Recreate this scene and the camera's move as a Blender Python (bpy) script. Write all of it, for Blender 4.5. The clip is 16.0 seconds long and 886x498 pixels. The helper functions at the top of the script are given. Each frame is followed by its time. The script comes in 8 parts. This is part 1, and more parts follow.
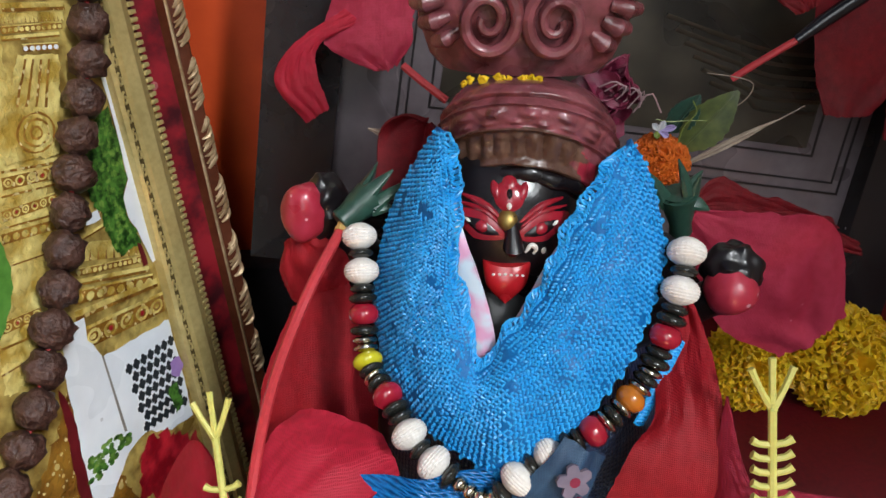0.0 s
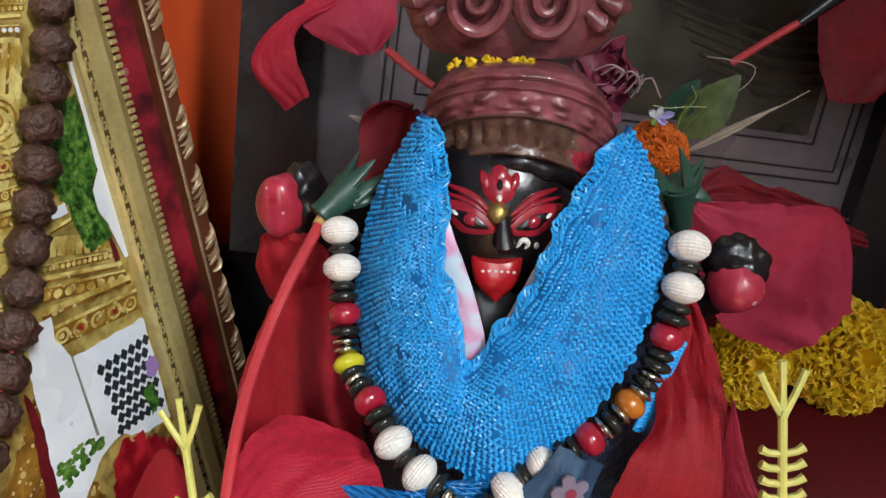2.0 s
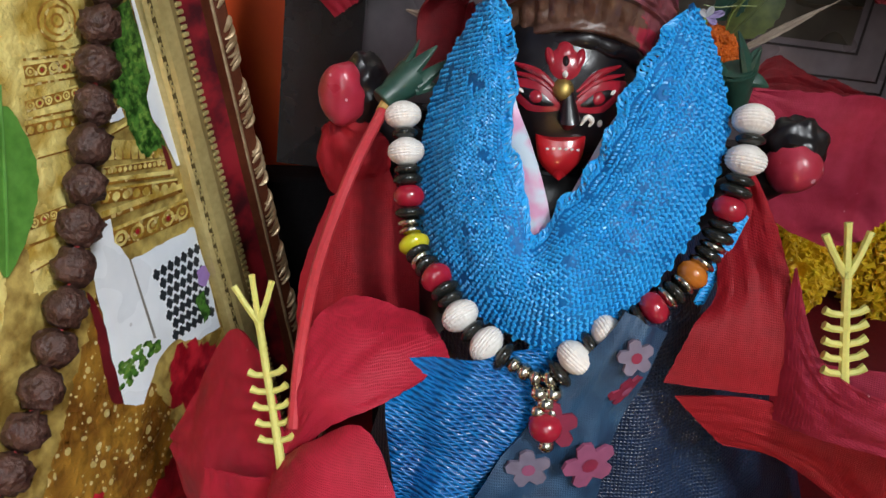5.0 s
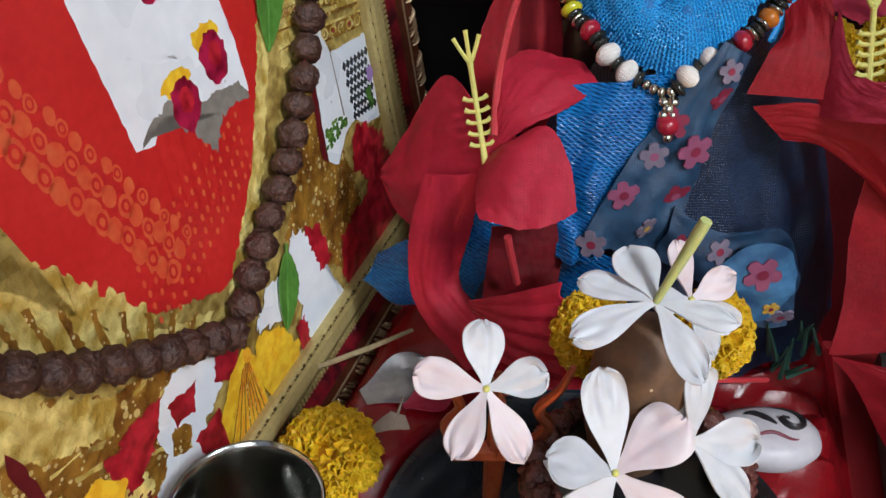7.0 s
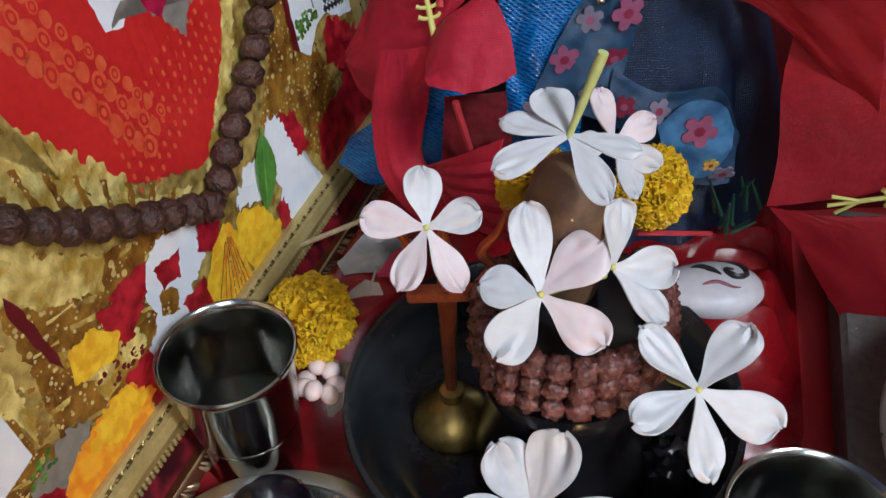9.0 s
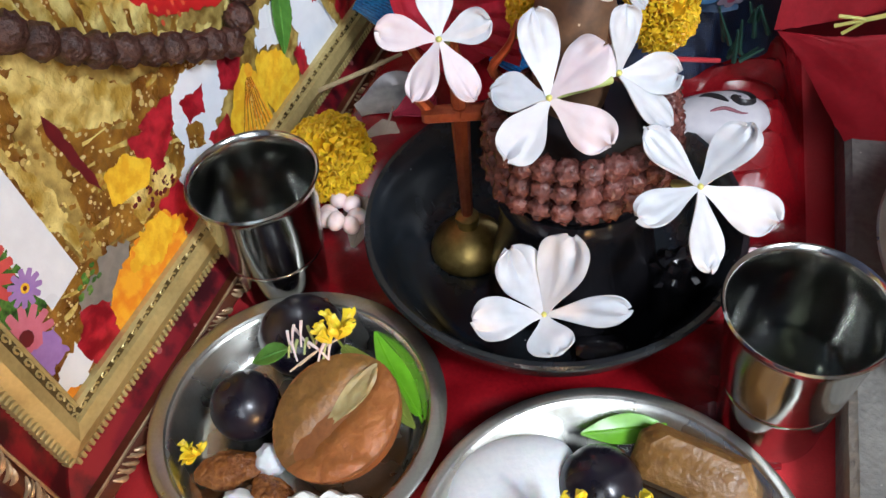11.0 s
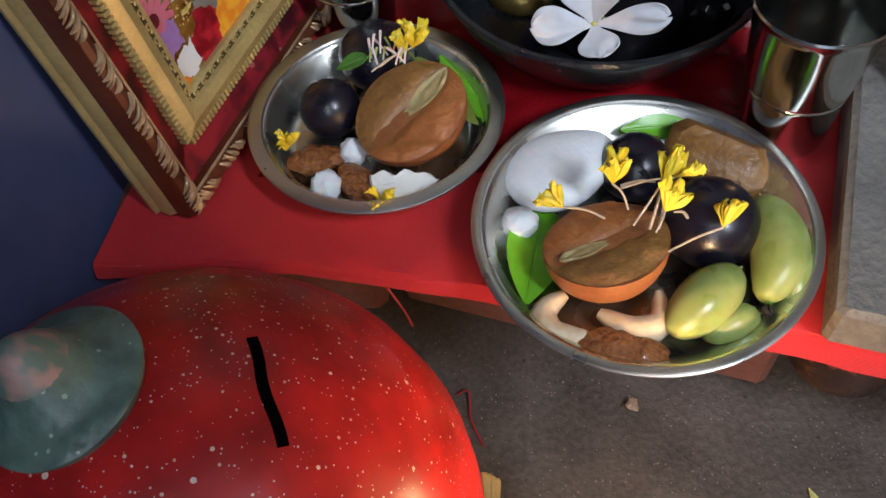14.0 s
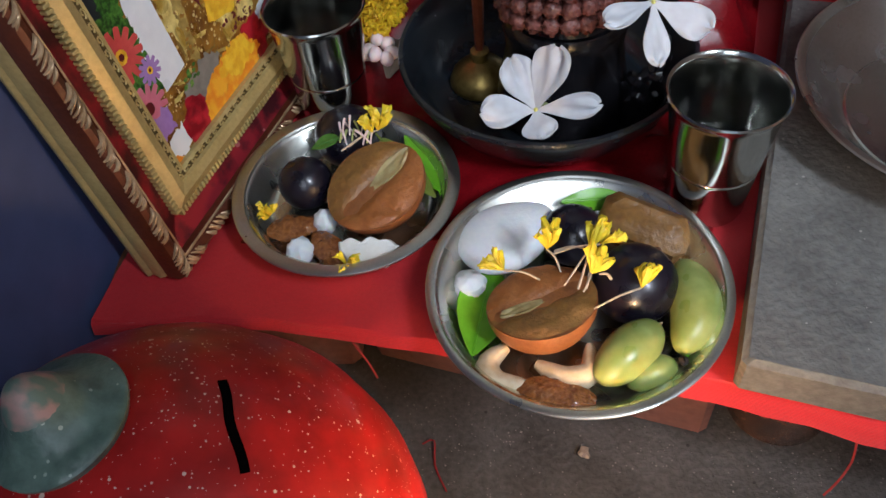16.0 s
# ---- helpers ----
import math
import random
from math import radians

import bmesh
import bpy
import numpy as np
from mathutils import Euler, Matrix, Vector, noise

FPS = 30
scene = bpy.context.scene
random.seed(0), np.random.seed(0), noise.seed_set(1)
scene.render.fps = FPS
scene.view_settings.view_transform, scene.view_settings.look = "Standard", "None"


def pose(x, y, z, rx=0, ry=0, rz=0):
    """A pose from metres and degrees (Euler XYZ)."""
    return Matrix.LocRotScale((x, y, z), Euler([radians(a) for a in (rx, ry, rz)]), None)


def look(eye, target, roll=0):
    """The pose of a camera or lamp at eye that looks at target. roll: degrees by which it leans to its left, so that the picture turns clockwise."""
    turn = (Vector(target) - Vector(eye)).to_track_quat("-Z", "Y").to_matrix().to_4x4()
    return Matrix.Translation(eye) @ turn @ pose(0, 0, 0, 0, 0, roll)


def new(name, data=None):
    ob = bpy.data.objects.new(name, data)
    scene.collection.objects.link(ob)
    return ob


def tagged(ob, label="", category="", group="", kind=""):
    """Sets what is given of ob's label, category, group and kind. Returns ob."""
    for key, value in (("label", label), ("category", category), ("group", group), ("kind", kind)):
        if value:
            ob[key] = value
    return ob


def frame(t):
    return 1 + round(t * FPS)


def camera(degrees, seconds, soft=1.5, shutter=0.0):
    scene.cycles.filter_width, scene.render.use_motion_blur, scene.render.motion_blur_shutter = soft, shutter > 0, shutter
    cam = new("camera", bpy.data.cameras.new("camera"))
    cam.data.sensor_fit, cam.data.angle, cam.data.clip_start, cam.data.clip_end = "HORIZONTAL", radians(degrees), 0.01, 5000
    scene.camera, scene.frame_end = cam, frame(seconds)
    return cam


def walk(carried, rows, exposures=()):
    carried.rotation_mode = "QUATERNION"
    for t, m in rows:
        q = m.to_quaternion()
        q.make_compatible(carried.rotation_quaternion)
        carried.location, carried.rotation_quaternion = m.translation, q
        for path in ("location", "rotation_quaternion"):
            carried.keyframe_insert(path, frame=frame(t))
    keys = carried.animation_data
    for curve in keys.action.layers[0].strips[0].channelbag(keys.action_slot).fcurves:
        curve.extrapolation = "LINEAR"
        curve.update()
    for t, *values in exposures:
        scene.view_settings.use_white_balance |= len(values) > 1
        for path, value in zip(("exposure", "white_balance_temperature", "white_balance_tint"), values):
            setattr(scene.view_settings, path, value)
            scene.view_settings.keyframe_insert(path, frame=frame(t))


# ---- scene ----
cam = camera(55.07, 16.0)
PATH = [
    (0, (0.00078, 0.00501, 0.28879), (0.00609, 0.89474, -0.16766), 1.89),
    (0.5, (0.00028, 0.01407, 0.27704), (0.01673, 0.89915, -0.18811), 2.13),
    (1, (-0.00096, 0.02326, 0.27554), (0.02447, 0.90326, -0.19875), 2.17),
    (1.5, (-0.00214, 0.02151, 0.27965), (0.02398, 0.90314, -0.19157), 2.05),
    (2, (0.00174, 0.01668, 0.28396), (0.01909, 0.90122, -0.18218), 2.01),
    (2.5, (0.00573, 0.02006, 0.28561), (0.02085, 0.90683, -0.17635), 1.89),
    (3, (0.00411, 0.02596, 0.27952), (0.02081, 0.91233, -0.18315), 1.78),
    (3.5, (-0.00242, 0.01960, 0.27506), (0.01842, 0.90335, -0.19244), 2.14),
    (3.7, (-0.00358, 0.01763, 0.27443), (0.01613, 0.90109, -0.19368), 2.23),
    (5.8, (-0.02496, -0.02775, 0.26864), (-0.03041, 0.80204, -0.28941), 0.75),
    (6, (-0.03111, -0.04075, 0.26878), (-0.03383, 0.77801, -0.30534), 0.34),
    (6.5, (-0.03649, -0.07371, 0.27399), (-0.04180, 0.72463, -0.32819), 0.30),
    (7, (-0.05341, -0.09664, 0.28152), (-0.06442, 0.69526, -0.32904), -0.34),
    (7.5, (-0.04136, -0.10482, 0.28128), (-0.06820, 0.69595, -0.31710), -2.28),
    (8, (-0.03827, -0.11656, 0.30224), (-0.08423, 0.68185, -0.29812), -4.65),
    (8.5, (-0.02781, -0.12663, 0.28476), (-0.08034, 0.64857, -0.34476), -5.01),
    (9, (-0.02995, -0.12986, 0.27703), (-0.07080, 0.61247, -0.39176), -4.07),
    (9.2, (-0.02915, -0.12777, 0.27371), (-0.06312, 0.60015, -0.41111), -3.86),
    (11.3, (-0.02914, -0.16816, 0.26266), (-0.09882, 0.48950, -0.48742), -7.42),
    (11.5, (-0.03027, -0.17404, 0.25520), (-0.09815, 0.47964, -0.49852), -7.24),
    (12, (-0.03722, -0.18607, 0.25550), (-0.10043, 0.44510, -0.51757), -6.81),
    (12.5, (-0.04488, -0.19829, 0.25773), (-0.10982, 0.41015, -0.53320), -6.99),
    (13, (-0.04352, -0.21122, 0.26357), (-0.12188, 0.37040, -0.54611), -8.08),
    (13.5, (-0.04410, -0.22894, 0.26575), (-0.12582, 0.33551, -0.55567), -8.17),
    (14, (-0.04776, -0.24284, 0.26199), (-0.12944, 0.31866, -0.56144), -7.66),
    (14.5, (-0.04916, -0.25984, 0.26974), (-0.14000, 0.32362, -0.53730), -8.11),
    (15, (-0.03739, -0.27553, 0.27009), (-0.11830, 0.30324, -0.54138), -7.59),
    (15.5, (-0.02919, -0.27498, 0.28208), (-0.09955, 0.31435, -0.52274), -7.23),
    (16, (-0.02593, -0.26706, 0.29133), (-0.11105, 0.35682, -0.48555), -7.28),
]
EXPOSURE = [(0, -0.03, 6350, 8), (2.5, -0.05, 6350, 8), (3.5, -0.2, 6350, 7), (6, -0.14, 6250, 9), (7.5, -0.36, 6100, 10), (9, -0.42, 5950, 10), (11.5, 0.15, 5900, 10), (12.5, 0.36, 5750, 10), (13, -0.26, 5750, 10), (13.5, -0.67, 5700, 10), (14, -0.62, 5700, 10), (15, -0.82, 5700, 10), (16, -0.66, 5700, 10)]
walk(cam, [(t, look(eye, target, roll)) for t, eye, target, roll in PATH], EXPOSURE)

# ---------------------------------------------------------------- light
world = bpy.data.worlds.new("world")
scene.world = world
world.use_nodes = True
wn = world.node_tree.nodes
sky = wn.new("ShaderNodeTexSky")
sky.sky_type, sky.sun_disc, sky.sun_elevation, sky.sun_rotation = "NISHITA", False, radians(40), radians(200)
world.node_tree.links.new(sky.outputs[0], wn["Background"].inputs[0])
wn["Background"].inputs[1].default_value = 0.10

# Added key lamp beyond wall_east's opening; no window is in view.
win = bpy.data.lights.new("window_light", "AREA")
win.shape, win.size, win.size_y, win.energy, win.color = "RECTANGLE", 0.36, 0.48, 84.0, (0.96, 0.98, 1.0)
win_ob = new("window_light", win)
win_ob.matrix_world = look((0.72, -1.02, 1.42), (-0.05, 0.0, 0.05))

# Added fill lamp in the unseen south opening, to lift the shadows.
fill_lamp = bpy.data.lights.new("south_fill", "AREA")
fill_lamp.shape, fill_lamp.size, fill_lamp.size_y, fill_lamp.energy, fill_lamp.color = "RECTANGLE", 0.56, 1.3, 10.0, (0.97, 0.99, 1.0)
fill_ob = new("south_fill", fill_lamp)
fill_ob.matrix_world = look((-0.03, -1.46, 1.15), (-0.03, 0.0, 0.35))

flame_light = bpy.data.lights.new("flame_light", "POINT")
flame_light.energy, flame_light.color, flame_light.shadow_soft_size = 0.95, (1.0, 0.55, 0.22), 0.006
new("flame_light", flame_light).location = (0.0068, -0.1735, 0.032)


# ---------------------------------------------------------------- materials
def material(name, col, col2=None, rough=0.5, metal=0.0, scale=300.0, big=40.0, bump=0.15, spec=0.5, coat=0.0, sss=0.0,
             trans=0.0, sheen=0.0, emit=None, depth=0.0006, spread=0.16):
    """A base colour that drifts between two tones at a fine and a coarse scale, with relief of its own."""
    m = bpy.data.materials.new(name)
    m.use_nodes = True
    t, ln = m.node_tree.nodes, m.node_tree.links
    b = t["Principled BSDF"]
    col2 = col2 or tuple(c * 0.72 for c in col)
    co = t.new("ShaderNodeTexCoord")
    fine, coarse = t.new("ShaderNodeTexNoise"), t.new("ShaderNodeTexNoise")
    fine.inputs["Scale"].default_value, coarse.inputs["Scale"].default_value = scale, big
    fine.inputs["Detail"].default_value = 5
    for n in (fine, coarse):
        ln.new(co.outputs["Object"], n.inputs["Vector"])
    mixf = t.new("ShaderNodeMath")
    mixf.operation = "MULTIPLY_ADD"
    ln.new(fine.outputs[0], mixf.inputs[0])
    mixf.inputs[1].default_value = 0.5
    half = t.new("ShaderNodeMath")
    half.operation = "MULTIPLY"
    ln.new(coarse.outputs[0], half.inputs[0])
    half.inputs[1].default_value = 0.5
    ln.new(half.outputs[0], mixf.inputs[2])
    ramp = t.new("ShaderNodeValToRGB")
    ramp.color_ramp.elements[0].position, ramp.color_ramp.elements[1].position = 0.5 - spread, 0.5 + spread
    ramp.color_ramp.elements[0].color, ramp.color_ramp.elements[1].color = (*col2, 1), (*col, 1)
    ln.new(mixf.outputs[0], ramp.inputs[0])
    ln.new(ramp.outputs[0], b.inputs["Base Color"])
    rr = t.new("ShaderNodeMapRange")
    ln.new(coarse.outputs[0], rr.inputs[0])
    rr.inputs[1].default_value, rr.inputs[2].default_value = 0.3, 0.7
    rr.inputs[3].default_value, rr.inputs[4].default_value = max(0.03, rough * 0.8), min(1, rough * 1.2)
    ln.new(rr.outputs[0], b.inputs["Roughness"])
    bp = t.new("ShaderNodeBump")
    bp.inputs["Strength"].default_value, bp.inputs["Distance"].default_value = bump, depth
    ln.new(fine.outputs[0], bp.inputs["Height"])
    ln.new(bp.outputs[0], b.inputs["Normal"])
    b.inputs["Metallic"].default_value = metal
    b.inputs["Specular IOR Level"].default_value = spec
    b.inputs["Coat Weight"].default_value = coat
    b.inputs["Coat Roughness"].default_value = 0.08
    b.inputs["Sheen Weight"].default_value = sheen
    b.inputs["Transmission Weight"].default_value = trans
    if sss:
        b.inputs["Subsurface Weight"].default_value = sss
        b.inputs["Subsurface Radius"].default_value = (0.004, 0.002, 0.001)
        b.inputs["Subsurface Scale"].default_value = 0.6
    if emit:
        b.inputs["Emission Color"].default_value, b.inputs["Emission Strength"].default_value = (*emit[0], 1), emit[1]
    return m


def weave(m, pitch_mm, strength=0.5, axes=("X", "Z"), tint=0.35):
    """Adds crossed yarns to a material: relief and a slight darkening between the yarns."""
    t, ln = m.node_tree.nodes, m.node_tree.links
    b = t["Principled BSDF"]
    co = next(n for n in t if n.type == "TEX_COORD")
    waves = []
    for a in axes:
        w = t.new("ShaderNodeTexWave")
        w.bands_direction = a
        w.inputs["Scale"].default_value = 314.0 / pitch_mm
        w.inputs["Distortion"].default_value = 1.6
        w.inputs["Detail Scale"].default_value = 1.5
        ln.new(co.outputs["Object"], w.inputs["Vector"])
        waves.append(w)
    top = t.new("ShaderNodeMath")
    top.operation = "MAXIMUM"
    ln.new(waves[0].outputs["Fac"], top.inputs[0])
    ln.new(waves[1].outputs["Fac"], top.inputs[1])
    bp = t.new("ShaderNodeBump")
    bp.inputs["Strength"].default_value, bp.inputs["Distance"].default_value = strength, pitch_mm * 0.0004
    ln.new(top.outputs[0], bp.inputs["Height"])
    old = b.inputs["Normal"].links[0].from_socket
    ln.new(old, bp.inputs["Normal"])
    ln.new(bp.outputs[0], b.inputs["Normal"])
    src = b.inputs["Base Color"].links[0].from_socket
    mx = t.new("ShaderNodeMix")
    mx.data_type, mx.blend_type = "RGBA", "MULTIPLY"
    rng = t.new("ShaderNodeMapRange")
    ln.new(top.outputs[0], rng.inputs[0])
    rng.inputs[3].default_value, rng.inputs[4].default_value = 1 - tint, 1.0
    mx.inputs[0].default_value = 1.0
    ln.new(src, mx.inputs[6])
    ln.new(rng.outputs[0], mx.inputs[7])
    ln.new(mx.outputs[2], b.inputs["Base Color"])
    return m


def flecks(m, col, scale=200.0, size=0.12, rarity=0.62):
    """Sparse spots of paint or dust on a material."""
    t, ln = m.node_tree.nodes, m.node_tree.links
    b = t["Principled BSDF"]
    co = next(n for n in t if n.type == "TEX_COORD")
    v = t.new("ShaderNodeTexVoronoi")
    v.inputs["Scale"].default_value = scale
    ln.new(co.outputs["Object"], v.inputs["Vector"])
    near = t.new("ShaderNodeMath")
    near.operation = "LESS_THAN"
    ln.new(v.outputs["Distance"], near.inputs[0])
    sep = t.new("ShaderNodeSeparateColor")
    ln.new(v.outputs["Color"], sep.inputs[0])
    some = t.new("ShaderNodeMath")
    some.operation = "GREATER_THAN"
    ln.new(sep.outputs[0], some.inputs[0])
    some.inputs[1].default_value = rarity
    sz = t.new("ShaderNodeMath")
    sz.operation = "MULTIPLY"
    ln.new(sep.outputs[1], sz.inputs[0])
    sz.inputs[1].default_value = size * 2
    ln.new(sz.outputs[0], near.inputs[1])
    both = t.new("ShaderNodeMath")
    both.operation = "MULTIPLY"
    ln.new(near.outputs[0], both.inputs[0])
    ln.new(some.outputs[0], both.inputs[1])
    src = b.inputs["Base Color"].links[0].from_socket
    mx = t.new("ShaderNodeMix")
    mx.data_type = "RGBA"
    ln.new(both.outputs[0], mx.inputs[0])
    ln.new(src, mx.inputs[6])
    mx.inputs[7].default_value = (*col, 1)
    ln.new(mx.outputs[2], b.inputs["Base Color"])
    return m


red_cotton = weave(material("red_cotton", (0.54, 0.010, 0.016), (0.42, 0.007, 0.011), 0.75, scale=900, big=25, sheen=0.2), 0.5, 0.3, ("X", "Y"), 0.2)
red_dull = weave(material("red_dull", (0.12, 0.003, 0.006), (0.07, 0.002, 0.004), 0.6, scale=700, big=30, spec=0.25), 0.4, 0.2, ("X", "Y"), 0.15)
# Black for pieces added where only a dark, shaded gap shows.
gap_black = material("gap_black", (0.012, 0.010, 0.011), (0.006, 0.005, 0.006), 0.8, scale=700, big=40, spec=0.2)
red_satin = weave(material("red_satin", (0.25, 0.005, 0.009), (0.15, 0.003, 0.006), 0.23, scale=700, big=30, spec=0.5), 0.35, 0.15, ("X", "Y"), 0.12)
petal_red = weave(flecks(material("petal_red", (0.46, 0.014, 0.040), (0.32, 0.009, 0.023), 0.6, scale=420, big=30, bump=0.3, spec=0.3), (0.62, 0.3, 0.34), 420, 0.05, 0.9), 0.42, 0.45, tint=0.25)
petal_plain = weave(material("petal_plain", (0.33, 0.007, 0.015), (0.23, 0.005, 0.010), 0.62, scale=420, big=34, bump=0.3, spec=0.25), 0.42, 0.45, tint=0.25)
# Darker copy of petal_red: shade behind and inside blooms is in its colour.
petal_shaded = weave(material("petal_shaded", (0.165, 0.0035, 0.008), (0.085, 0.002, 0.004), 0.65, scale=420, big=38, bump=0.3, spec=0.25), 0.42, 0.45, tint=0.25)
petal_pink = weave(flecks(material("petal_pink", (0.40, 0.028, 0.066), (0.28, 0.013, 0.032), 0.6, scale=420, big=38, bump=0.3, spec=0.3), (0.62, 0.36, 0.36), 420, 0.06, 0.88), 0.42, 0.45, tint=0.25)
stem_red = material("stem_red", (0.50, 0.04, 0.05), rough=0.4, scale=800)
stem_tip = material("stem_tip", (0.55, 0.38, 0.12), (0.4, 0.2, 0.06), rough=0.5, scale=900)
calyx_green = material("calyx_green", (0.025, 0.075, 0.05), (0.015, 0.04, 0.03), 0.4, scale=600)
pistil_yellow = material("pistil_yellow", (0.62, 0.58, 0.17), (0.48, 0.46, 0.10), 0.55, scale=700, sss=0.1)
leaf_green = material("leaf_green", (0.10, 0.26, 0.04), (0.05, 0.15, 0.02), 0.45, scale=400, big=120)
leaf_bright = material("leaf_bright", (0.17, 0.46, 0.015), (0.12, 0.34, 0.01), 0.35, scale=300, big=90)
leaf_lime = material("leaf_lime", (0.20, 0.25, 0.04), (0.10, 0.14, 0.02), 0.4, scale=300, big=90)
foot_wood = material("foot_wood", (0.15, 0.062, 0.026), (0.030, 0.012, 0.006), 0.24, scale=160, big=45, bump=0.4, coat=0.4, spread=0.1)
lilac_petal = material("lilac_petal", (0.34, 0.28, 0.50), (0.20, 0.15, 0.34), 0.5, scale=400, big=120)
leaf_olive = material("leaf_olive", (0.10, 0.125, 0.03), (0.035, 0.05, 0.016), 0.5, scale=400, big=120)
stalk_pale = material("stalk_pale", (0.58, 0.48, 0.36), (0.46, 0.34, 0.22), 0.6, scale=500)
straw = material("straw", (0.42, 0.33, 0.18), (0.25, 0.18, 0.09), 0.7, scale=500)
dry_leaf = material("dry_leaf", (0.34, 0.27, 0.20), (0.22, 0.16, 0.12), 0.6, scale=300, big=80)
marigold_yellow = material("marigold_yellow", (0.82, 0.56, 0.012), (0.70, 0.38, 0.006), 0.55, scale=500, big=110, sss=0.15)
petal_lemon = material("petal_lemon", (0.84, 0.68, 0.03), (0.78, 0.52, 0.015), 0.5, scale=500, big=150, sss=0.2)
marigold_orange = material("marigold_orange", (0.70, 0.16, 0.008), (0.50, 0.09, 0.005), 0.6, scale=500, big=110)
petal_white = material("petal_white", (0.50, 0.51, 0.53), (0.43, 0.425, 0.44), 0.5, scale=250, big=60, sss=0.1, bump=0.15)
petal_blush = material("petal_blush", (0.56, 0.51, 0.52), (0.52, 0.42, 0.44), 0.5, scale=250, big=60, sss=0.1, bump=0.15)
bud_white = material("bud_white", (0.78, 0.66, 0.64), (0.66, 0.50, 0.48), 0.5, scale=300, sss=0.2)
sprig_green = material("sprig_green", (0.46, 0.50, 0.20), (0.34, 0.40, 0.12), 0.5, scale=500)
steel = material("steel", (0.72, 0.72, 0.66), (0.62, 0.62, 0.55), 0.27, 1.0, scale=900, big=60, bump=0.04)
steel_dull = material("steel_dull", (0.58, 0.57, 0.56), (0.48, 0.47, 0.46), 0.24, 1.0, scale=700, big=60, bump=0.05)
steel_cup = material("steel_cup", (0.58, 0.58, 0.54), (0.48, 0.48, 0.45), 0.14, 1.0, scale=260, big=50, bump=0.012)
steel_rim = material("steel_rim", (0.56, 0.56, 0.52), (0.46, 0.46, 0.43), 0.34, 1.0, scale=900, big=60, bump=0.06)
water = material("water", (0.75, 0.8, 0.75), rough=0.05, trans=1.0, scale=50, bump=0.02)
black_stone = flecks(material("black_stone", (0.015, 0.018, 0.022), (0.007, 0.009, 0.011), 0.24, scale=300, big=60, bump=0.14), (0.3, 0.3, 0.3), 330, 0.06, 0.93)
black_gloss = material("black_gloss", (0.012, 0.011, 0.013), (0.006, 0.006, 0.007), 0.22, scale=300, big=70, bump=0.1)
copper = material("copper", (0.42, 0.12, 0.05), (0.28, 0.06, 0.03), 0.42, 0.75, scale=500, big=120)
brass = material("brass", (0.42, 0.30, 0.09), (0.25, 0.17, 0.05), 0.38, 0.9, scale=500, big=120, bump=0.2)
brown_stone = flecks(material("brown_stone", (0.13, 0.066, 0.030), (0.07, 0.034, 0.016), 0.62, scale=420, big=120, bump=0.3), (0.45, 0.36, 0.25), 420, 0.1, 0.85)
rudraksha = material("rudraksha", (0.085, 0.036, 0.024), (0.028, 0.011, 0.008), 0.5, scale=520, big=200, bump=1.0, depth=0.0016)
rudraksha_red = material("rudraksha_red", (0.17, 0.060, 0.048), (0.05, 0.017, 0.014), 0.24, scale=420, big=160, bump=1.0, depth=0.0016)
gold_frame = material("gold_frame", (0.60, 0.48, 0.20), (0.44, 0.34, 0.13), 0.46, 0.45, scale=500, big=60, bump=0.1)
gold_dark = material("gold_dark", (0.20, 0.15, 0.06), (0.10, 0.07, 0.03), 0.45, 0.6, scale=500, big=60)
gold_copper = material("gold_copper", (0.52, 0.38, 0.23), (0.28, 0.17, 0.08), 0.36, 0.4, scale=500, big=70)
frame_brown = material("frame_brown", (0.13, 0.035, 0.015), (0.07, 0.018, 0.008), 0.35, 0.2, scale=400, big=60)
velvet_red = flecks(material("velvet_red", (0.24, 0.008, 0.016), (0.04, 0.003, 0.006), 0.45, scale=150, big=60, spread=0.08), (0.35, 0.1, 0.1), 180, 0.14, 0.8)
crown_worn = material("crown_worn", (0.115, 0.062, 0.044), (0.055, 0.022, 0.012), 0.30, scale=320, big=110, bump=0.8, coat=0.3, spread=0.13, depth=0.001)
crown_red = material("crown_red", (0.24, 0.066, 0.080), (0.085, 0.024, 0.024), 0.30, scale=260, big=85, bump=0.8, coat=0.3, spread=0.13, depth=0.001)
statue_black = material("statue_black", (0.008, 0.006, 0.007), (0.004, 0.003, 0.004), 0.30, scale=300, bump=0.3, coat=0.15)
statue_red = material("statue_red", (0.36, 0.018, 0.034), (0.22, 0.008, 0.016), 0.26, scale=300, coat=0.4)
palm_red = flecks(material("palm_red", (0.42, 0.035, 0.065), (0.28, 0.012, 0.025), 0.32, scale=300, big=90, bump=0.4, coat=0.2), (0.6, 0.3, 0.32), 420, 0.12, 0.6)
tongue_red = material("tongue_red", (0.46, 0.012, 0.018), rough=0.25, scale=300, coat=0.4)
magenta = weave(material("magenta", (0.22, 0.02, 0.06), (0.10, 0.008, 0.025), 0.4, scale=500), 0.4, 0.5)
bead_white = material("bead_white", (0.80, 0.77, 0.72), (0.66, 0.61, 0.55), 0.40, scale=600, big=150, bump=0.3)
bead_red = material("bead_red", (0.36, 0.012, 0.03), rough=0.2, scale=300, coat=0.6)
bead_black = material("bead_black", (0.02, 0.022, 0.018), (0.01, 0.01, 0.009), 0.2, scale=300)
bead_yellow = material("bead_yellow", (0.62, 0.58, 0.02), rough=0.2, scale=300, coat=0.5)
bead_orange = material("bead_orange", (0.52, 0.16, 0.015), rough=0.25, scale=300, coat=0.5)
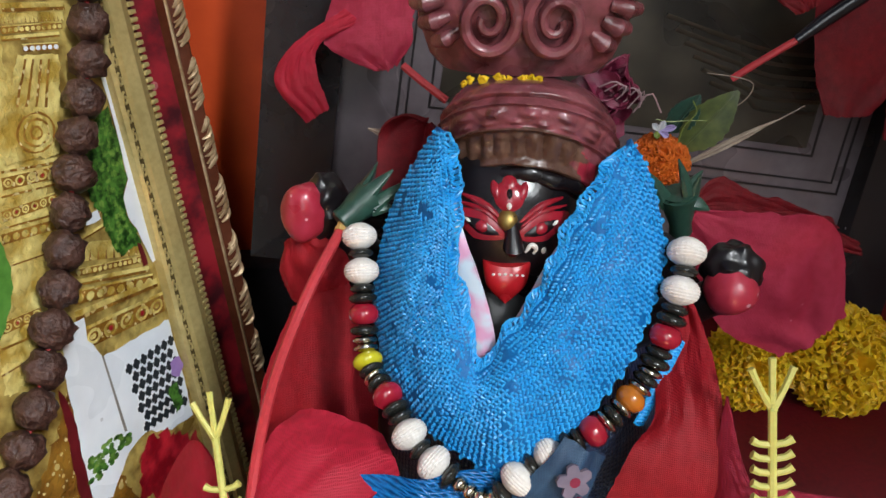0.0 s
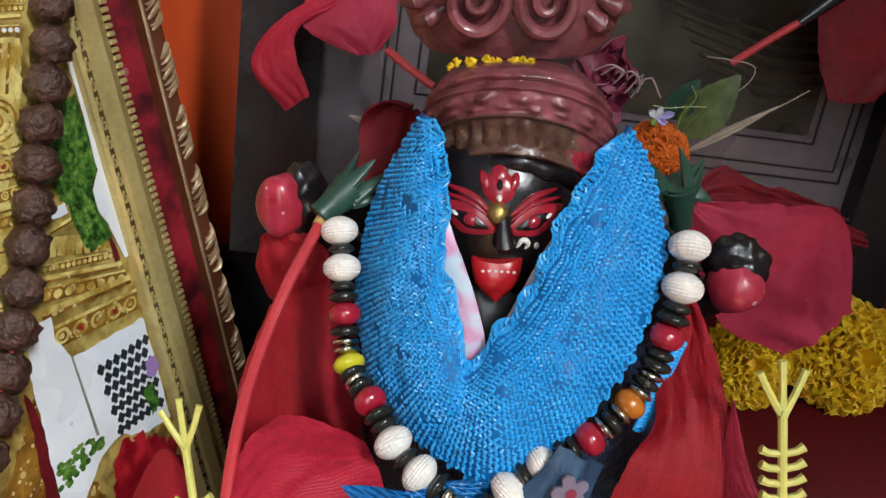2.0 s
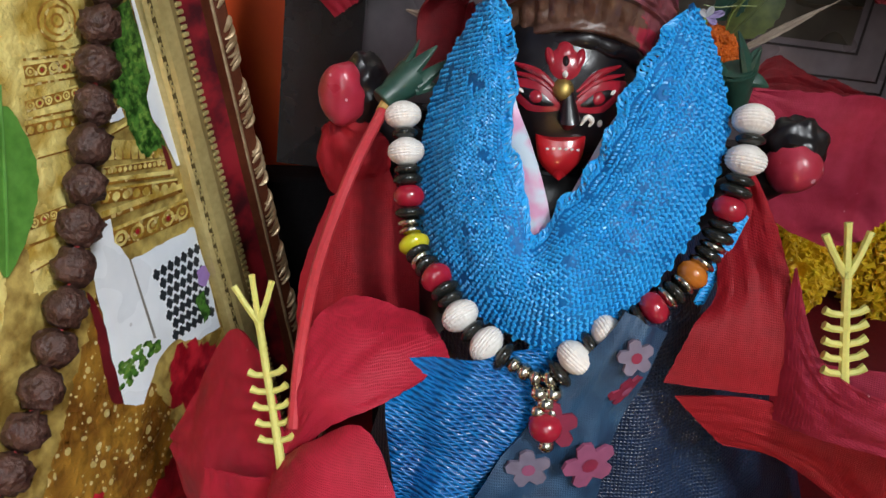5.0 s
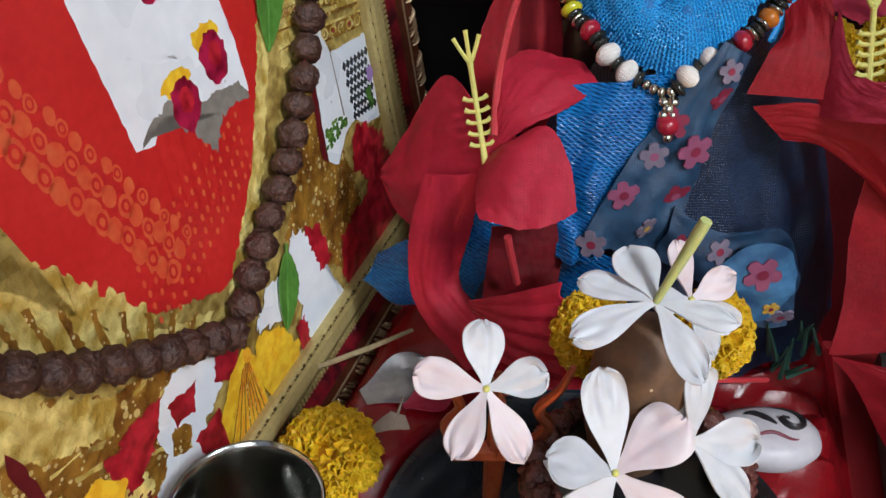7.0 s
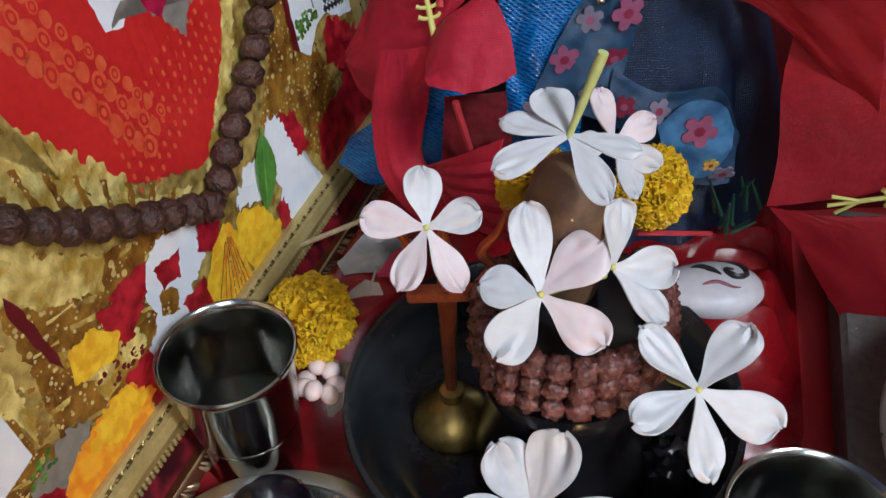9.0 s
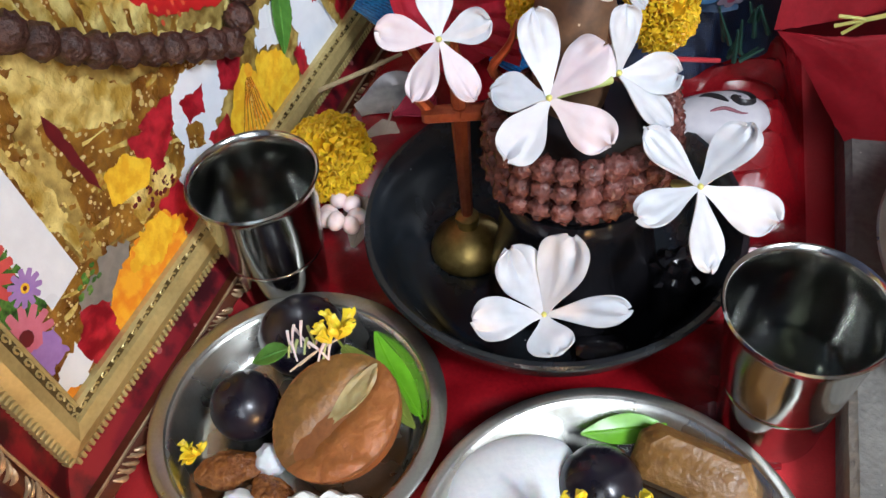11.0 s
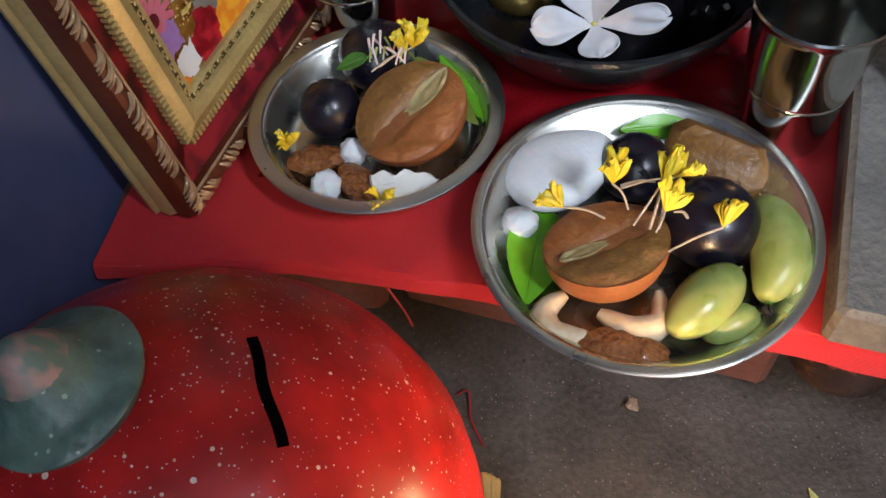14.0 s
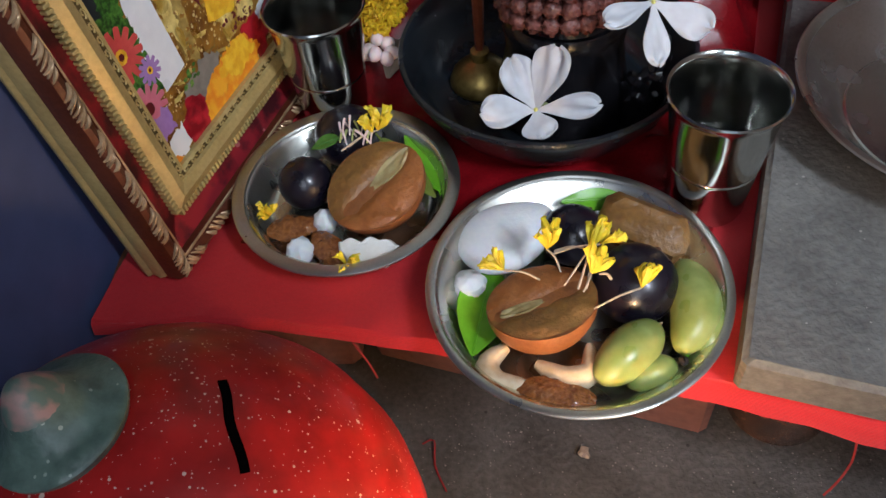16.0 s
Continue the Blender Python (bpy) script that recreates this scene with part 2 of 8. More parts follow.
bead_silver = material("bead_silver", (0.62, 0.60, 0.52), (0.5, 0.46, 0.36), 0.15, 1.0, scale=300)
blue_lace = material("blue_lace", (0.035, 0.39, 0.80), (0.016, 0.27, 0.64), 0.34, scale=900, big=130, bump=0.3, spec=0.55)
# Lace ground, darkened so that shade shows between the stitches.
blue_gap_shade = material("blue_gap_shade", (0.004, 0.15, 0.42), (0.002, 0.08, 0.26), 0.5, scale=900, big=110, bump=0.4, spec=0.3)
blue_satin = weave(material("blue_satin", (0.010, 0.20, 0.56), (0.003, 0.07, 0.26), 0.22, scale=700, big=70, bump=0.5, spread=0.14), 1.1, 0.9, ("DIAGONAL", "Z"), 0.55)
navy = weave(material("navy", (0.008, 0.030, 0.085), (0.003, 0.009, 0.028), 0.4, scale=600, big=60), 0.9, 0.8, ("X", "Z"), 0.5)
lining = material("lining", (0.50, 0.60, 0.68), (0.60, 0.30, 0.46), 0.5, scale=90, big=170, spread=0.05)
print_blue = weave(material("print_blue", (0.028, 0.082, 0.16), (0.007, 0.028, 0.07), 0.5, scale=200, big=40, spread=0.12), 0.5, 0.4, ("X", "Z"), 0.3)
print_sky = weave(material("print_sky", (0.065, 0.21, 0.39), (0.02, 0.08, 0.19), 0.5, scale=200, big=50, spread=0.12), 0.5, 0.4, ("X", "Z"), 0.25)
print_dusk = weave(material("print_dusk", (0.018, 0.062, 0.13), (0.004, 0.016, 0.045), 0.5, scale=200, big=40, spread=0.1), 0.5, 0.4, ("X", "Z"), 0.3)
print_pink = material("print_pink", (0.30, 0.075, 0.15), (0.2, 0.05, 0.1), 0.6, scale=300)
print_pale = material("print_pale", (0.20, 0.165, 0.22), (0.12, 0.10, 0.14), 0.6, scale=300)
print_rose = material("print_rose", (0.24, 0.014, 0.045), (0.15, 0.01, 0.03), rough=0.6, scale=300)
print_yellow = material("print_yellow", (0.62, 0.38, 0.06), rough=0.6, scale=300)
wall_blue = material("wall_blue", (0.07, 0.092, 0.21), (0.05, 0.068, 0.16), 0.6, scale=60, big=6)
wall_orange = material("wall_orange", (0.72, 0.085, 0.012), (0.60, 0.06, 0.008), 0.6, scale=80, big=8)
wall_olive = material("wall_olive", (0.74, 0.74, 0.60), (0.68, 0.68, 0.54), 0.7, scale=60, big=4)
wall_plain = material("wall_plain", (0.55, 0.52, 0.47), (0.48, 0.45, 0.41), 0.7, scale=60, big=4)
cement = flecks(flecks(flecks(material("cement", (0.090, 0.086, 0.082), (0.030, 0.028, 0.027), 0.5, scale=330, big=30, bump=0.7, depth=0.0014, spread=0.17), (0.22, 0.21, 0.19), 160, 0.05, 0.90), (0.02, 0.018, 0.017), 210, 0.10, 0.84), (0.17, 0.16, 0.15), 620, 0.16, 0.72)
grey_stone = flecks(material("grey_stone", (0.165, 0.160, 0.145), (0.085, 0.082, 0.075), 0.7, scale=320, big=34, bump=0.7, depth=0.0014), (0.28, 0.27, 0.24), 260, 0.1, 0.85)
brick_mat = material("brick_mat", (0.24, 0.10, 0.07), (0.15, 0.06, 0.045), 0.85, scale=200, big=40, bump=0.5, depth=0.001)
wood_dark = material("wood_dark", (0.14, 0.06, 0.028), (0.07, 0.03, 0.015), 0.5, scale=200, big=50)
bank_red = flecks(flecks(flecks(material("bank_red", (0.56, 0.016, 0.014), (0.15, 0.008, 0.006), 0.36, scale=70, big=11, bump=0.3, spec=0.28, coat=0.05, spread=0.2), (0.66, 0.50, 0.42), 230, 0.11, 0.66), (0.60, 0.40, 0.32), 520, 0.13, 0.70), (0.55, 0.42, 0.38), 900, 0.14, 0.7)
bank_green = flecks(material("bank_green", (0.15, 0.22, 0.18), (0.055, 0.09, 0.072), 0.38, scale=220, big=70, bump=0.6, depth=0.0012), (0.30, 0.36, 0.30), 300, 0.10, 0.7)
knob_worn = material("knob_worn", (0.36, 0.22, 0.19), (0.11, 0.165, 0.135), 0.4, scale=170, big=85, bump=0.4, spread=0.07)
slot_black = material("slot_black", (0.003, 0.002, 0.002), rough=0.95, spec=0.0)
clay_burnt = material("clay_burnt", (0.05, 0.021, 0.009), (0.012, 0.006, 0.004), 0.4, scale=300, big=120, bump=0.7, depth=0.0015)
wick_black = material("wick_black", (0.02, 0.012, 0.008), rough=0.8)
flame_mat = material("flame_mat", (1, 0.8, 0.4), rough=0.5, emit=((1.0, 0.72, 0.36), 26.0))
plum = material("plum", (0.010, 0.008, 0.016), (0.005, 0.004, 0.008), 0.30, scale=300, big=120, bump=0.10, coat=0.15)
fruit_skin = material("fruit_skin", (0.30, 0.115, 0.036), (0.19, 0.066, 0.02), 0.45, scale=600, big=90, bump=0.4, sss=0.1)
fruit_flesh = material("fruit_flesh", (0.27, 0.135, 0.032), (0.16, 0.075, 0.02), 0.42, scale=420, big=110, bump=0.7, depth=0.001, sss=0.2)
fruit_orange = material("fruit_orange", (0.36, 0.135, 0.034), (0.24, 0.085, 0.022), 0.42, scale=420, big=100, bump=0.7, depth=0.001, sss=0.2)
fruit_core = material("fruit_core", (0.44, 0.37, 0.17), (0.27, 0.19, 0.07), 0.5, scale=350, big=150, bump=0.6, sss=0.2)
grape = material("grape", (0.34, 0.38, 0.12), (0.20, 0.26, 0.06), 0.34, scale=160, big=75, bump=0.05, sss=0.5)
raisin = material("raisin", (0.40, 0.15, 0.034), (0.15, 0.040, 0.012), 0.22, scale=520, big=220, bump=1.0, depth=0.0022, coat=0.2)
cashew = material("cashew", (0.66, 0.56, 0.38), (0.54, 0.38, 0.2), 0.5, scale=400, big=110)
sugar_white = material("sugar_white", (0.86, 0.87, 0.87), (0.78, 0.80, 0.82), 0.6, scale=500, big=120, bump=0.4, sss=0.2)
coconut_white = material("coconut_white", (0.90, 0.88, 0.82), (0.82, 0.79, 0.70), 0.55, scale=400, big=100)
shell_white = material("shell_white", (0.62, 0.60, 0.62), (0.52, 0.50, 0.54), 0.4, scale=300, big=90)
ink_black = material("ink_black", (0.02, 0.018, 0.02), rough=0.4)
ink_maroon = material("ink_maroon", (0.18, 0.01, 0.03), rough=0.4)
silver_foil = material("silver_foil", (0.55, 0.54, 0.53), (0.35, 0.34, 0.34), 0.4, 0.8, scale=300, big=90)
mat_board = material("mat_board", (0.135, 0.112, 0.122), (0.095, 0.078, 0.086), 0.3, scale=200, big=20)
mat_line = material("mat_line", (0.010, 0.006, 0.007), rough=0.4)
scene_olive = material("scene_olive", (0.055, 0.046, 0.032), (0.014, 0.012, 0.009), 0.3, scale=45, big=16, bump=0.02, spread=0.1)
scene_light = material("scene_light", (0.085, 0.070, 0.052), (0.05, 0.042, 0.03), 0.35, scale=60, big=25)
black_frame = flecks(material("black_frame", (0.018, 0.017, 0.018), (0.01, 0.009, 0.01), 0.25, scale=200, big=40), (0.4, 0.4, 0.4), 120, 0.05, 0.9)
thread_pale = material("thread_pale", (0.36, 0.24, 0.25), rough=0.8)
thread_red = material("thread_red", (0.30, 0.02, 0.02), rough=0.8)
p_gold = material("p_gold", (0.56, 0.42, 0.12), (0.20, 0.12, 0.025), 0.33, 0.2, scale=190, big=60, bump=0.6, depth=0.002, spread=0.09)
p_foil = material("p_foil", (0.88, 0.74, 0.26), (0.46, 0.30, 0.05), 0.28, 0.25, scale=120, big=90, bump=0.9, depth=0.003, spread=0.08)
p_amber = flecks(flecks(material("p_amber", (0.40, 0.20, 0.028), (0.18, 0.07, 0.012), 0.3, 0.3, scale=130, big=70, bump=0.9, depth=0.003, spread=0.1), (0.66, 0.50, 0.18), 300, 0.22, 0.5), (0.75, 0.6, 0.28), 620, 0.25, 0.6)
p_red = material("p_red", (0.54, 0.025, 0.020), (0.42, 0.014, 0.014), 0.35, scale=300, big=30)
p_dots = material("p_dots", (0.60, 0.115, 0.04), (0.57, 0.055, 0.024), 0.35, scale=300, big=200)
p_white = flecks(material("p_white", (0.76, 0.80, 0.84), (0.66, 0.70, 0.75), 0.3, scale=140, big=40, bump=0.15, depth=0.0015), (0.5, 0.52, 0.55), 160, 0.07, 0.85)
p_grey = material("p_grey", (0.26, 0.24, 0.21), (0.16, 0.15, 0.13), 0.35, scale=300, big=60)
p_lattice = material("p_lattice", (0.02, 0.025, 0.03), rough=0.35)
p_rose = material("p_rose", (0.38, 0.010, 0.055), (0.13, 0.003, 0.014), 0.35, scale=170, big=130, bump=0.4, depth=0.0015, spread=0.09)
p_crimson = material("p_crimson", (0.46, 0.016, 0.03), (0.20, 0.004, 0.010), 0.35, scale=200, big=130, bump=0.4, depth=0.0015, spread=0.09)
p_yellow = material("p_yellow", (0.82, 0.54, 0.03), (0.70, 0.38, 0.015), 0.35, scale=240, big=170, bump=0.5, depth=0.0015, spread=0.07)
p_orange = material("p_orange", (0.80, 0.40, 0.022), (0.72, 0.24, 0.012), 0.35, scale=240, big=150, bump=0.5, depth=0.0015, spread=0.07)
p_green = material("p_green", (0.08, 0.21, 0.03), (0.010, 0.040, 0.006), 0.35, scale=700, big=260, spread=0.09)
p_fold = material("p_fold", (0.48, 0.016, 0.014), (0.40, 0.011, 0.012), 0.35, scale=300, big=60)
p_leaf = material("p_leaf", (0.17, 0.30, 0.05), (0.04, 0.11, 0.015), 0.35, scale=700, big=260, spread=0.10)
p_coral = material("p_coral", (0.62, 0.10, 0.09), (0.48, 0.05, 0.05), 0.35, scale=300)
p_pink = material("p_pink", (0.60, 0.20, 0.28), (0.5, 0.12, 0.18), 0.35, scale=300)
p_lilac = material("p_lilac", (0.36, 0.22, 0.52), (0.28, 0.15, 0.42), 0.35, scale=300)
p_maroon = material("p_maroon", (0.14, 0.01, 0.014), (0.07, 0.006, 0.008), 0.35, scale=200, big=80)


# ---------------------------------------------------------------- building tools
class Geo:
    """Gathers faces for one mesh."""

    def __init__(self):
        self.v, self.f, self.m = [], [], []

    def add(self, verts, faces, mi=0):
        n = len(self.v)
        self.v += [tuple(float(c) for c in p) for p in verts]
        self.f += [tuple(i + n for i in f) for f in faces]
        self.m += [mi] * len(faces)
        return self

    def rings(self, rings, mi=0, closed=True, caps=True):
        k = len(rings[0])
        vs = [p for r in rings for p in r]
        fs = []
        for a in range(len(rings) - 1):
            for b in range(k if closed else k - 1):
                c = (b + 1) % k
                fs.append((a * k + b, a * k + c, (a + 1) * k + c, (a + 1) * k + b))
        if caps and closed:
            fs.append(tuple(range(k))[::-1])
            fs.append(tuple((len(rings) - 1) * k + b for b in range(k)))
        return self.add(vs, fs, mi)

    def lathe(self, profile, centre=(0, 0, 0), seg=40, mi=0, squash=1.0, caps=True):
        return self.rings([[(centre[0] + r * math.cos(2 * math.pi * s / seg), centre[1] + squash * r * math.sin(2 * math.pi * s / seg), centre[2] + z)
                            for s in range(seg)] for r, z in profile], mi, caps=caps)

    def ball(self, centre, radii, seg=20, mi=0, lump=0.0, freq=100.0, turn=None, seed=0.0):
        rad = (radii,) * 3 if not hasattr(radii, "__len__") else radii
        rings = []
        half = max(6, seg // 2)
        for a in range(1, half):
            th = math.pi * a / half
            ring = []
            for s in range(seg):
                ph = 2 * math.pi * s / seg
                d = Vector((math.sin(th) * math.cos(ph), math.sin(th) * math.sin(ph), -math.cos(th)))
                k = 1.0
                if lump:
                    k += lump * noise.noise(Vector((d.x * rad[0], d.y * rad[1], d.z * rad[2])) * freq + Vector((seed, seed * 2.3, 0)))
                p = Vector((d.x * rad[0] * k, d.y * rad[1] * k, d.z * rad[2] * k))
                if turn is not None:
                    p = turn @ p
                ring.append(p + Vector(centre))
            rings.append(ring)
        return self.rings(rings, mi)

    def tube(self, pts, radii, seg=10, mi=0, flat=1.0):
        pts = [Vector(p) for p in pts]
        rad = [radii] * len(pts) if not hasattr(radii, "__len__") else radii
        rings, side = [], None
        for i, p in enumerate(pts):
            d = (pts[min(i + 1, len(pts) - 1)] - pts[max(i - 1, 0)]).normalized()
            if side is None:
                side = d.orthogonal().normalized()
            side = (side - d * side.dot(d)).normalized()
            up = d.cross(side)
            rings.append([p + side * (rad[i] * math.cos(2 * math.pi * s / seg)) + up * (rad[i] * flat * math.sin(2 * math.pi * s / seg)) for s in range(seg)])
        return self.rings(rings, mi)

    def shell(self, grid, th, mi=0):
        """A sheet with thickness over a grid of points (rows of equal length)."""
        g = np.array([[tuple(p) for p in row] for row in grid], float)
        du, dv = np.gradient(g, axis=0), np.gradient(g, axis=1)
        n = np.cross(du, dv)
        n /= np.linalg.norm(n, axis=2, keepdims=True) + 1e-12
        nu, nv = g.shape[:2]
        top, low = (g + n * th / 2).reshape(-1, 3), (g - n * th / 2).reshape(-1, 3)
        k, fs = nu * nv, []
        for a in range(nu - 1):
            for b in range(nv - 1):
                i = a * nv + b
                fs.append((i, i + nv, i + nv + 1, i + 1))
                fs.append((k + i, k + i + 1, k + i + nv + 1, k + i + nv))
        edge = [b for b in range(nv)] + [a * nv + nv - 1 for a in range(1, nu)] + [(nu - 1) * nv + b for b in range(nv - 2, -1, -1)] + [a * nv for a in range(nu - 2, 0, -1)]
        for a, b in zip(edge, edge[1:] + edge[:1]):
            fs.append((a, b, k + b, k + a))
        return self.add(np.vstack([top, low]).tolist(), fs, mi)

    def box(self, lo, hi, mi=0, bevel=0.0, m=None):
        b = bevel
        x0, y0, z0 = lo
        x1, y1, z1 = hi
        rings = []
        for inset, z in ((b, z0), (0, z0 + b), (0, z1 - b), (b, z1)):
            i = inset
            rings.append([(x0 + i + b, y0 + i, z), (x1 - i - b, y0 + i, z), (x1 - i, y0 + i + b, z), (x1 - i, y1 - i - b, z),
                          (x1 - i - b, y1 - i, z), (x0 + i + b, y1 - i, z), (x0 + i, y1 - i - b, z), (x0 + i, y0 + i + b, z)])
        if m is not None:
            rings = [[m @ Vector(p) for p in r] for r in rings]
        return self.rings(rings, mi)

    def plate_poly(self, pts, z0, z1, mi=0):
        """A flat piece with the outline pts, from z0 to z1."""
        k = len(pts)
        vs = [(x, y, z1) for x, y in pts] + [(x, y, z0) for x, y in pts]
        area = sum(pts[i - 1][0] * pts[i][1] - pts[i][0] * pts[i - 1][1] for i in range(k))
        fs = [tuple(range(k)) if area > 0 else tuple(range(k))[::-1]] + [(i, (i + 1) % k, k + (i + 1) % k, k + i) for i in range(k)]
        return self.add(vs, fs, mi)

    def data(self, name, mats, smooth=True, origin=(0, 0, 0), angle=40):
        me = bpy.data.meshes.new(name)
        o = origin
        me.from_pydata([(x - o[0], y - o[1], z - o[2]) for x, y, z in self.v], [], self.f)
        for mt in mats if isinstance(mats, (list, tuple)) else [mats]:
            me.materials.append(mt)
        me.polygons.foreach_set("material_index", self.m)
        me.update()
        bm = bmesh.new()
        bm.from_mesh(me)
        bmesh.ops.recalc_face_normals(bm, faces=bm.faces)
        if smooth:
            for f in bm.faces:
                f.smooth = True
            lim = radians(angle)
            for e in bm.edges:
                e.smooth = len(e.link_faces) == 2 and e.calc_face_angle(0) < lim
        bm.to_mesh(me)
        bm.free()
        return me


def thing(name, at, label, category, group="", kind=""):
    """An empty at the thing's base, to hold its parts."""
    ob = new(name)
    ob.location = at
    ob.empty_display_size = 0.01
    bpy.context.view_layer.update()
    return tagged(ob, label, category, group, kind)


def part(name, geo, mats, parent, label="", smooth=True, angle=40):
    """One mesh under a thing or a part, given in world places."""
    base = parent.matrix_world.translation
    ob = new(name, geo.data(name, mats, smooth, base, angle))
    ob.parent = parent
    bpy.context.view_layer.update()
    return tagged(ob, label)


def solo(name, geo, mats, at, label, category, group="", kind="", smooth=True, angle=40):
    """A thing that is one mesh, given in world places."""
    ob = new(name, geo.data(name, mats, smooth, at, angle))
    ob.location = at
    return tagged(ob, label, category, group, kind)


def spline(pts, n):
    """n points at even steps along a smooth curve through pts."""
    p = [Vector(q) for q in pts]
    p = [p[0] * 2 - p[1]] + p + [p[-1] * 2 - p[-2]]
    fine = []
    for i in range(1, len(p) - 2):
        for s in range(20):
            t = s / 20
            fine.append(0.5 * (2 * p[i] + (p[i + 1] - p[i - 1]) * t + (2 * p[i - 1] - 5 * p[i] + 4 * p[i + 1] - p[i + 2]) * t * t
                               + (3 * p[i] - p[i - 1] - 3 * p[i + 1] + p[i + 2]) * t ** 3))
    fine.append(p[-2])
    run = [0.0]
    for a, b in zip(fine, fine[1:]):
        run.append(run[-1] + (b - a).length)
    out = []
    for k in range(n):
        d = run[-1] * k / (n - 1)
        j = min(max(i for i in range(len(run)) if run[i] <= d + 1e-12), len(fine) - 2)
        s = (d - run[j]) / max(run[j + 1] - run[j], 1e-9)
        out.append(fine[j].lerp(fine[j + 1], s))
    return out


def smooth_step(x, a, b):
    t = min(max((x - a) / (b - a), 0), 1)
    return t * t * (3 - 2 * t)


def petal(geo, base, tip, width, facing, cup=0.2, curl=0.15, ruffle=0.1, th=0.0005, blunt=0.75, mi=0, seed=0.0, narrow=0.12, nu=14, nv=9, pleat=0.0, ragged=0.0, fray=0.0, square=2.0):
    """A petal from base to tip; facing: the side that its upper face looks to."""
    base, tip = Vector(base), Vector(tip)
    along = tip - base
    ln = along.length
    d = along.normalized()
    side = d.cross(Vector(facing)).normalized()
    up = side.cross(d)
    grid = []
    for i in range(nu):
        s = 1 - (1 - i / (nu - 1)) ** 1.5
        peak = 0.5 + 0.16 * blunt
        w = narrow + (1 - narrow) * smooth_step(s, -0.05, peak)
        if s > peak:
            w *= math.sqrt(max(0.02, 1 - ((s - peak) / (1 - peak)) ** square))
        w *= width
        row = []
        for j in range(nv):
            v = j / (nv - 1) * 2 - 1
            lift = cup * width * v * v * s - curl * ln * s * s + ruffle * width * s * s * noise.noise(Vector((v * 2.2 + seed, s * 2.5 - seed, seed)))
            lift += pleat * width * math.sin(v * 9 + seed) * s * 0.5
            reach = s + 0.05 * s * noise.noise(Vector((v * 3 + seed * 3, seed, 5))) + ragged * s ** 3 * noise.noise(Vector((v * 11 + seed, 3, seed))) + fray * s ** 6 * noise.noise(Vector((v * 47 + seed, 9, seed)))
            row.append(base + d * (ln * reach) + side * (w * 0.5 * v) + up * lift)
        grid.append(row)
    return geo.shell(grid, th, mi)


# ---------------------------------------------------------------- the room
FLOOR = -0.105
solo("floor", Geo().box((-0.7, -1.9, FLOOR - 0.06), (0.5, 0.6, FLOOR)), cement, (0, 0, FLOOR), "worn grey-brown cement floor with scuffs", "floor", kind="structure")
solo("ceiling", Geo().box((-0.7, -1.6, 2.3), (0.42, 0.6, 2.36)), wall_plain, (0, 0, 2.3), "plain pale ceiling", "ceiling", kind="structure")
solo("wall_north", Geo().box((-0.25, 0.345, FLOOR), (0.42, 0.42, 0.26)).box((-0.25, 0.345, 0.26), (0.42, 0.42, 2.3), 1), [wall_orange, wall_olive], (0.1, 0.38, FLOOR), "wall painted orange below and pale olive above", "wall", kind="structure")
west = Matrix.Translation((-0.2145, -0.07, 0)) @ pose(0, 0, 0, 0, 0, -9.5)
solo("wall_west", Geo().box((-0.08, -1.5, FLOOR), (0, 0.5, 2.3), m=west), wall_blue, (-0.3, -0.3, FLOOR), "dark blue painted wall beside the altar", "wall", kind="structure")
# Added, unseen: the opening is cut to shade the bank and right side.
east = Geo()
for lo, hi in (((0.36, -1.4, FLOOR), (0.42, -0.60, 2.3)), ((0.36, -0.355, FLOOR), (0.42, 0.345, 2.3)), ((0.36, -0.60, FLOOR), (0.42, -0.355, 0.45)), ((0.36, -0.60, 1.25), (0.42, -0.355, 2.3))):
    east.box(lo, hi)
solo("wall_east", east, wall_plain, (0.39, -0.5, FLOOR), "added plain wall, out of view, whose opening shapes the light", "wall", kind="structure")
# Added, unseen: the gap lets the fill lamp and sky in.
south = Geo()
for lo, hi in (((-0.7, -1.48, FLOOR), (-0.36, -1.4, 2.3)), ((0.30, -1.48, FLOOR), (0.36, -1.4, 2.3)), ((-0.36, -1.48, 1.95), (0.30, -1.4, 2.3))):
    south.box(lo, hi)
solo("wall_south", south, wall_plain, (-0.5, -1.44, FLOOR), "added plain wall, out of view, with an opening for fill light", "wall", kind="structure")

# ---------------------------------------------------------------- the low altar table


def front(x):
    """The front hem of the cloth."""
    return float(np.interp(x, [-0.21, -0.13, -0.0625, 0.04, 0.087, 0.102, 0.2, 0.42], [-0.068, -0.067, -0.079, -0.096, -0.110, -0.117, -0.14, -0.16]))


def lift(x, y):
    """How the padded cloth rises towards the back, but for a hollow under the bowl and a strip along the frame."""
    n = (x + 0.174) * 0.947 - (y + 0.0282) * 0.322
    d = math.hypot(x + 0.0094, y - 0.0613)
    return 0.029 * smooth_step(y, 0.07, 0.105) * smooth_step(d, 0.056, 0.078) * smooth_step(n, 0.003, 0.03)


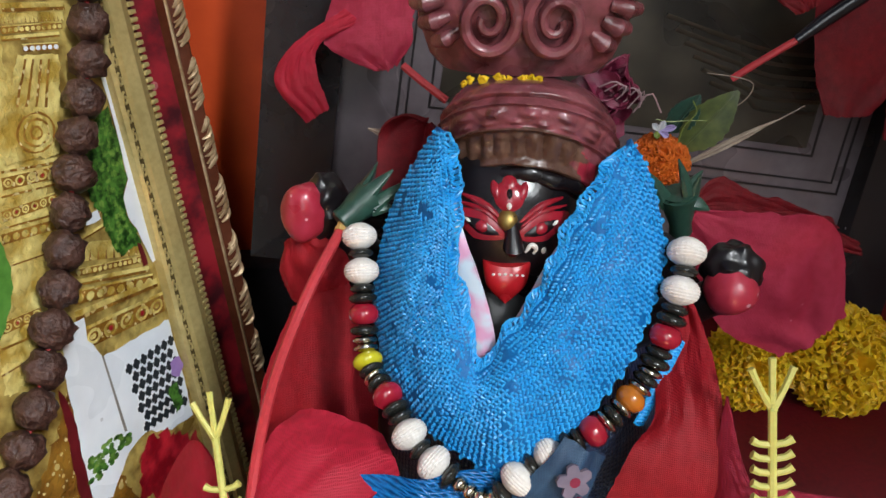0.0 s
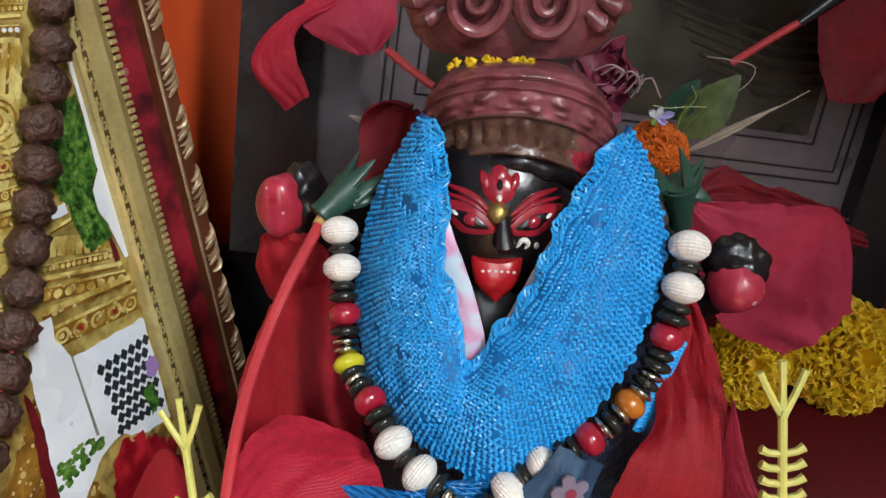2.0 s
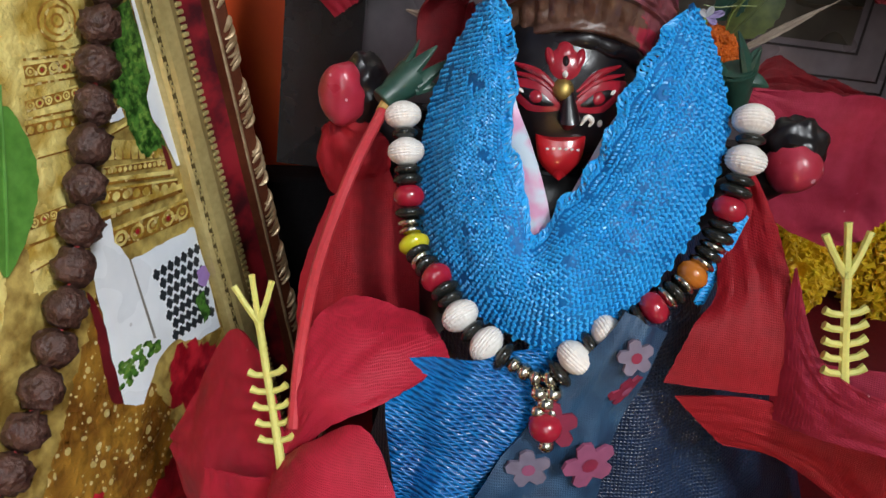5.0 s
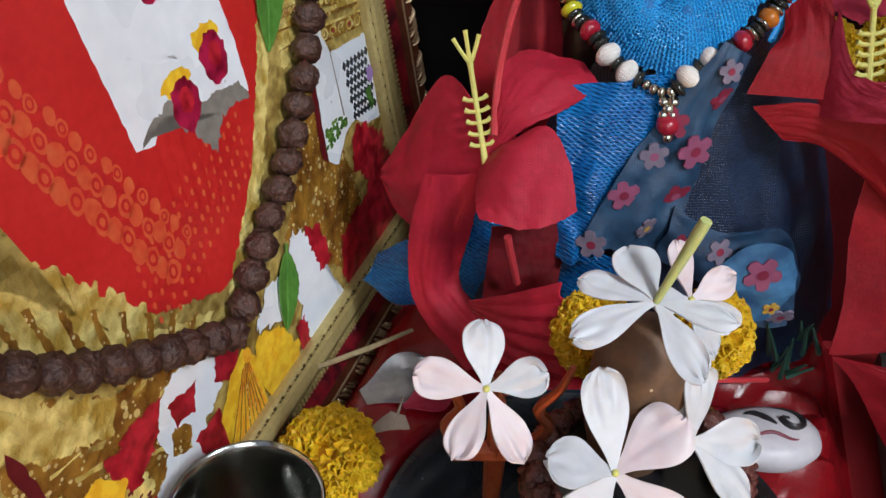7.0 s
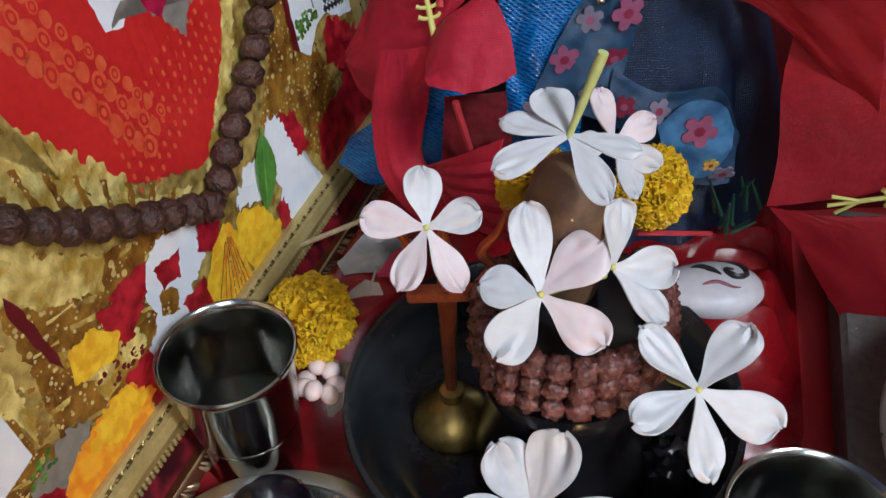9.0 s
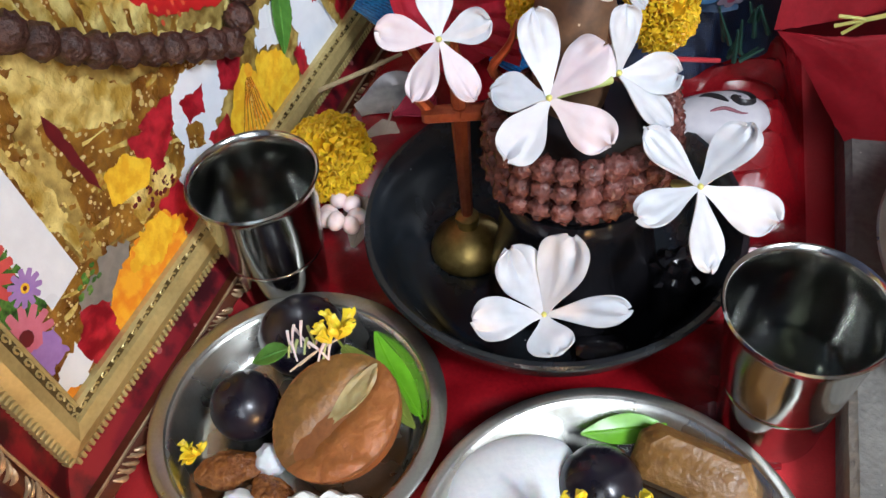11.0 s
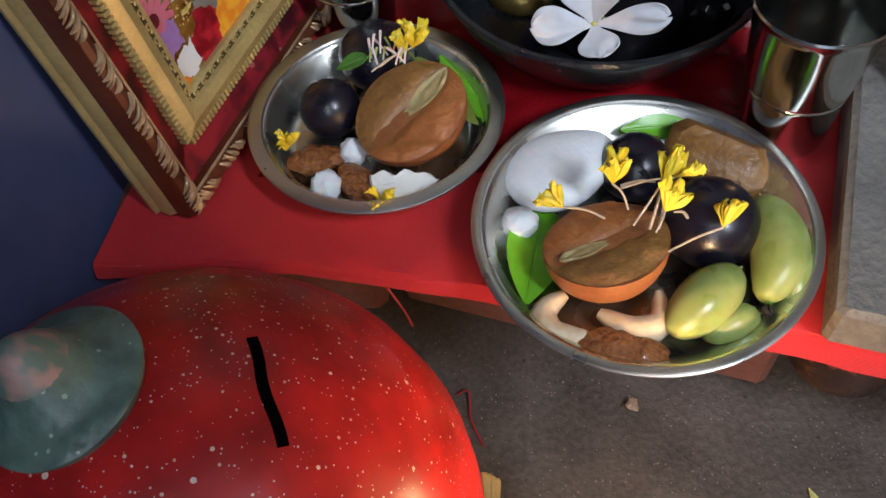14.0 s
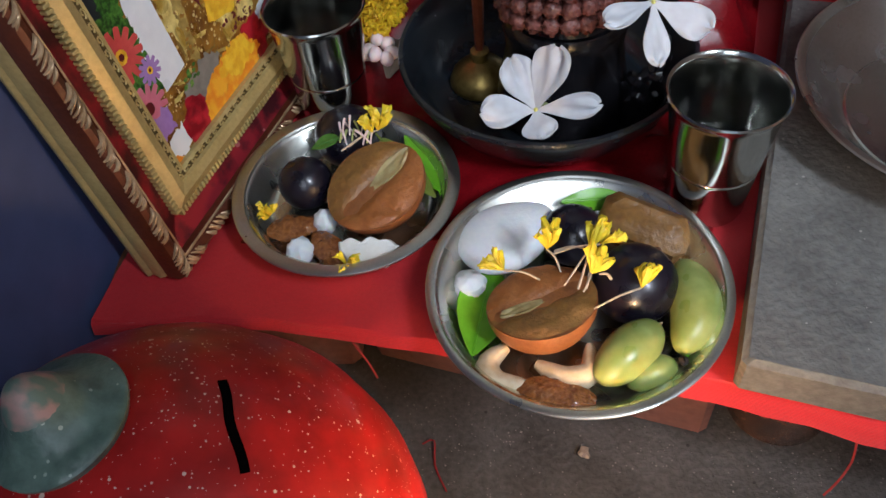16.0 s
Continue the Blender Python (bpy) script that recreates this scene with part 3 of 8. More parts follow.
table = thing("low_table", (0.05, 0.12, FLOOR), "low dark wooden board resting on bricks", "table")
part("board", Geo().plate_poly([(-0.208, -0.062), (-0.13, -0.062), (-0.0625, -0.074), (0.04, -0.091), (0.087, -0.105), (0.42, -0.155), (0.42, 0.335), (-0.208, 0.335)], -0.018, -0.004).plate_poly([(-0.208, 0.335), (0.42, 0.335), (0.42, -0.155), (0.087, -0.105), (0.04, -0.091), (-0.0625, -0.074), (-0.13, -0.062), (-0.208, -0.062)], -0.0182, -0.018), wood_dark, table, smooth=False)
for i, (x0, y0, x1, turn) in enumerate(((-0.104, -0.024, 0.078, -16), (-0.017, -0.049, 0.086, -16), (-0.195, -0.030, 0.085, 0), (0.20, -0.05, 0.11, 0), (-0.1, 0.22, 0.1, 0), (0.2, 0.22, 0.1, 0))):
    worn = Geo().box((0, 0, FLOOR), (x1, 0.085, -0.0184), bevel=0.004)
    worn.v = [tuple(Vector(p) + Vector((0.0012, 0.0014, 0)) * noise.noise(Vector(p) * 70 + Vector((i, 0, 0)))) for p in worn.v]
    worn.v = [tuple(pose(x0, y0, 0, 0, 0, turn) @ Vector(p)) for p in worn.v]
    part("brick", worn, brick_mat, table, "" if i else "worn reddish brick")
log = Geo().lathe([(0.020, 0), (0.0245, 0.003), (0.026, 0.012), (0.0255, 0.04), (0.0262, 0.078), (0.022, 0.0866)], (0.1025, -0.0540, FLOOR), 28)
part("wooden_foot", log, foot_wood, table, "rounded dark wooden foot")

cloth = Geo()
rows = []
for j in range(70):
    row = []
    for i in range(80):
        x = -0.2095 + (0.42 + 0.2095) * (i / 79) ** 1.25
        x0 = -0.2095 if x > -0.2 else x
        if j < 8:
            a = j / 7
            y = front(x) - 0.003 + 0.003 * a + 0.002 * noise.noise(Vector((x * 40, 0, 1)))
            z = -0.0125 * (1 - a) ** 1.6 * (0.45 + 0.6 * smooth_step(x, -0.10, 0.04)) + 0.0018 * noise.noise(Vector((x * 60, a * 3, 0)))
        else:
            s = (j - 7) / 62
            y = front(x) + (0.335 - front(x)) * s
            z = 0.0009 * noise.noise(Vector((x * 30, y * 60, 2))) * smooth_step(s, 0, 0.05)
            z += 0.0022 * math.exp(-((y - front(x) - 0.016 + 0.012 * math.sin(x * 9)) / 0.0035) ** 2) * smooth_step(x, -0.1, -0.03)
        left = -0.2125 + (y + 0.07) * 0.167
        row.append((max(x, left + 0.003 + 0.0006 * i), y, z - 0.001))
    rows.append(row)
cloth.shell(rows, 0.0008)
solo("tablecloth", cloth, red_cotton, (0.0, 0.05, 0.0), "bright red cotton cloth over the low table", "tablecloth")

satin = Geo()
rows = []
for j in range(64):
    row = []
    for i in range(70):
        v, u = j / 63, i / 69
        y = -0.028 + 0.218 * v
        xl = -0.150 + (y + 0.0282) * 0.345
        xr = 0.046 + (y + 0.113) * 0.247 - 0.008 + 0.010 * smooth_step(y, 0.02, 0.07)
        x = xl + (xr - xl) * u
        w = 0.0024 * noise.noise(Vector((x * 28, y * 90, 0))) + 0.0036 * math.sin(y * 330 + 4 * noise.noise(Vector((x * 34, y * 24, 4)))) * smooth_step(x, 0.02, 0.06) + 0.0010 * math.sin(y * 720 + 5 * noise.noise(Vector((x * 60, y * 30, 9)))) * smooth_step(x, 0.03, 0.06)
        w += 0.0010 * noise.noise(Vector((x * 110, y * 70, 7))) + 0.0016 * abs(noise.noise(Vector((x * 40 + y * 60, y * 150, 12)))) * smooth_step(x, 0.02, 0.05)
        edge = smooth_step(min(u, 1 - u) * 12, 0, 1) * smooth_step(v * 14, 0, 1)
        z = 0.0012 + lift(x, y) * smooth_step((1 - u) * 10, 0, 1) + (w + 0.0012) * edge * (0.25 if math.hypot(x + 0.0094, y - 0.0613) < 0.056 else 1)
        press = smooth_step(math.hypot(x + 0.1013, y + 0.0082), 0.040, 0.052) * smooth_step(math.hypot(x + 0.0018, y + 0.0644), 0.046, 0.058)
        row.append((x, y, 0.0006 + (z - 0.0006) * press))
    rows.append(row)
satin.shell(rows, 0.0009)
solo("satin_mat", satin, red_satin, (0.0, 0.08, 0.0), "wrinkled shiny red satin mat with raised back", "mat")

# The left step is added in black to hold the gap's shade.
for x0, x1, mt, lb in ((-0.028, 0.0545, gap_black, "black step added for the dark shaded gap behind the statue"), (0.0555, 0.40, red_dull, "raised back step covered in dark red cloth")):
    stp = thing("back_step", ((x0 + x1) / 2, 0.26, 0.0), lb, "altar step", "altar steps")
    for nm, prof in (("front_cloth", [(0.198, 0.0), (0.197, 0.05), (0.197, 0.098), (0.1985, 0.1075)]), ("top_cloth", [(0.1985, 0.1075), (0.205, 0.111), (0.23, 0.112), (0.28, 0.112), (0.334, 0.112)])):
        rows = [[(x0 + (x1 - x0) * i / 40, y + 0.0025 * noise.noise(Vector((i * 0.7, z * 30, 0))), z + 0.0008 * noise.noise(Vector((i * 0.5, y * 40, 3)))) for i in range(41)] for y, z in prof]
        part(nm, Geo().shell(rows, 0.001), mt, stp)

# Added black sheet standing in for the shaded gap below the orange wall.
solo("backing_board", Geo().box((-0.105, 0.318, -0.001), (-0.0285, 0.333, 0.118), bevel=0.0015), gap_black, (-0.06, 0.326, -0.001), "black board added for the dark shaded gap behind the frame", "board")

# ---------------------------------------------------------------- the large framed picture
FM = Matrix.Translation((-0.174, -0.0282, 0.0243)) @ pose(0, 0, 0, 0, 0, -18.8) @ pose(0, 0, 0, 0, -8.3, 0) @ Matrix(((0, 0, 1, 0), (1, 0, 0, 0), (0, 1, 0, 0), (0, 0, 0, 1)))
FW, FH = 0.311, 0.36
picture = thing("framed_picture", FM.translation, "large gilt-framed religious print leaning on the blue wall", "picture frame")
picture.matrix_world = FM
bpy.context.view_layer.update()


def fpart(name, geo, mats, parent=None, label="", smooth=True, angle=40):
    """A part of the picture, given in the picture's own plane: across, up, out."""
    ob = new(name, geo.data(name, mats, smooth, (0, 0, 0), angle))
    ob.parent = parent or picture
    return tagged(ob, label)


def moulding(profile, mats, name, label, pick=lambda k: 0, extra=None):
    """Four mitred sides of one cross-section: (outward, height)."""
    for side in range(4):
        g = Geo()
        a, b = [], []
        for o, h in profile:
            x0, x1, y0, y1 = -o, FW + o, -o, FH + o
            p = [(x0, y0, h), (x1, y0, h), (x1, y1, h), (x0, y1, h)]
            a.append(p[side])
            b.append(p[(side + 1) % 4])
        k = len(profile)
        g.add(a + b, [(i, i + 1, k + i + 1, k + i) for i in range(k - 1)] + [(k - 1, 0, k, 2 * k - 1)] + [tuple(range(k))[::-1], tuple(range(k, 2 * k))], 0)
        for i in range(k - 1):
            g.m[i] = pick(i)
        if extra:
            extra(g, side)
        fpart(name, g, mats, None, label if side == 0 else "", angle=30)


def along(side, s, o):
    """The place s metres along a side, o metres outward of the inner rectangle, with the side's own turn."""
    ln = FW if side % 2 == 0 else FH
    x, y, a = ((s, -o, 0), (FW + o, s, 90), (ln - s, FH + o, 180), (-o, ln - s, 270))[side]
    return x, y, a


def teeth(g, side):
    ln = FW if side % 2 == 0 else FH
    n = int(ln / 0.0024)
    for i in range(n):
        x, y, a = along(side, (i + 0.5) * ln / n, 0.0009)
        g.box((-0.0007, -0.0016, 0), (0.0007, 0.0015, 0.0050), 1, bevel=0.0002, m=pose(x, y, 0, 0, 0, a))
    n = int(ln / 0.006)
    for i in range(n):
        x, y, a = along(side, (i + 0.5) * ln / n, -0.0112)
        m = pose(x, y, 0.0038, 0, 0, a)
        pts = [(0.0024 * math.cos(t) * (1 - t / 9), 0.0014 * math.sin(t) * (1 - t / 9), 0) for t in [k * 0.9 for k in range(8)]]
        g.tube([m @ Vector(p) for p in pts], 0.00045, 5, 1)


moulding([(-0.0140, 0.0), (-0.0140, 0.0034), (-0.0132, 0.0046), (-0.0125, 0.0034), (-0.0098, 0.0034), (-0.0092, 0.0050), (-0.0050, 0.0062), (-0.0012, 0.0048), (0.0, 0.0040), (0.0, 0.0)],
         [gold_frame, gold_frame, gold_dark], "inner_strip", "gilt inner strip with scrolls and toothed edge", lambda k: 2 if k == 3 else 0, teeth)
moulding([(0.0005, 0.0), (0.0005, 0.0012), (0.006, 0.0022), (0.0130, 0.0052), (0.0130, 0.0)], velvet_red, "velvet_band", "dark red velvet band")


def leaves(g, side):
    """Clumps of carved leaf lobes slanting across the band, with bare stretches between."""
    ln = FW if side % 2 == 0 else FH
    n = int(ln / 0.0205)
    for i in range(-1, n + 1):
        x, y, a = along(side, (i + 0.5) * ln / n, 0.0172)
        m = pose(x, y, 0.0100, 0, 0, a)
        for k in range(7):
            s0 = -0.0080 + 0.0021 * k + 0.0004 * math.sin(i * 2.3 + k * 1.9)
            wide = 0.55 + 0.45 * math.sin(0.5 + k * 0.42)
            bend = 0.0012 * math.sin(k * 2.1 + i)
            pts = [(s0 + 0.0048 * t + bend * math.sin(3.1 * t), (0.0034 - 0.0066 * t) * wide, 0.0009 * math.sin(0.3 + t * 2.6) - 0.0010 * abs(2 * t - 1) ** 2) for t in [q / 8 for q in range(9)]]
            g.tube([m @ Vector(p) for p in pts], [0.0002 + 0.0009 * math.sin(0.25 + q / 8 * 2.7) for q in range(9)], 7, 1, flat=0.7)


moulding([(0.0123, 0.0), (0.0123, 0.0084), (0.0127, 0.0090), (0.0136, 0.0088), (0.0139, 0.0078), (0.0150, 0.0092), (0.0176, 0.0104), (0.0196, 0.0092), (0.0206, 0.0060), (0.0206, 0.0)],
         [frame_brown, gold_copper], "outer_moulding", "brown and pale gilt carved outer moulding", lambda k: 1 if k in (1, 2) else 0, leaves)
moulding([(0.0130, -0.0005), (0.0204, -0.0005), (0.0214, -0.004), (0.0207, -0.0085), (0.0217, -0.011), (0.0207, -0.014), (0.0130, -0.014)], gold_frame, "side_rail", "plain gilt side rail")
fpart("backing_board", Geo().box((-0.0125, -0.0125, -0.010), (FW + 0.0125, FH + 0.0125, -0.002)), frame_brown)

# the print: flat shapes in thin layers
prn = Geo()
PM = [p_gold, p_foil, p_amber, p_red, p_dots, p_white, p_grey, p_lattice, p_rose, p_crimson, p_yellow, p_orange, p_green, p_coral, p_pink, p_lilac, p_maroon, p_leaf, p_fold]
GOLD, FOIL, AMBER, RED, DOTS, WHITE, GREY, LATT, ROSE, CRIM, YEL, ORA, GRN, CORAL, PINK, LILAC, MAROON, LEAF, CRIM2 = range(19)
prn.box((-0.002, -0.002, -0.0015), (FW + 0.002, FH + 0.002, 0.0), GOLD)
layer = [0]


def shape(pts, mi, jag=0.0, seed=0.0):
    """A printed patch; points in millimetres across and up."""
    layer[0] += 1
    z = 0.00003 + 0.000004 * layer[0]
    out = []
    for (x0, y0), (x1, y1) in zip(pts, pts[1:] + pts[:1]):
        n = max(1, int(math.hypot(x1 - x0, y1 - y0) / 1.1)) if jag > 0.9 else max(1, int(math.hypot(x1 - x0, y1 - y0) / 2.5)) if jag else 1
        for k in range(n):
            s = k / n
            x, y = x0 + (x1 - x0) * s, y0 + (y1 - y0) * s
            if jag:
                ax, ay = x, y
                x += jag * noise.noise(Vector((ax * 0.35, ay * 0.35, seed + 1))) + 0.45 * min(jag, 2) * noise.noise(Vector((ax * 1.4, ay * 1.4, seed + 4)))
                y += jag * noise.noise(Vector((ax * 0.35, ay * 0.35, seed + 9))) + 0.45 * min(jag, 2) * noise.noise(Vector((ax * 1.4, ay * 1.4, seed + 6)))
            out.append((x / 1000, y / 1000))
    k = len(out)
    area = sum(out[i - 1][0] * out[i][1] - out[i][0] * out[i - 1][1] for i in range(k))
    prn.add([(x, y, z) for x, y in out], [tuple(range(k)) if area > 0 else tuple(range(k))[::-1]], mi)


def blossom(x, y, r, n, mi, heart, seed=0.0):
    pts = []
    for i in range(n * 4):
        a = 2 * math.pi * i / (n * 4) + seed
        k = (1.0, 0.97, 0.6, 0.97)[i % 4]
        pts.append((x + r * k * math.cos(a), y + r * k * math.sin(a) * 0.95))
    shape(pts, mi)
    shape([(x + r * 0.26 * math.cos(a), y + r * 0.26 * math.sin(a)) for a in [q * 0.6283 for q in range(10)]], heart)
    shape([(x + r * 0.13 * math.cos(a), y + r * 0.13 * math.sin(a)) for a in [q * 1.0472 for q in range(6)]], MAROON)


def disc(x, y, rx, ry, mi, jag=0.0, n=18, seed=0.0):
    shape([(x + rx * math.cos(2 * math.pi * i / n), y + ry * math.sin(2 * math.pi * i / n)) for i in range(n)], mi, jag, seed)


# pillars and amber ground
shape([(200, 60), (250, 110), (262, 40), (235, 20), (205, 55)], AMBER, 3)
shape([(240, 360), (236, 170), (228, 118), (252, 118), (262, 160), (264, 360)], FOIL, 2)
# gilt pillars, pedestals and friezes: x0, y0, x1, y1, height, pattern
for x0, y0, x1, y1, h, pat in (
        (267.2, 218.4, 289.6, 215.0, 2.4, 'P'),
        (266.1, 215.8, 288.0, 212.4, 2.6, 'F'),
        (264.8, 212.8, 286.5, 209.8, 2.1, 'B'),
        (263.8, 210.3, 284.5, 207.3, 1.4, 'P'),
        (270.0, 206.9, 283.0, 204.7, 2.2, 'W'),
        (250.4, 178.2, 270.0, 174.2, 1.8, 'P'),
        (249.5, 176.0, 269.3, 172.4, 4.0, 'S'),
        (247.7, 171.8, 267.1, 168.3, 1.5, 'P'),
        (246.0, 167.6, 265.4, 165.2, 3.4, 'S'),
        (244.5, 163.9, 263.4, 160.3, 1.5, 'P'),
        (243.6, 161.9, 262.4, 158.4, 3.4, 'B'),
        (240.2, 153.7, 258.0, 150.5, 1.2, 'P'),
        (234.3, 139.5, 248.0, 137.3, 3.7, 'S'),
        (231.9, 133.8, 243.5, 131.6, 1.8, 'P'),
        (228.9, 126.7, 241.0, 125.6, 1.3, 'P'),
        (270.8, 153.0, 284.6, 155.4, 2.4, 'S'),
        (269.2, 149.1, 288.9, 149.2, 1.4, 'P'),
        (267.5, 148.0, 293.1, 138.3, 5.8, 'F'),
        (264.0, 141.0, 291.6, 132.4, 2.4, 'B'),
        (261.9, 138.3, 293.9, 127.5, 2.1, 'P'),
        (260.7, 135.4, 294.4, 124.3, 4.4, 'B'),
        (258.6, 129.2, 295.7, 121.9, 3.0, 'P'),
        (259.8, 123.1, 296.6, 116.2, 7.0, 'S'),
):
    dx, dy = x1 - x0, y1 - y0
    ln = math.hypot(dx, dy)
    dx, dy = dx / ln, dy / ln
    nx, ny = dy, -dx

    def at(s, w):
        return (x0 + dx * s + nx * w, y0 + dy * s + ny * w)

    shape([at(0, 0), at(ln, 0), at(ln, h), at(0, h)], AMBER if pat in "BSW" else FOIL)
    shape([at(0, 0), at(ln, 0), at(ln, h * 0.16), at(0, h * 0.16)], FOIL)
    hold = layer[0]
    n = max(3, int(ln / (h * (0.55 if pat == "F" else 0.9))))
    for k in range(n):
        layer[0] = hold
        s = (k + 0.5) * ln / n
        if pat == "F":
            shape([at(s - 0.36 * ln / n, h), at(s - 0.36 * ln / n, h * 0.5), at(s, h * 0.2), at(s + 0.36 * ln / n, h * 0.5), at(s + 0.36 * ln / n, h)], FOIL)
            layer[0] = hold + 1
            shape([at(s - 0.16 * ln / n, h), at(s, h * 0.4), at(s + 0.16 * ln / n, h)], AMBER)
        elif pat in "BW":
            c = at(s, h * 0.6)
            disc(c[0], c[1], 0.40 * ln / n, h * 0.30, WHITE if pat == "W" else FOIL, 0, 10)
        elif pat == "S":
            c = at(s, h * 0.58)
            disc(c[0], c[1], 0.44 * ln / n, h * 0.34, FOIL, 0.3, 12, k)
            disc(c[0], c[1], 0.27 * ln / n, h * 0.21, AMBER, 0.2, 10, k)
            disc(c[0], c[1], 0.13 * ln / n, h * 0.12, CRIM if k % 2 else FOIL, 0, 8, k)
    layer[0] = hold + 3
    if pat == "P":
        shape([at(0, h * 0.62), at(ln, h * 0.62), at(ln, h), at(0, h)], AMBER)
# fluted column shaft with a rosette
shape([(266.8, 204.2), (281.7, 201.6), (271.2, 174.9), (250.6, 178.8), (253.7, 186.0)], FOIL, 1.0)
for quad in [((268.8, 203.0), (269.6, 202.8), (261.9, 191.4), (261.0, 191.7)), ((271.5, 202.3), (272.3, 202.2), (265.1, 190.5), (264.2, 190.8)), ((274.2, 201.7), (275.0, 201.5), (268.3, 189.6), (267.4, 189.8)), ((277.0, 201.0), (277.8, 200.9), (271.7, 188.6), (270.7, 188.9))]:
    shape(list(quad), AMBER, 0.3)
for r, mi in ((7.2, AMBER), (6.4, FOIL), (5.0, AMBER), (4.2, FOIL), (2.4, AMBER), (1.5, FOIL)):
    disc(265.2, 183.1, r, r * 0.8, mi, 0.4, 16, r)
shape([(244.0, 111.0), (245.6, 108.0), (247.5, 67.3), (238.8, 74.7)], MAROON, 0.8)
shape([(20, 125), (60, 112), (100, 76), (140, 60), (118, 14), (60, 0), (0, 0), (0, 125)], AMBER, 3)
hold = layer[0]
random.seed(31)
for k in range(60):
    layer[0] = hold + k % 3
    x, y, a = random.uniform(30, 135), random.uniform(8, 78), random.uniform(-0.9, 0.2)
    ln, w = random.uniform(4, 12), random.uniform(0.6, 1.8)
    shape([(x, y), (x + ln * math.cos(a), y + ln * math.sin(a)), (x + ln * math.cos(a) + w, y + ln * math.sin(a) + w), (x + w * 0.5, y + w)], FOIL if k % 3 else GOLD, 0.8, k)
layer[0] = hold + 4
# seated red dress with gold roundels
shape([(60, 330), (70, 150), (99, 123), (105, 113), (114, 99), (129, 83), (158, 69), (171, 70), (187, 86), (201, 101), (216, 126), (232, 164), (228, 330)], RED, 1.5)
shape([(52, 340), (60, 168), (92, 132), (108, 112), (128, 84), (122, 80), (96, 105), (76, 126), (44, 160), (30, 340)], FOIL, 3)
shape([(160, 66), (172, 66), (198, 92), (220, 126), (240, 168), (234, 170), (214, 130), (192, 96)], FOIL, 1.5)
random.seed(4)
hold = layer[0]
for row, (off, size) in enumerate(((0, 3.4), (8, 2.9), (15, 2.2))):
    for k in range(26):
        s = k / 25
        x, y = 70 + 70 * s + off * 0.75 + random.uniform(-0.8, 0.8), 218 - 128 * s + off * 0.55 + random.uniform(-0.8, 0.8)
        layer[0] = hold
        disc(x, y, size * random.uniform(0.85, 1.1), size * 1.25, DOTS, 0.5, 12, k + row * 30)
        layer[0] = hold + 1
        disc(x, y, size * 0.62, size * 0.8, RED if (k + row) % 2 else DOTS, 0.3, 10)
        layer[0] = hold + 2
        disc(x, y, size * 0.34, size * 0.45, DOTS, 0.2, 8)
for k in range(90):
    layer[0] = hold
    disc(128 + (k % 15) * 4.6 + random.uniform(-0.6, 0.6), 76 + (k // 15) * 5.0 + (k % 15) * 1.6 + random.uniform(-0.6, 0.6), 0.9, 1.3, DOTS, 0.3, 8, k)
layer[0] = hold + 3
# deep folds of the dress
for k in range(5):
    shape([(150 + 13 * k, 330), (153 + 13 * k, 330), (157 + 9 * k, 210 - 8 * k), (152 + 5 * k, 110 - 4 * k), (151 + 5 * k, 110 - 4 * k), (154 + 9 * k, 210 - 8 * k)], CRIM2, 1.5, k)
# foil drape under it, with pleats
shape([(64, 150), (84, 128), (97, 110), (110, 94), (126, 78), (140, 72), (150, 66), (138, 62), (118, 74), (92, 92), (76, 92), (56, 120)], FOIL, 2)
for k in range(9):
    shape([(70 + 9 * k, 132 - 7.4 * k), (72 + 9 * k, 131 - 7.4 * k), (79 + 7 * k, 100 - 4.4 * k), (76 + 7 * k, 101 - 4.4 * k)], AMBER, 1.2, k)
shape([(60, 110), (102, 74), (96, 66), (78, 74), (60, 90)], FOIL, 3, 3)
shape([(65.7, 89.8), (68.2, 83.8), (69.6, 61.8), (69.5, 54.7), (66.5, 62.0), (63.3, 83.8)], MAROON, 0.6)
shape([(61.8, 92), (60.4, 69.0), (57.5, 52.2), (54.8, 38.5), (46.9, 45.6), (48.8, 65.7), (53.9, 92)], GOLD, 2, 3)
shape([(75.2, 46.5), (98.8, 46.6), (99.9, 36.8), (74.4, 33.4)], FOIL, 1.5, 5)
hold = layer[0]
random.seed(77)
for k in range(90):
    layer[0] = hold + k % 3
    s = random.random()
    x, y = (49 + 8 * random.random(), 42 + 48 * s) if k % 2 else (76 + 23 * s, 35 + 11 * random.random())
    disc(x, y, random.uniform(0.5, 1.5), random.uniform(0.5, 1.3), (FOIL, AMBER, MAROON, FOIL)[k % 4], 0.4, 8, k)
layer[0] = hold + 4
# paper scroll with roses
shape([(138, 215), (138, 201), (144, 131), (152, 129), (160, 136), (172, 128), (186, 124), (204, 122), (204, 140), (199, 178), (196, 215)], WHITE, 0.6)
shape([(146, 130), (156, 136), (170, 124), (178, 112), (186, 122), (204, 120), (200, 128), (180, 130), (164, 138)], GREY, 2)
shape([(166, 205), (168, 150), (182, 144), (196, 150), (192, 205)], WHITE, 3, 5)
for x, y, r in ((191, 140, 8.5), (171, 133, 8.5), (166, 186, 8), (172, 171, 6), (186, 180, 6)):
    disc(x - 1, y + r * 0.9, r * 0.9, r * 0.45, YEL, 2, 16, x)
    disc(x, y, r * 0.85, r, ROSE, 1.6, 18, y)
    disc(x + 1, y + 1, r * 0.4, r * 0.5, CRIM, 1.0, 12, r)
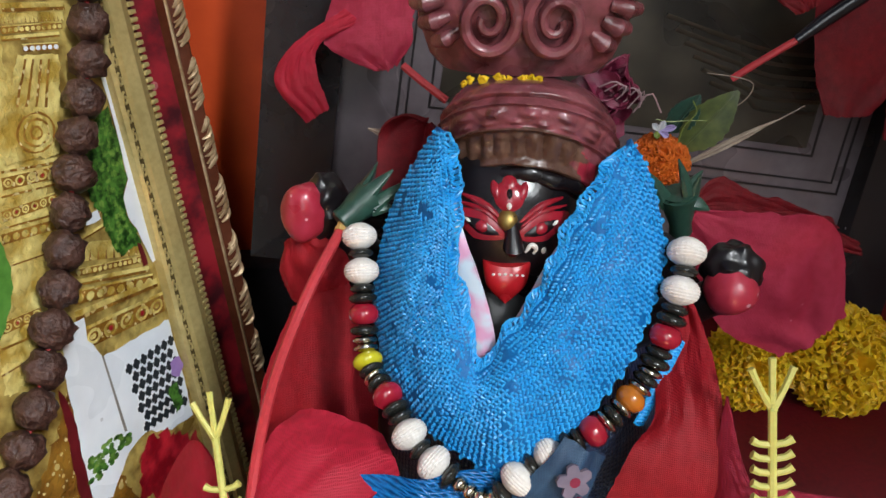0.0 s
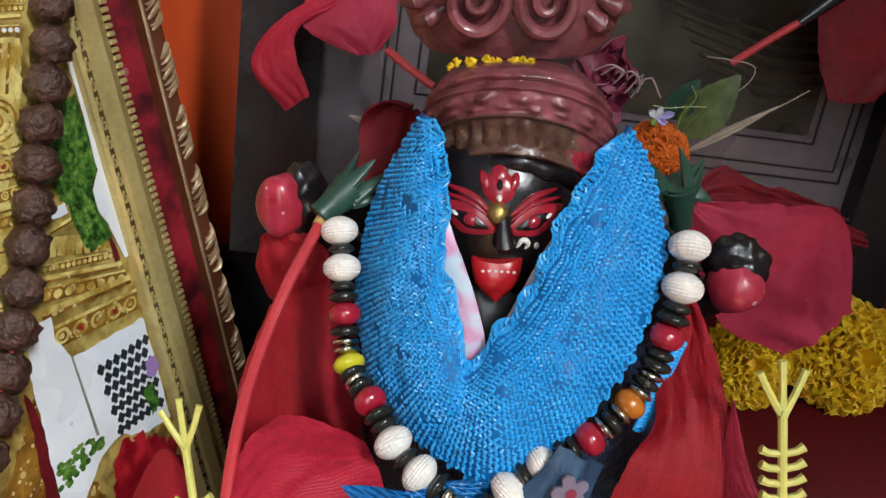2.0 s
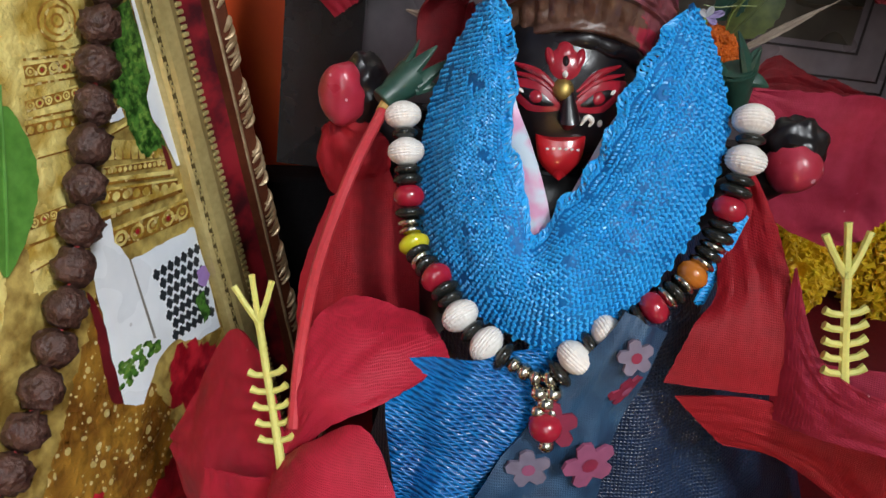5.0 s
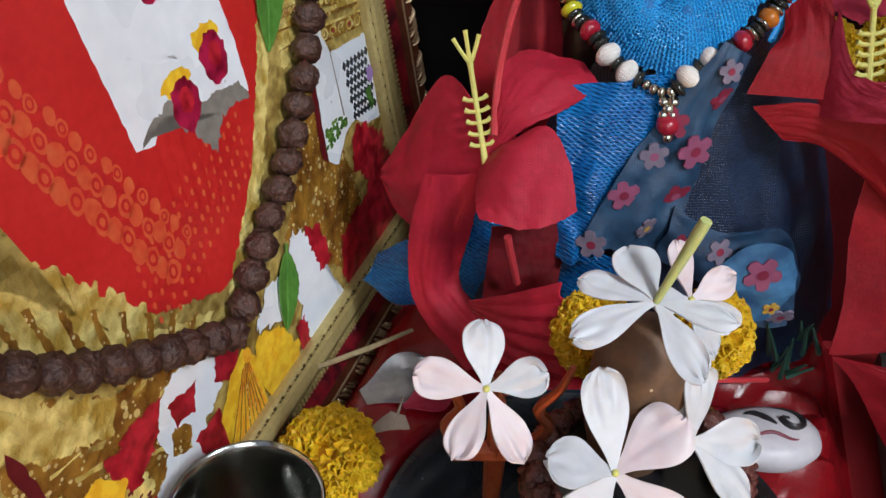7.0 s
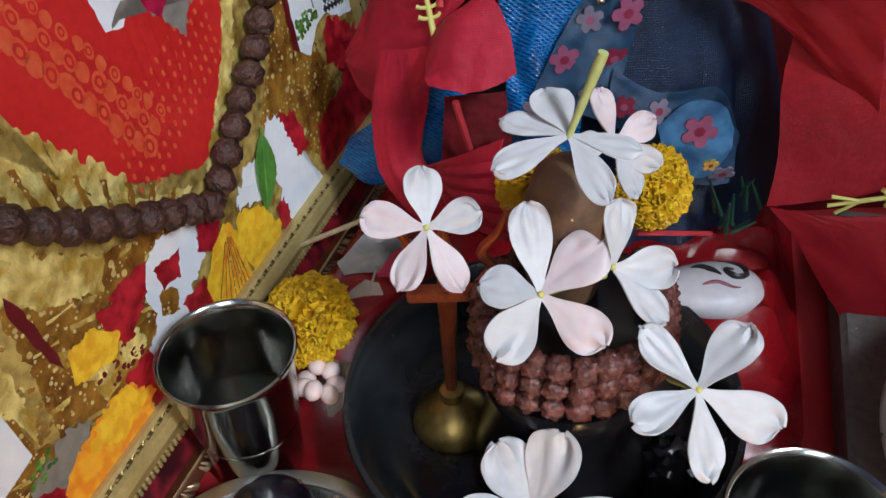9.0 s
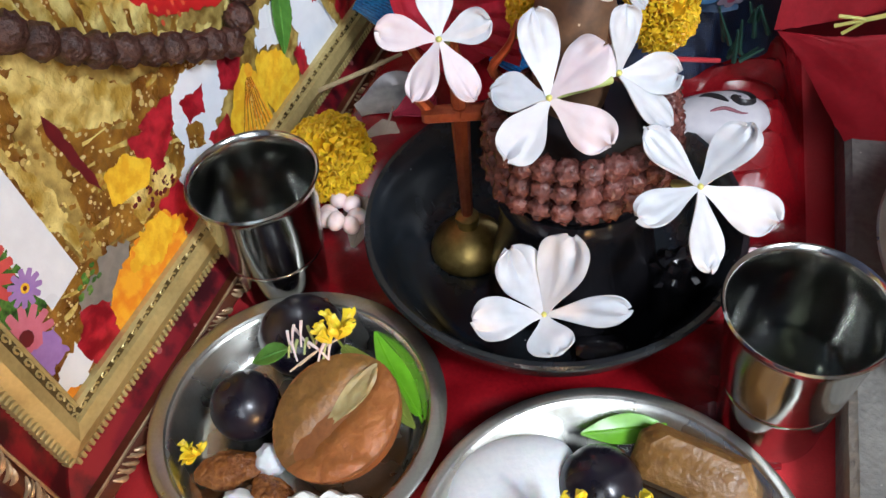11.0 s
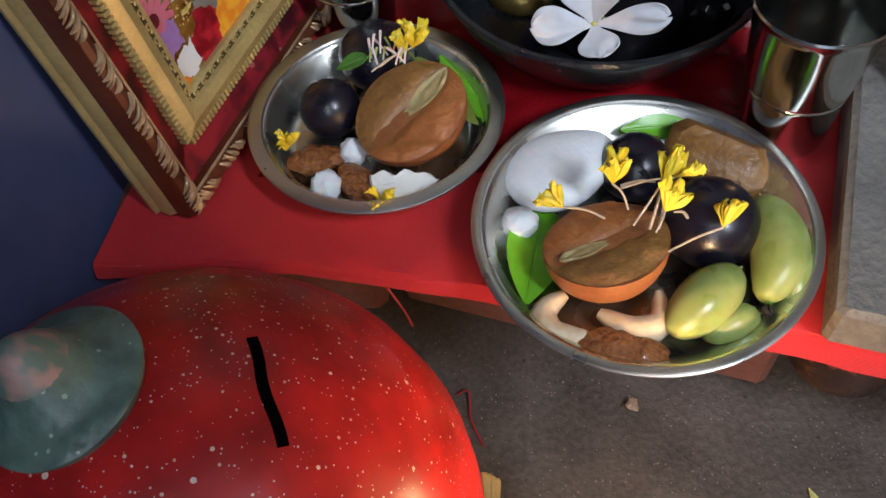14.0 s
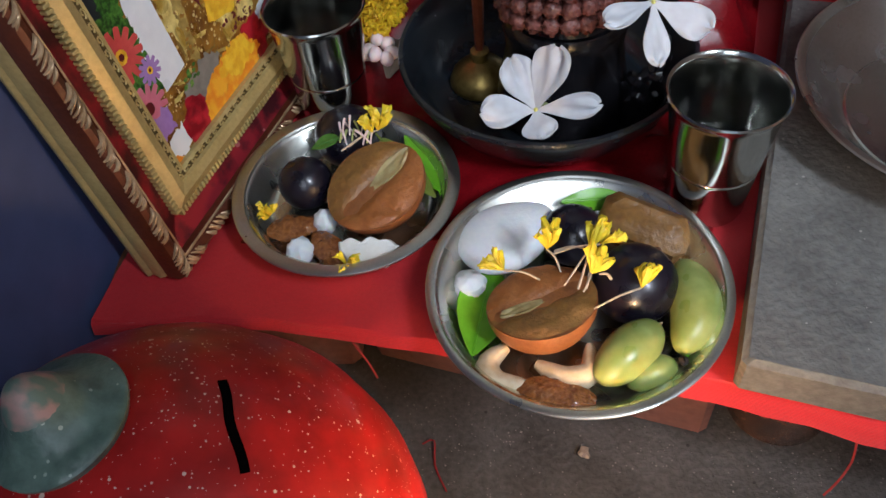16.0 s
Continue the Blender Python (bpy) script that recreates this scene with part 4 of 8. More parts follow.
# garden, white posts and lattice
random.seed(21)
hold = layer[0]
shape([(294.3, 182.3), (294.8, 178.0), (295.3, 171.2), (294.6, 161.1), (294.6, 158.4), (291.4, 155.3), (290.1, 152.2), (289.8, 147.0), (292.3, 141.3), (281.2, 138.2), (280.2, 144.0), (279.6, 153.1), (277.0, 159.0), (277.3, 165.0), (279.1, 171.0), (284.4, 177.4), (289.8, 181.5)], GRN, 1.2)
shape([(286.6, 145.1), (292.5, 141.8), (292.7, 136.4), (282.9, 136.5), (280.9, 140.1)], GRN, 1.0, 2)
hold = layer[0]
for k in range(210):
    s = random.random()
    layer[0] = hold + 1 + k // 35
    v = 139 + 43 * s
    mid = float(np.interp(v, (138, 146, 155, 163, 172, 182), (286.5, 284.5, 284.5, 286, 288, 291)))
    half = float(np.interp(v, (138, 146, 155, 163, 172, 182), (5.0, 4.2, 6.0, 8.0, 6.5, 3.0)))
    disc(mid + random.uniform(-1, 1) * half, v, random.uniform(0.5, 1.3), random.uniform(0.5, 1.2), (GRN, LEAF)[k % 2], 0.4, 8, k)
disc(292.2, 185.4, 2.6, 2.4, ROSE, 0.8, 14, 1)
shape([(271.4, 154.1), (279.0, 154.2), (278.7, 150.9), (272.3, 151.2)], WHITE, 0.8)
shape([(291.0, 137.2), (292.7, 136.4), (293.3, 128.5), (290.8, 128.7)], MAROON, 0.4)
layer[0] = hold + 11
shape([(294.6, 158.4), (297.8, 157.2), (297.2, 128.0), (295.3, 128.0), (292.5, 141.8), (290.2, 146.8), (290.2, 153.1)], WHITE, 0.6)
shape([(294.8, 199.0), (299.0, 199.0), (297.8, 157.2), (294.6, 158.4), (295.3, 171.2), (295.6, 182.7)], WHITE, 0.2)
shape([(252.0, 127.6), (261.0, 126.0), (259.9, 119.0), (263.2, 110.5), (295.6, 105.8), (295.7, 100.1), (294.5, 66.0), (282.5, 68.5), (271.3, 76.3), (261.7, 74.7), (249.5, 65.6), (242.6, 71.5), (247.8, 114.5)], WHITE, 0.8)
corners = [(270.9, 102.5), (295.7, 100.1), (293.9, 71.5), (271.3, 75.6)]
hold = layer[0]
for k in range(7):
    for n in range(7):
        s, r = (k + (0.5 if n % 2 else 0.0) + 0.3) / 6.8, (n + 0.5) / 7
        if s > 0.98:
            continue
        (ax, ay), (bx, by), (cx, cy), (ex, ey) = corners
        x = (ax * (1 - s) + bx * s) * (1 - r) + (ex * (1 - s) + cx * s) * r
        y = (ay * (1 - s) + by * s) * (1 - r) + (ey * (1 - s) + cy * s) * r
        layer[0] = hold
        shape([(x + 1.75 * c * math.cos(a), y + 1.98 * c * math.sin(a)) for a, c in [(q * math.pi / 8, 0.72 if q % 4 == 2 else 1.0) for q in range(16)]], LATT)
layer[0] = hold + 2
shape([(262.9, 111.1), (263.7, 110.6), (263.7, 81.9), (262.5, 82.3)], GREY)
shape([(272.0, 72.7), (282.3, 68.2), (293.8, 57.7), (290.9, 36.3), (280.9, 38.8), (261.4, 55.5), (263.6, 68.5)], CRIM, 4)
hold = layer[0]
for k in range(46):
    layer[0] = hold + k // 16
    s = random.random()
    disc(244 + 20 * s + random.uniform(-1, 1), 80 + random.uniform(-5, 5) * (1 - s * 0.4), random.uniform(0.9, 2.0), random.uniform(0.6, 1.2), LEAF if k % 2 else GRN, 0.3, 8, k)
layer[0] = hold + 4
shape([(286, 82), (291, 84), (292, 74), (287, 72)], GRN, 1.5)
disc(293, 88, 3.2, 3.6, LILAC, 1)
shape([(236, 36), (262, 40), (290, 52), (302, 40), (302, 0), (230, 0)], CRIM, 4, 3)
# torn strings of white, red and yellow blossoms along the foot
shape([(205, 62), (214, 55), (222, 30), (230, 10), (194, 12), (197, 41), (182, 36), (166, 44), (180, 54), (191, 50)], WHITE, 4)
shape([(212, 58), (224, 52), (226, 34), (216, 34)], CRIM, 3)
shape([(179.7, 34.6), (190, 18), (181, 8), (164, 10), (158, 34.2), (168, 40)], YEL, 2.5)
shape([(190, 26), (197, 26), (197, 12), (189, 12)], CRIM, 2)
# white wreath with a red heart, olive and red petals
shape([(141.8, 57), (150, 43), (139.0, 40.2), (129.0, 35.2), (124.0, 30.4), (119.9, 19.9), (108, 16.6), (92.0, 28.8), (102.0, 35.4), (108.2, 38.4), (107.8, 49.1), (112.6, 58.7), (123.6, 62.8)], WHITE, 2)
shape([(130.6, 52.4), (126.2, 43.2), (116.4, 45.6), (116.6, 55.2)], CRIM, 1.5)
shape([(114.9, 46.9), (122.8, 41.3), (118.4, 33.1), (111.4, 37.7)], AMBER, 1.5)
shape([(144.9, 57.3), (157.7, 46.7), (148.4, 37.7), (139.0, 43.6)], CRIM, 2, 2)
shape([(115.5, 60.0), (109.1, 50.9), (94.9, 42.9), (85.6, 49.2), (87.7, 58.7), (101.0, 62.7)], CRIM, 3, 4)
shape([(136.0, 33.7), (137.0, 14.9), (121.9, 20.8), (121.1, 35.2)], CRIM, 2, 6)
# silk tassel
shape([(156.6, 43.7), (161.6, 36.2), (159.6, 5.8), (148.1, 2.5), (134.1, 14.8), (135.0, 29.3), (146.2, 39.6)], YEL, 0.8)
for k in range(16):
    a, b = 0.4 + 0.13 * k, k / 15
    shape([(157.2 - 4 * b, 38.5 - 1.5 * b), (157.9 - 4 * b, 38.5 - 1.5 * b), (159.5 - 23.0 * b, 5 + 12 * b * b), (158.6 - 23.2 * b, 5 + 12 * b * b)], AMBER if k % 2 else ORA, 0.3, k)
disc(158, 39.5, 2.6, 3.0, ORA, 0.5)
shape([(83.1, 59.4), (92.3, 48.6), (86.0, 42.6), (68.5, 48.5), (71.9, 58.8)], YEL, 1.2, 7)
shape([(98.6, 34.0), (102.8, 20.3), (92.4, 12.5), (84, 24), (85.0, 33.9)], CRIM, 2, 1)
shape([(66.7, 34.7), (57.8, 40.2), (42.6, 37.5), (35.4, 32.8), (47.2, 24.1), (58.8, 27.4)], GREY, 2.5)
shape([(84.3, 31.9), (92.8, 20.6), (82.6, 8.0), (62.9, 6.9), (38.1, 5.6), (34.4, 17.7), (51.4, 28.0), (68.7, 32.9)], ORA, 2.5)
shape([(84.3, 31.9), (88.8, 22), (74, 17), (60, 26), (68.7, 32.9)], YEL, 2.5, 2)
shape([(35.4, 33.8), (46.7, 26.3), (41.5, 12.6), (28.7, 16.6)], CRIM, 2, 6)
for k in range(14):
    disc(39 + 11 * random.random(), 34 + 7 * random.random(), 1.3, 0.8, LEAF if k % 2 else GRN, 0.4, 8, k)
shape([(43.0, 99.5), (44.8, 95.8), (44.9, 44.0), (29.2, 42.1), (27.4, 59.9), (30.0, 79.1), (31.5, 87.1)], WHITE, 0.4)
shape([(46.0, 92.1), (48.8, 88.6), (53.5, 72.3), (52.0, 53.0), (48.3, 45.1), (45.9, 67.3)], FOIL, 1.5, 4)
shape([(0, 100), (30, 92), (28, 48), (12, 30), (0, 30)], GRN, 4, 5)
shape([(4, 100), (18, 100), (22, 86), (2, 84)], LATT, 3)
shape([(20, 110), (26, 100), (30, 80), (24, 80)], GRN, 2, 8)
blossom(18, 68, 12.5, 13, CORAL, YEL, 0.2)
blossom(3, 68, 9, 11, CORAL, YEL, 0.5)
blossom(17, 43, 11, 13, PINK, MAROON, 0.1)
shape([(8, 38), (26, 38), (24, 28), (14, 26)], LILAC, 3)
blossom(27, 55, 6.5, 11, LILAC, YEL, 0)
disc(22, 20, 8, 7, WHITE, 4, 18, 2)
disc(15, 10, 5, 7, ORA, 2)
disc(33, 20, 6, 8, CRIM, 2)
fpart("print", prn, PM, None, "glossy print of gold drapery, red dress and flowers", smooth=False)

# ---------------------------------------------------------------- bead garland on the picture
bead_src = Geo()
bead_src.ball((0, 0, 0), 0.0057, 20, 0, lump=0.28, freq=520)
bead_mesh = bead_src.data("bead", rudraksha, angle=60)
bead_src2 = Geo()
bead_src2.ball((0, 0, 0), (0.0055, 0.0058, 0.0053), 20, 0, lump=0.30, freq=500, seed=3.3)
bead_mesh2 = bead_src2.data("bead", rudraksha, angle=60)

garland = thing("bead_garland", FM @ Vector((0.15, 0.06, 0.008)), "long garland of dark brown wrinkled seed beads on the picture", "garland")
pts = [(0.300, 0.352), (0.299, 0.26), (0.289, 0.208), (0.272, 0.178), (0.253, 0.147), (0.228, 0.113), (0.201, 0.0905), (0.182, 0.079), (0.162, 0.066), (0.150, 0.059), (0.137, 0.066), (0.117, 0.078), (0.100, 0.089), (0.082, 0.103), (0.055, 0.135), (0.03, 0.20), (0.02, 0.352)]
run = spline([FM @ Vector((u, v, 0.0072)) for u, v in pts], 64)
string = Geo().tube(run, 0.0008, 6)
part("string", string, thread_red, garland)
for k, p in enumerate(run):
    o = new("bead", bead_mesh if k % 2 else bead_mesh2)
    o.parent = garland
    o.matrix_world = Matrix.Translation(p) @ pose(0, 0, 0, 47 * k, 83 * k, 29 * k)


def leaf_geo(geo, base, tip, width, facing, fold=0.25, curl=0.08, mi=0, serr=0.0, seed=0.0, th=0.0004):
    base, tip = Vector(base), Vector(tip)
    d = (tip - base).normalized()
    side = d.cross(Vector(facing)).normalized()
    up = side.cross(d)
    ln = (tip - base).length
    grid = []
    for i in range(17):
        s = i / 16
        w = width * math.sin(math.pi * (0.04 + 0.94 * s) ** 0.85) ** 0.9 * (1 + serr * (1 if i % 2 else -1))
        grid.append([base + d * ln * s + side * (w / 2 * v) + up * (fold * abs(v) * w / 2 - curl * ln * (s - 0.4) ** 2 + 0.03 * width * noise.noise(Vector((s * 3 + seed, v * 2, seed)))) for v in (-1, -0.66, -0.33, 0, 0.33, 0.66, 1)])
    geo.shell(grid, th, mi)
    mid = [base + d * ln * s + up * (-curl * ln * (s - 0.4) ** 2 + 0.0002) for s in [k / 8 for k in range(9)]]
    return geo.tube([base - d * ln * 0.12] + mid, [0.0005] * 9 + [0.0002], 6, mi)


FN = (FM.to_3x3() @ Vector((0, 0, 1)))
for (u0, v0, u1, v1, w) in ((0.237, 0.169, 0.221, 0.129, 0.019), (0.196, 0.058, 0.183, 0.030, 0.014)):
    g = leaf_geo(Geo(), FM @ Vector((u0, v0, 0.0020)), FM @ Vector((u1, v1, 0.0020)), w, FN, 0.12, 0.05, serr=0.03)
    solo("green_leaf", g, leaf_green, FM @ Vector((u0, v0, 0.001)), "fresh green leaf stuck on the print by the garland", "leaf", "leaves on the picture")

# ---------------------------------------------------------------- framed picture at the back
BM = Matrix.Translation((-0.0150, 0.287, 0.1885)) @ pose(0, 0, 0, -6, 6.4, 2.0) @ pose(0, 0, 0, 90, 0, 0)
back = thing("dark_framed_picture", BM.translation, "black-framed picture with a lilac-grey mount standing at the back", "picture frame")
back.matrix_world = BM
bpy.context.view_layer.update()


def bpart(name, geo, mats, label="", smooth=False):
    ob = new(name, geo.data(name, mats, smooth))
    ob.parent = back
    return tagged(ob, label)


BW, BH = 0.160, 0.085
bpart("mount", Geo().box((-0.026, -0.026, -0.003), (BW + 0.026, BH + 0.026, 0)), mat_board, "lilac-grey mount")
for x0, x1, y0, y1, wd in ((-0.0013, 0.1623, -0.0021, 0.0870, 0.0008), (0.0018, 0.1592, 0.0019, 0.0830, 0.0007), (0.0095, 0.1490, 0.0107, 0.0742, 0.0008)):
    for lo, hi in (((x0, y0, 0), (x1, y0 + wd, 0.0003)), ((x0, y1 - wd, 0), (x1, y1, 0.0003)), ((x0, y0 + wd, 0), (x0 + wd, y1 - wd, 0.0003)), ((x1 - wd, y0 + wd, 0), (x1, y1 - wd, 0.0003))):
        bpart("ruled_line", Geo().box(lo, hi), mat_line)
bpart("painted_scene", Geo().box((0.0128, 0.0137, 0), (0.1457, 0.0712, 0.0004)), scene_olive, "dim olive and brown landscape")
fold = Geo()
for k in range(6):
    fold.tube(spline([(0.085 + 0.004 * k, 0.052 - 0.004 * k, 0.0006), (0.105 + 0.003 * k, 0.048 - 0.004 * k, 0.0006), (0.125, 0.045 - 0.004 * k, 0.0006), (0.145, 0.046 - 0.004 * k, 0.0006)], 14), 0.0014, 6, 0, flat=0.2)
bpart("pale_folds", fold, scene_light, "", True)
X0, X1, Y0, Y1, RW = -0.021, BW + 0.006, -0.024, BH + 0.026, 0.026
inner_q, outer_q = [(X0, Y0), (X1, Y0), (X1, Y1), (X0, Y1)], [(X0 - RW, Y0 - RW), (X1 + RW, Y0 - RW), (X1 + RW, Y1 + RW), (X0 - RW, Y1 + RW)]
for k in range(4):
    q = [outer_q[k], outer_q[(k + 1) % 4], inner_q[(k + 1) % 4], inner_q[k]]
    g = Geo().plate_poly(q, -0.012, 0.0)
    lip = [Vector((x, y, z)) for (x, y), z in zip(q, (0.004, 0.004, 0.0095, 0.0095))]
    g.add([tuple(p) for p in lip] + [(x, y, 0.0) for x, y in q], [(0, 1, 2, 3), (0, 1, 5, 4), (1, 2, 6, 5), (2, 3, 7, 6), (3, 0, 4, 7)])
    bpart("rail", g, black_frame)

# ---------------------------------------------------------------- steel ware


def tumbler(x, y, z0, scale=1.0):
    t = thing("steel_tumbler", (x, y, z0), "small plain steel tumbler of water standing on red satin", "tumbler", "steel tumblers")
    k = scale
    outer = [(0.0150, 0.0), (0.0163, 0.0008), (0.0168, 0.0028), (0.0172, 0.010), (0.0186, 0.0262), (0.0187, 0.0270), (0.0183, 0.0277), (0.0190, 0.0284), (0.0191, 0.0292), (0.0210, 0.048), (0.0222, 0.0585), (0.0230, 0.0612), (0.0238, 0.0622), (0.0241, 0.0632), (0.0237, 0.0640)]
    inner = [(0.0229, 0.0636), (0.0222, 0.0622), (0.0214, 0.0580), (0.0202, 0.046), (0.0180, 0.026), (0.0162, 0.006), (0.0150, 0.0022), (0.004, 0.0016)]
    part("cup", Geo().lathe([(r * k, h * k) for r, h in outer + inner], (x, y, z0), 64), steel_cup, t)
    part("water", Geo().lathe([(0.0005, 0.030), (0.0176, 0.030), (0.0182, 0.0302), (0.0178, 0.0306), (0.0005, 0.0305)], (x, y, z0), 48), water, t, "clear still water")
    return t


tumbler(-0.1154, 0.0580, 0.0022)
tumbler(0.0577, -0.0105, 0.0022, 1.01)


def plate(x, y, r, label, rim=0.0045, deep=0.0145):
    """A shallow steel plate: flat bottom, rising wall, turned rim."""
    t = thing("steel_plate", (x, y, 0.0008), label, "plate", "steel plates")
    prof = [(0.002, 0.0), (r * 0.70, 0.0), (r * 0.78, 0.0016), (r - rim - 0.0015, deep - 0.0022), (r - rim, deep - 0.0006), (r - 0.001, deep - 0.0002), (r, deep + 0.0004), (r - 0.0008, deep + 0.0012),
            (r - rim, deep + 0.0008), (r - rim - 0.0022, deep - 0.0008), (r * 0.775, 0.0030), (r * 0.72, 0.0014), (r * 0.69, 0.0010), (0.002, 0.0010)]
    part("dish", Geo().lathe(prof, (x, y, 0.0008), 96), steel, t)
    part("rim", Geo().lathe([(r - rim - 0.0006, deep + 0.0006), (r - rim, deep + 0.0014), (r - 0.0008, deep + 0.0018), (r + 0.0003, deep + 0.0012), (r + 0.0002, deep + 0.0002), (r - 0.0006, deep), (r - 0.0012, deep + 0.0003), (r - rim - 0.0006, deep + 0.0006)], (x, y, 0.0008), 96, caps=False), steel_rim, t, "flat steel rim")
    return t


P1, P2 = (-0.1013, -0.0082), (-0.0018, -0.0644)
plate(*P1, 0.0512, "small round steel plate holding fruit and sweets", 0.0052, 0.0148)
plate(*P2, 0.0604, "larger round steel plate full of cut fruit and sweets", 0.0030, 0.0148)
PZ = 0.0019


def round_plum(x, y, r, tall=0.92):
    """A smooth plum with a shallow seam down one side."""
    t = thing("plum", (x, y, PZ), "shiny blue-black round plum lying on a steel plate", "plum", "dark plums")
    g = Geo().ball((x, y, PZ + r * tall), (r, r, r * tall), 40)
    for i, p in enumerate(g.v):
        a = math.atan2(p[1] - y, p[0] - x) - 2.2
        k = 1 - 0.035 * math.exp(-(a / 0.16) ** 2) + 0.012 * noise.noise(Vector(p) * 90)
        g.v[i] = (x + (p[0] - x) * k, y + (p[1] - y) * k, PZ + (p[2] - PZ) * (0.5 + 0.5 * k))
    part("flesh", g, plum, t)
    part("stem_scar", Geo().ball((x + 0.55 * r, y + 0.62 * r, PZ + r * tall * 1.50), (r * 0.09, r * 0.09, r * 0.05), 10), wood_dark, t, "small brown stem scar")
    return t


round_plum(-0.1205, -0.0040, 0.0124, 0.98)
round_plum(-0.1035, 0.0240, 0.0160, 0.88)
round_plum(-0.0020, -0.0385, 0.0134, 0.94)
round_plum(0.0205, -0.0665, 0.0168, 0.92)


def half_fruit(x, y, z, r, depth, face, spin, label, pith=0.24, reach=(-0.15, 0.80)):
    """Half of a round brown fruit; face: the way in which its cut side looks."""
    f = Vector(face).normalized()
    rot = f.to_track_quat("Z", "Y").to_matrix().to_4x4() @ pose(0, 0, 0, 0, 0, spin)
    m = Matrix.Translation((x, y, z)) @ rot
    t = thing("half_fruit", (x, y, z), label, "fruit", "cut brown fruit")
    skin = Geo()
    prof = [(r * math.cos(a) * (1 + 0.02 * math.sin(3 * a)), -depth * math.sin(a)) for a in [math.pi / 2 * k / 10 for k in range(10)]] + [(r * 0.06, -depth * 0.985)]
    rings = [[m @ Vector((q * math.cos(s * 0.1745) * (1 + 0.03 * math.cos(s * 0.35)), q * 0.94 * math.sin(s * 0.1745), h)) for s in range(36)] for q, h in prof]
    skin.rings(rings)
    part("skin", skin, fruit_skin, t)
    flesh = Geo()
    n = 25
    vs, fs = [], []
    for a in range(n):
        for b in range(n):
            u, v = a / (n - 1) * 2 - 1, b / (n - 1) * 2 - 1
            px, py = u * math.sqrt(1 - v * v / 2), v * math.sqrt(1 - u * u / 2)
            q = math.hypot(px, py)
            groove = math.exp(-((py - 0.12 * px) / 0.20) ** 2) * (1 - q ** 3)
            h = 0.0004 + 0.0020 * (1 - q ** 4) * (0.6 + 0.6 * abs(py)) - 0.0030 * groove + 0.0010 * noise.noise(Vector((px * 4, py * 4, x * 90))) + 0.0004 * noise.noise(Vector((px * 13, py * 13, x * 90)))
            k = 1 + 0.03 * math.cos(2 * math.atan2(py, px))
            vs.append(m @ Vector((r * 0.985 * k * px, r * 0.925 * k * py, h)))
    for a in range(n - 1):
        for b in range(n - 1):
            fs.append((a * n + b, (a + 1) * n + b, (a + 1) * n + b + 1, a * n + b + 1))
    flesh.add(vs, fs)
    for k, f in enumerate(fs):
        flesh.m[k] = 1 if sum((m.inverted() @ flesh_v).y - 0.12 * (m.inverted() @ flesh_v).x for flesh_v in (vs[q] for q in f)) < 0 else 0
    part("flesh", flesh, [fruit_flesh, fruit_orange], t, "moist brown cut flesh")
    core = Geo()
    petal(core, m @ Vector((reach[0] * r, 0.12 * reach[0] * r, -0.0006)), m @ Vector((r * reach[1], 0.12 * reach[1] * r, 0.0008)), r * pith, m.to_3x3() @ Vector((0, 0, 1)), 0.12, 0.0, 0.3, 0.0008, 0.5, narrow=0.3, ragged=0.15)
    part("core", core, fruit_core, t, "pale fibrous core")
    return t


half_fruit(-0.0865, -0.0145, 0.0225, 0.0226, 0.0190, (-0.16, -0.24, 0.95), 72, "brown fruit half with its cut face up, leaning on plums", 0.36, (-0.2, 0.92))
half_fruit(-0.0165, -0.0790, 0.0240, 0.0210, 0.0205, (-0.10, 0.16, 0.97), -14, "orange-brown fruit half with its grooved cut face up")
slab = Geo()
sm = Matrix.Translation((0.0285, -0.0330, 0.0125)) @ pose(0, 0, 0, 18, 8, -24)
slab.box((-0.0195, -0.0095, -0.0080), (0.0195, 0.0095, 0.0065), bevel=0.0040, m=sm)
for i, p in enumerate(slab.v):
    k = noise.noise(Vector(p) * 160)
    slab.v[i] = tuple(Vector(p) + Vector((0, 0, 0.002 * k)))
ws = thing("fruit_wedge", (0.0285, -0.0330, 0.004), "thick translucent brown wedge of fruit", "fruit", "cut brown fruit")
part("flesh", slab, fruit_flesh, ws)
part("skin", Geo().box((-0.0185, -0.0088, -0.0094), (0.0185, 0.0088, -0.0076), bevel=0.0008, m=sm), fruit_skin, ws)


def grape_at(a, b, r, bend=0.0):
    a, b = Vector(a), Vector(b)
    n = 25
    pts, rad = [], []
    side = (b - a).cross(Vector((0, 0, 1))).normalized()
    for k in range(n):
        s = 0.5 - 0.5 * math.cos(math.pi * k / (n - 1))
        pts.append(a.lerp(b, s) + side * bend * math.sin(math.pi * s))
        rad.append(max(0.0006, r * math.sin(math.pi * (0.015 + 0.97 * s)) ** 0.45 * (0.94 + 0.08 * s)))
    t = thing("grape", (a + b) / 2 - Vector((0, 0, r)), "long translucent yellow-green grape on a steel plate", "grape", "green grapes")
    part("berry", Geo().tube(pts, rad, 26), grape, t)
    d = (b - a).normalized()
    part("stalk_end", Geo().tube([b - d * 0.0003, b + d * 0.0022], [0.0009, 0.0005], 8), straw, t, "tiny brown stalk end")
    return t


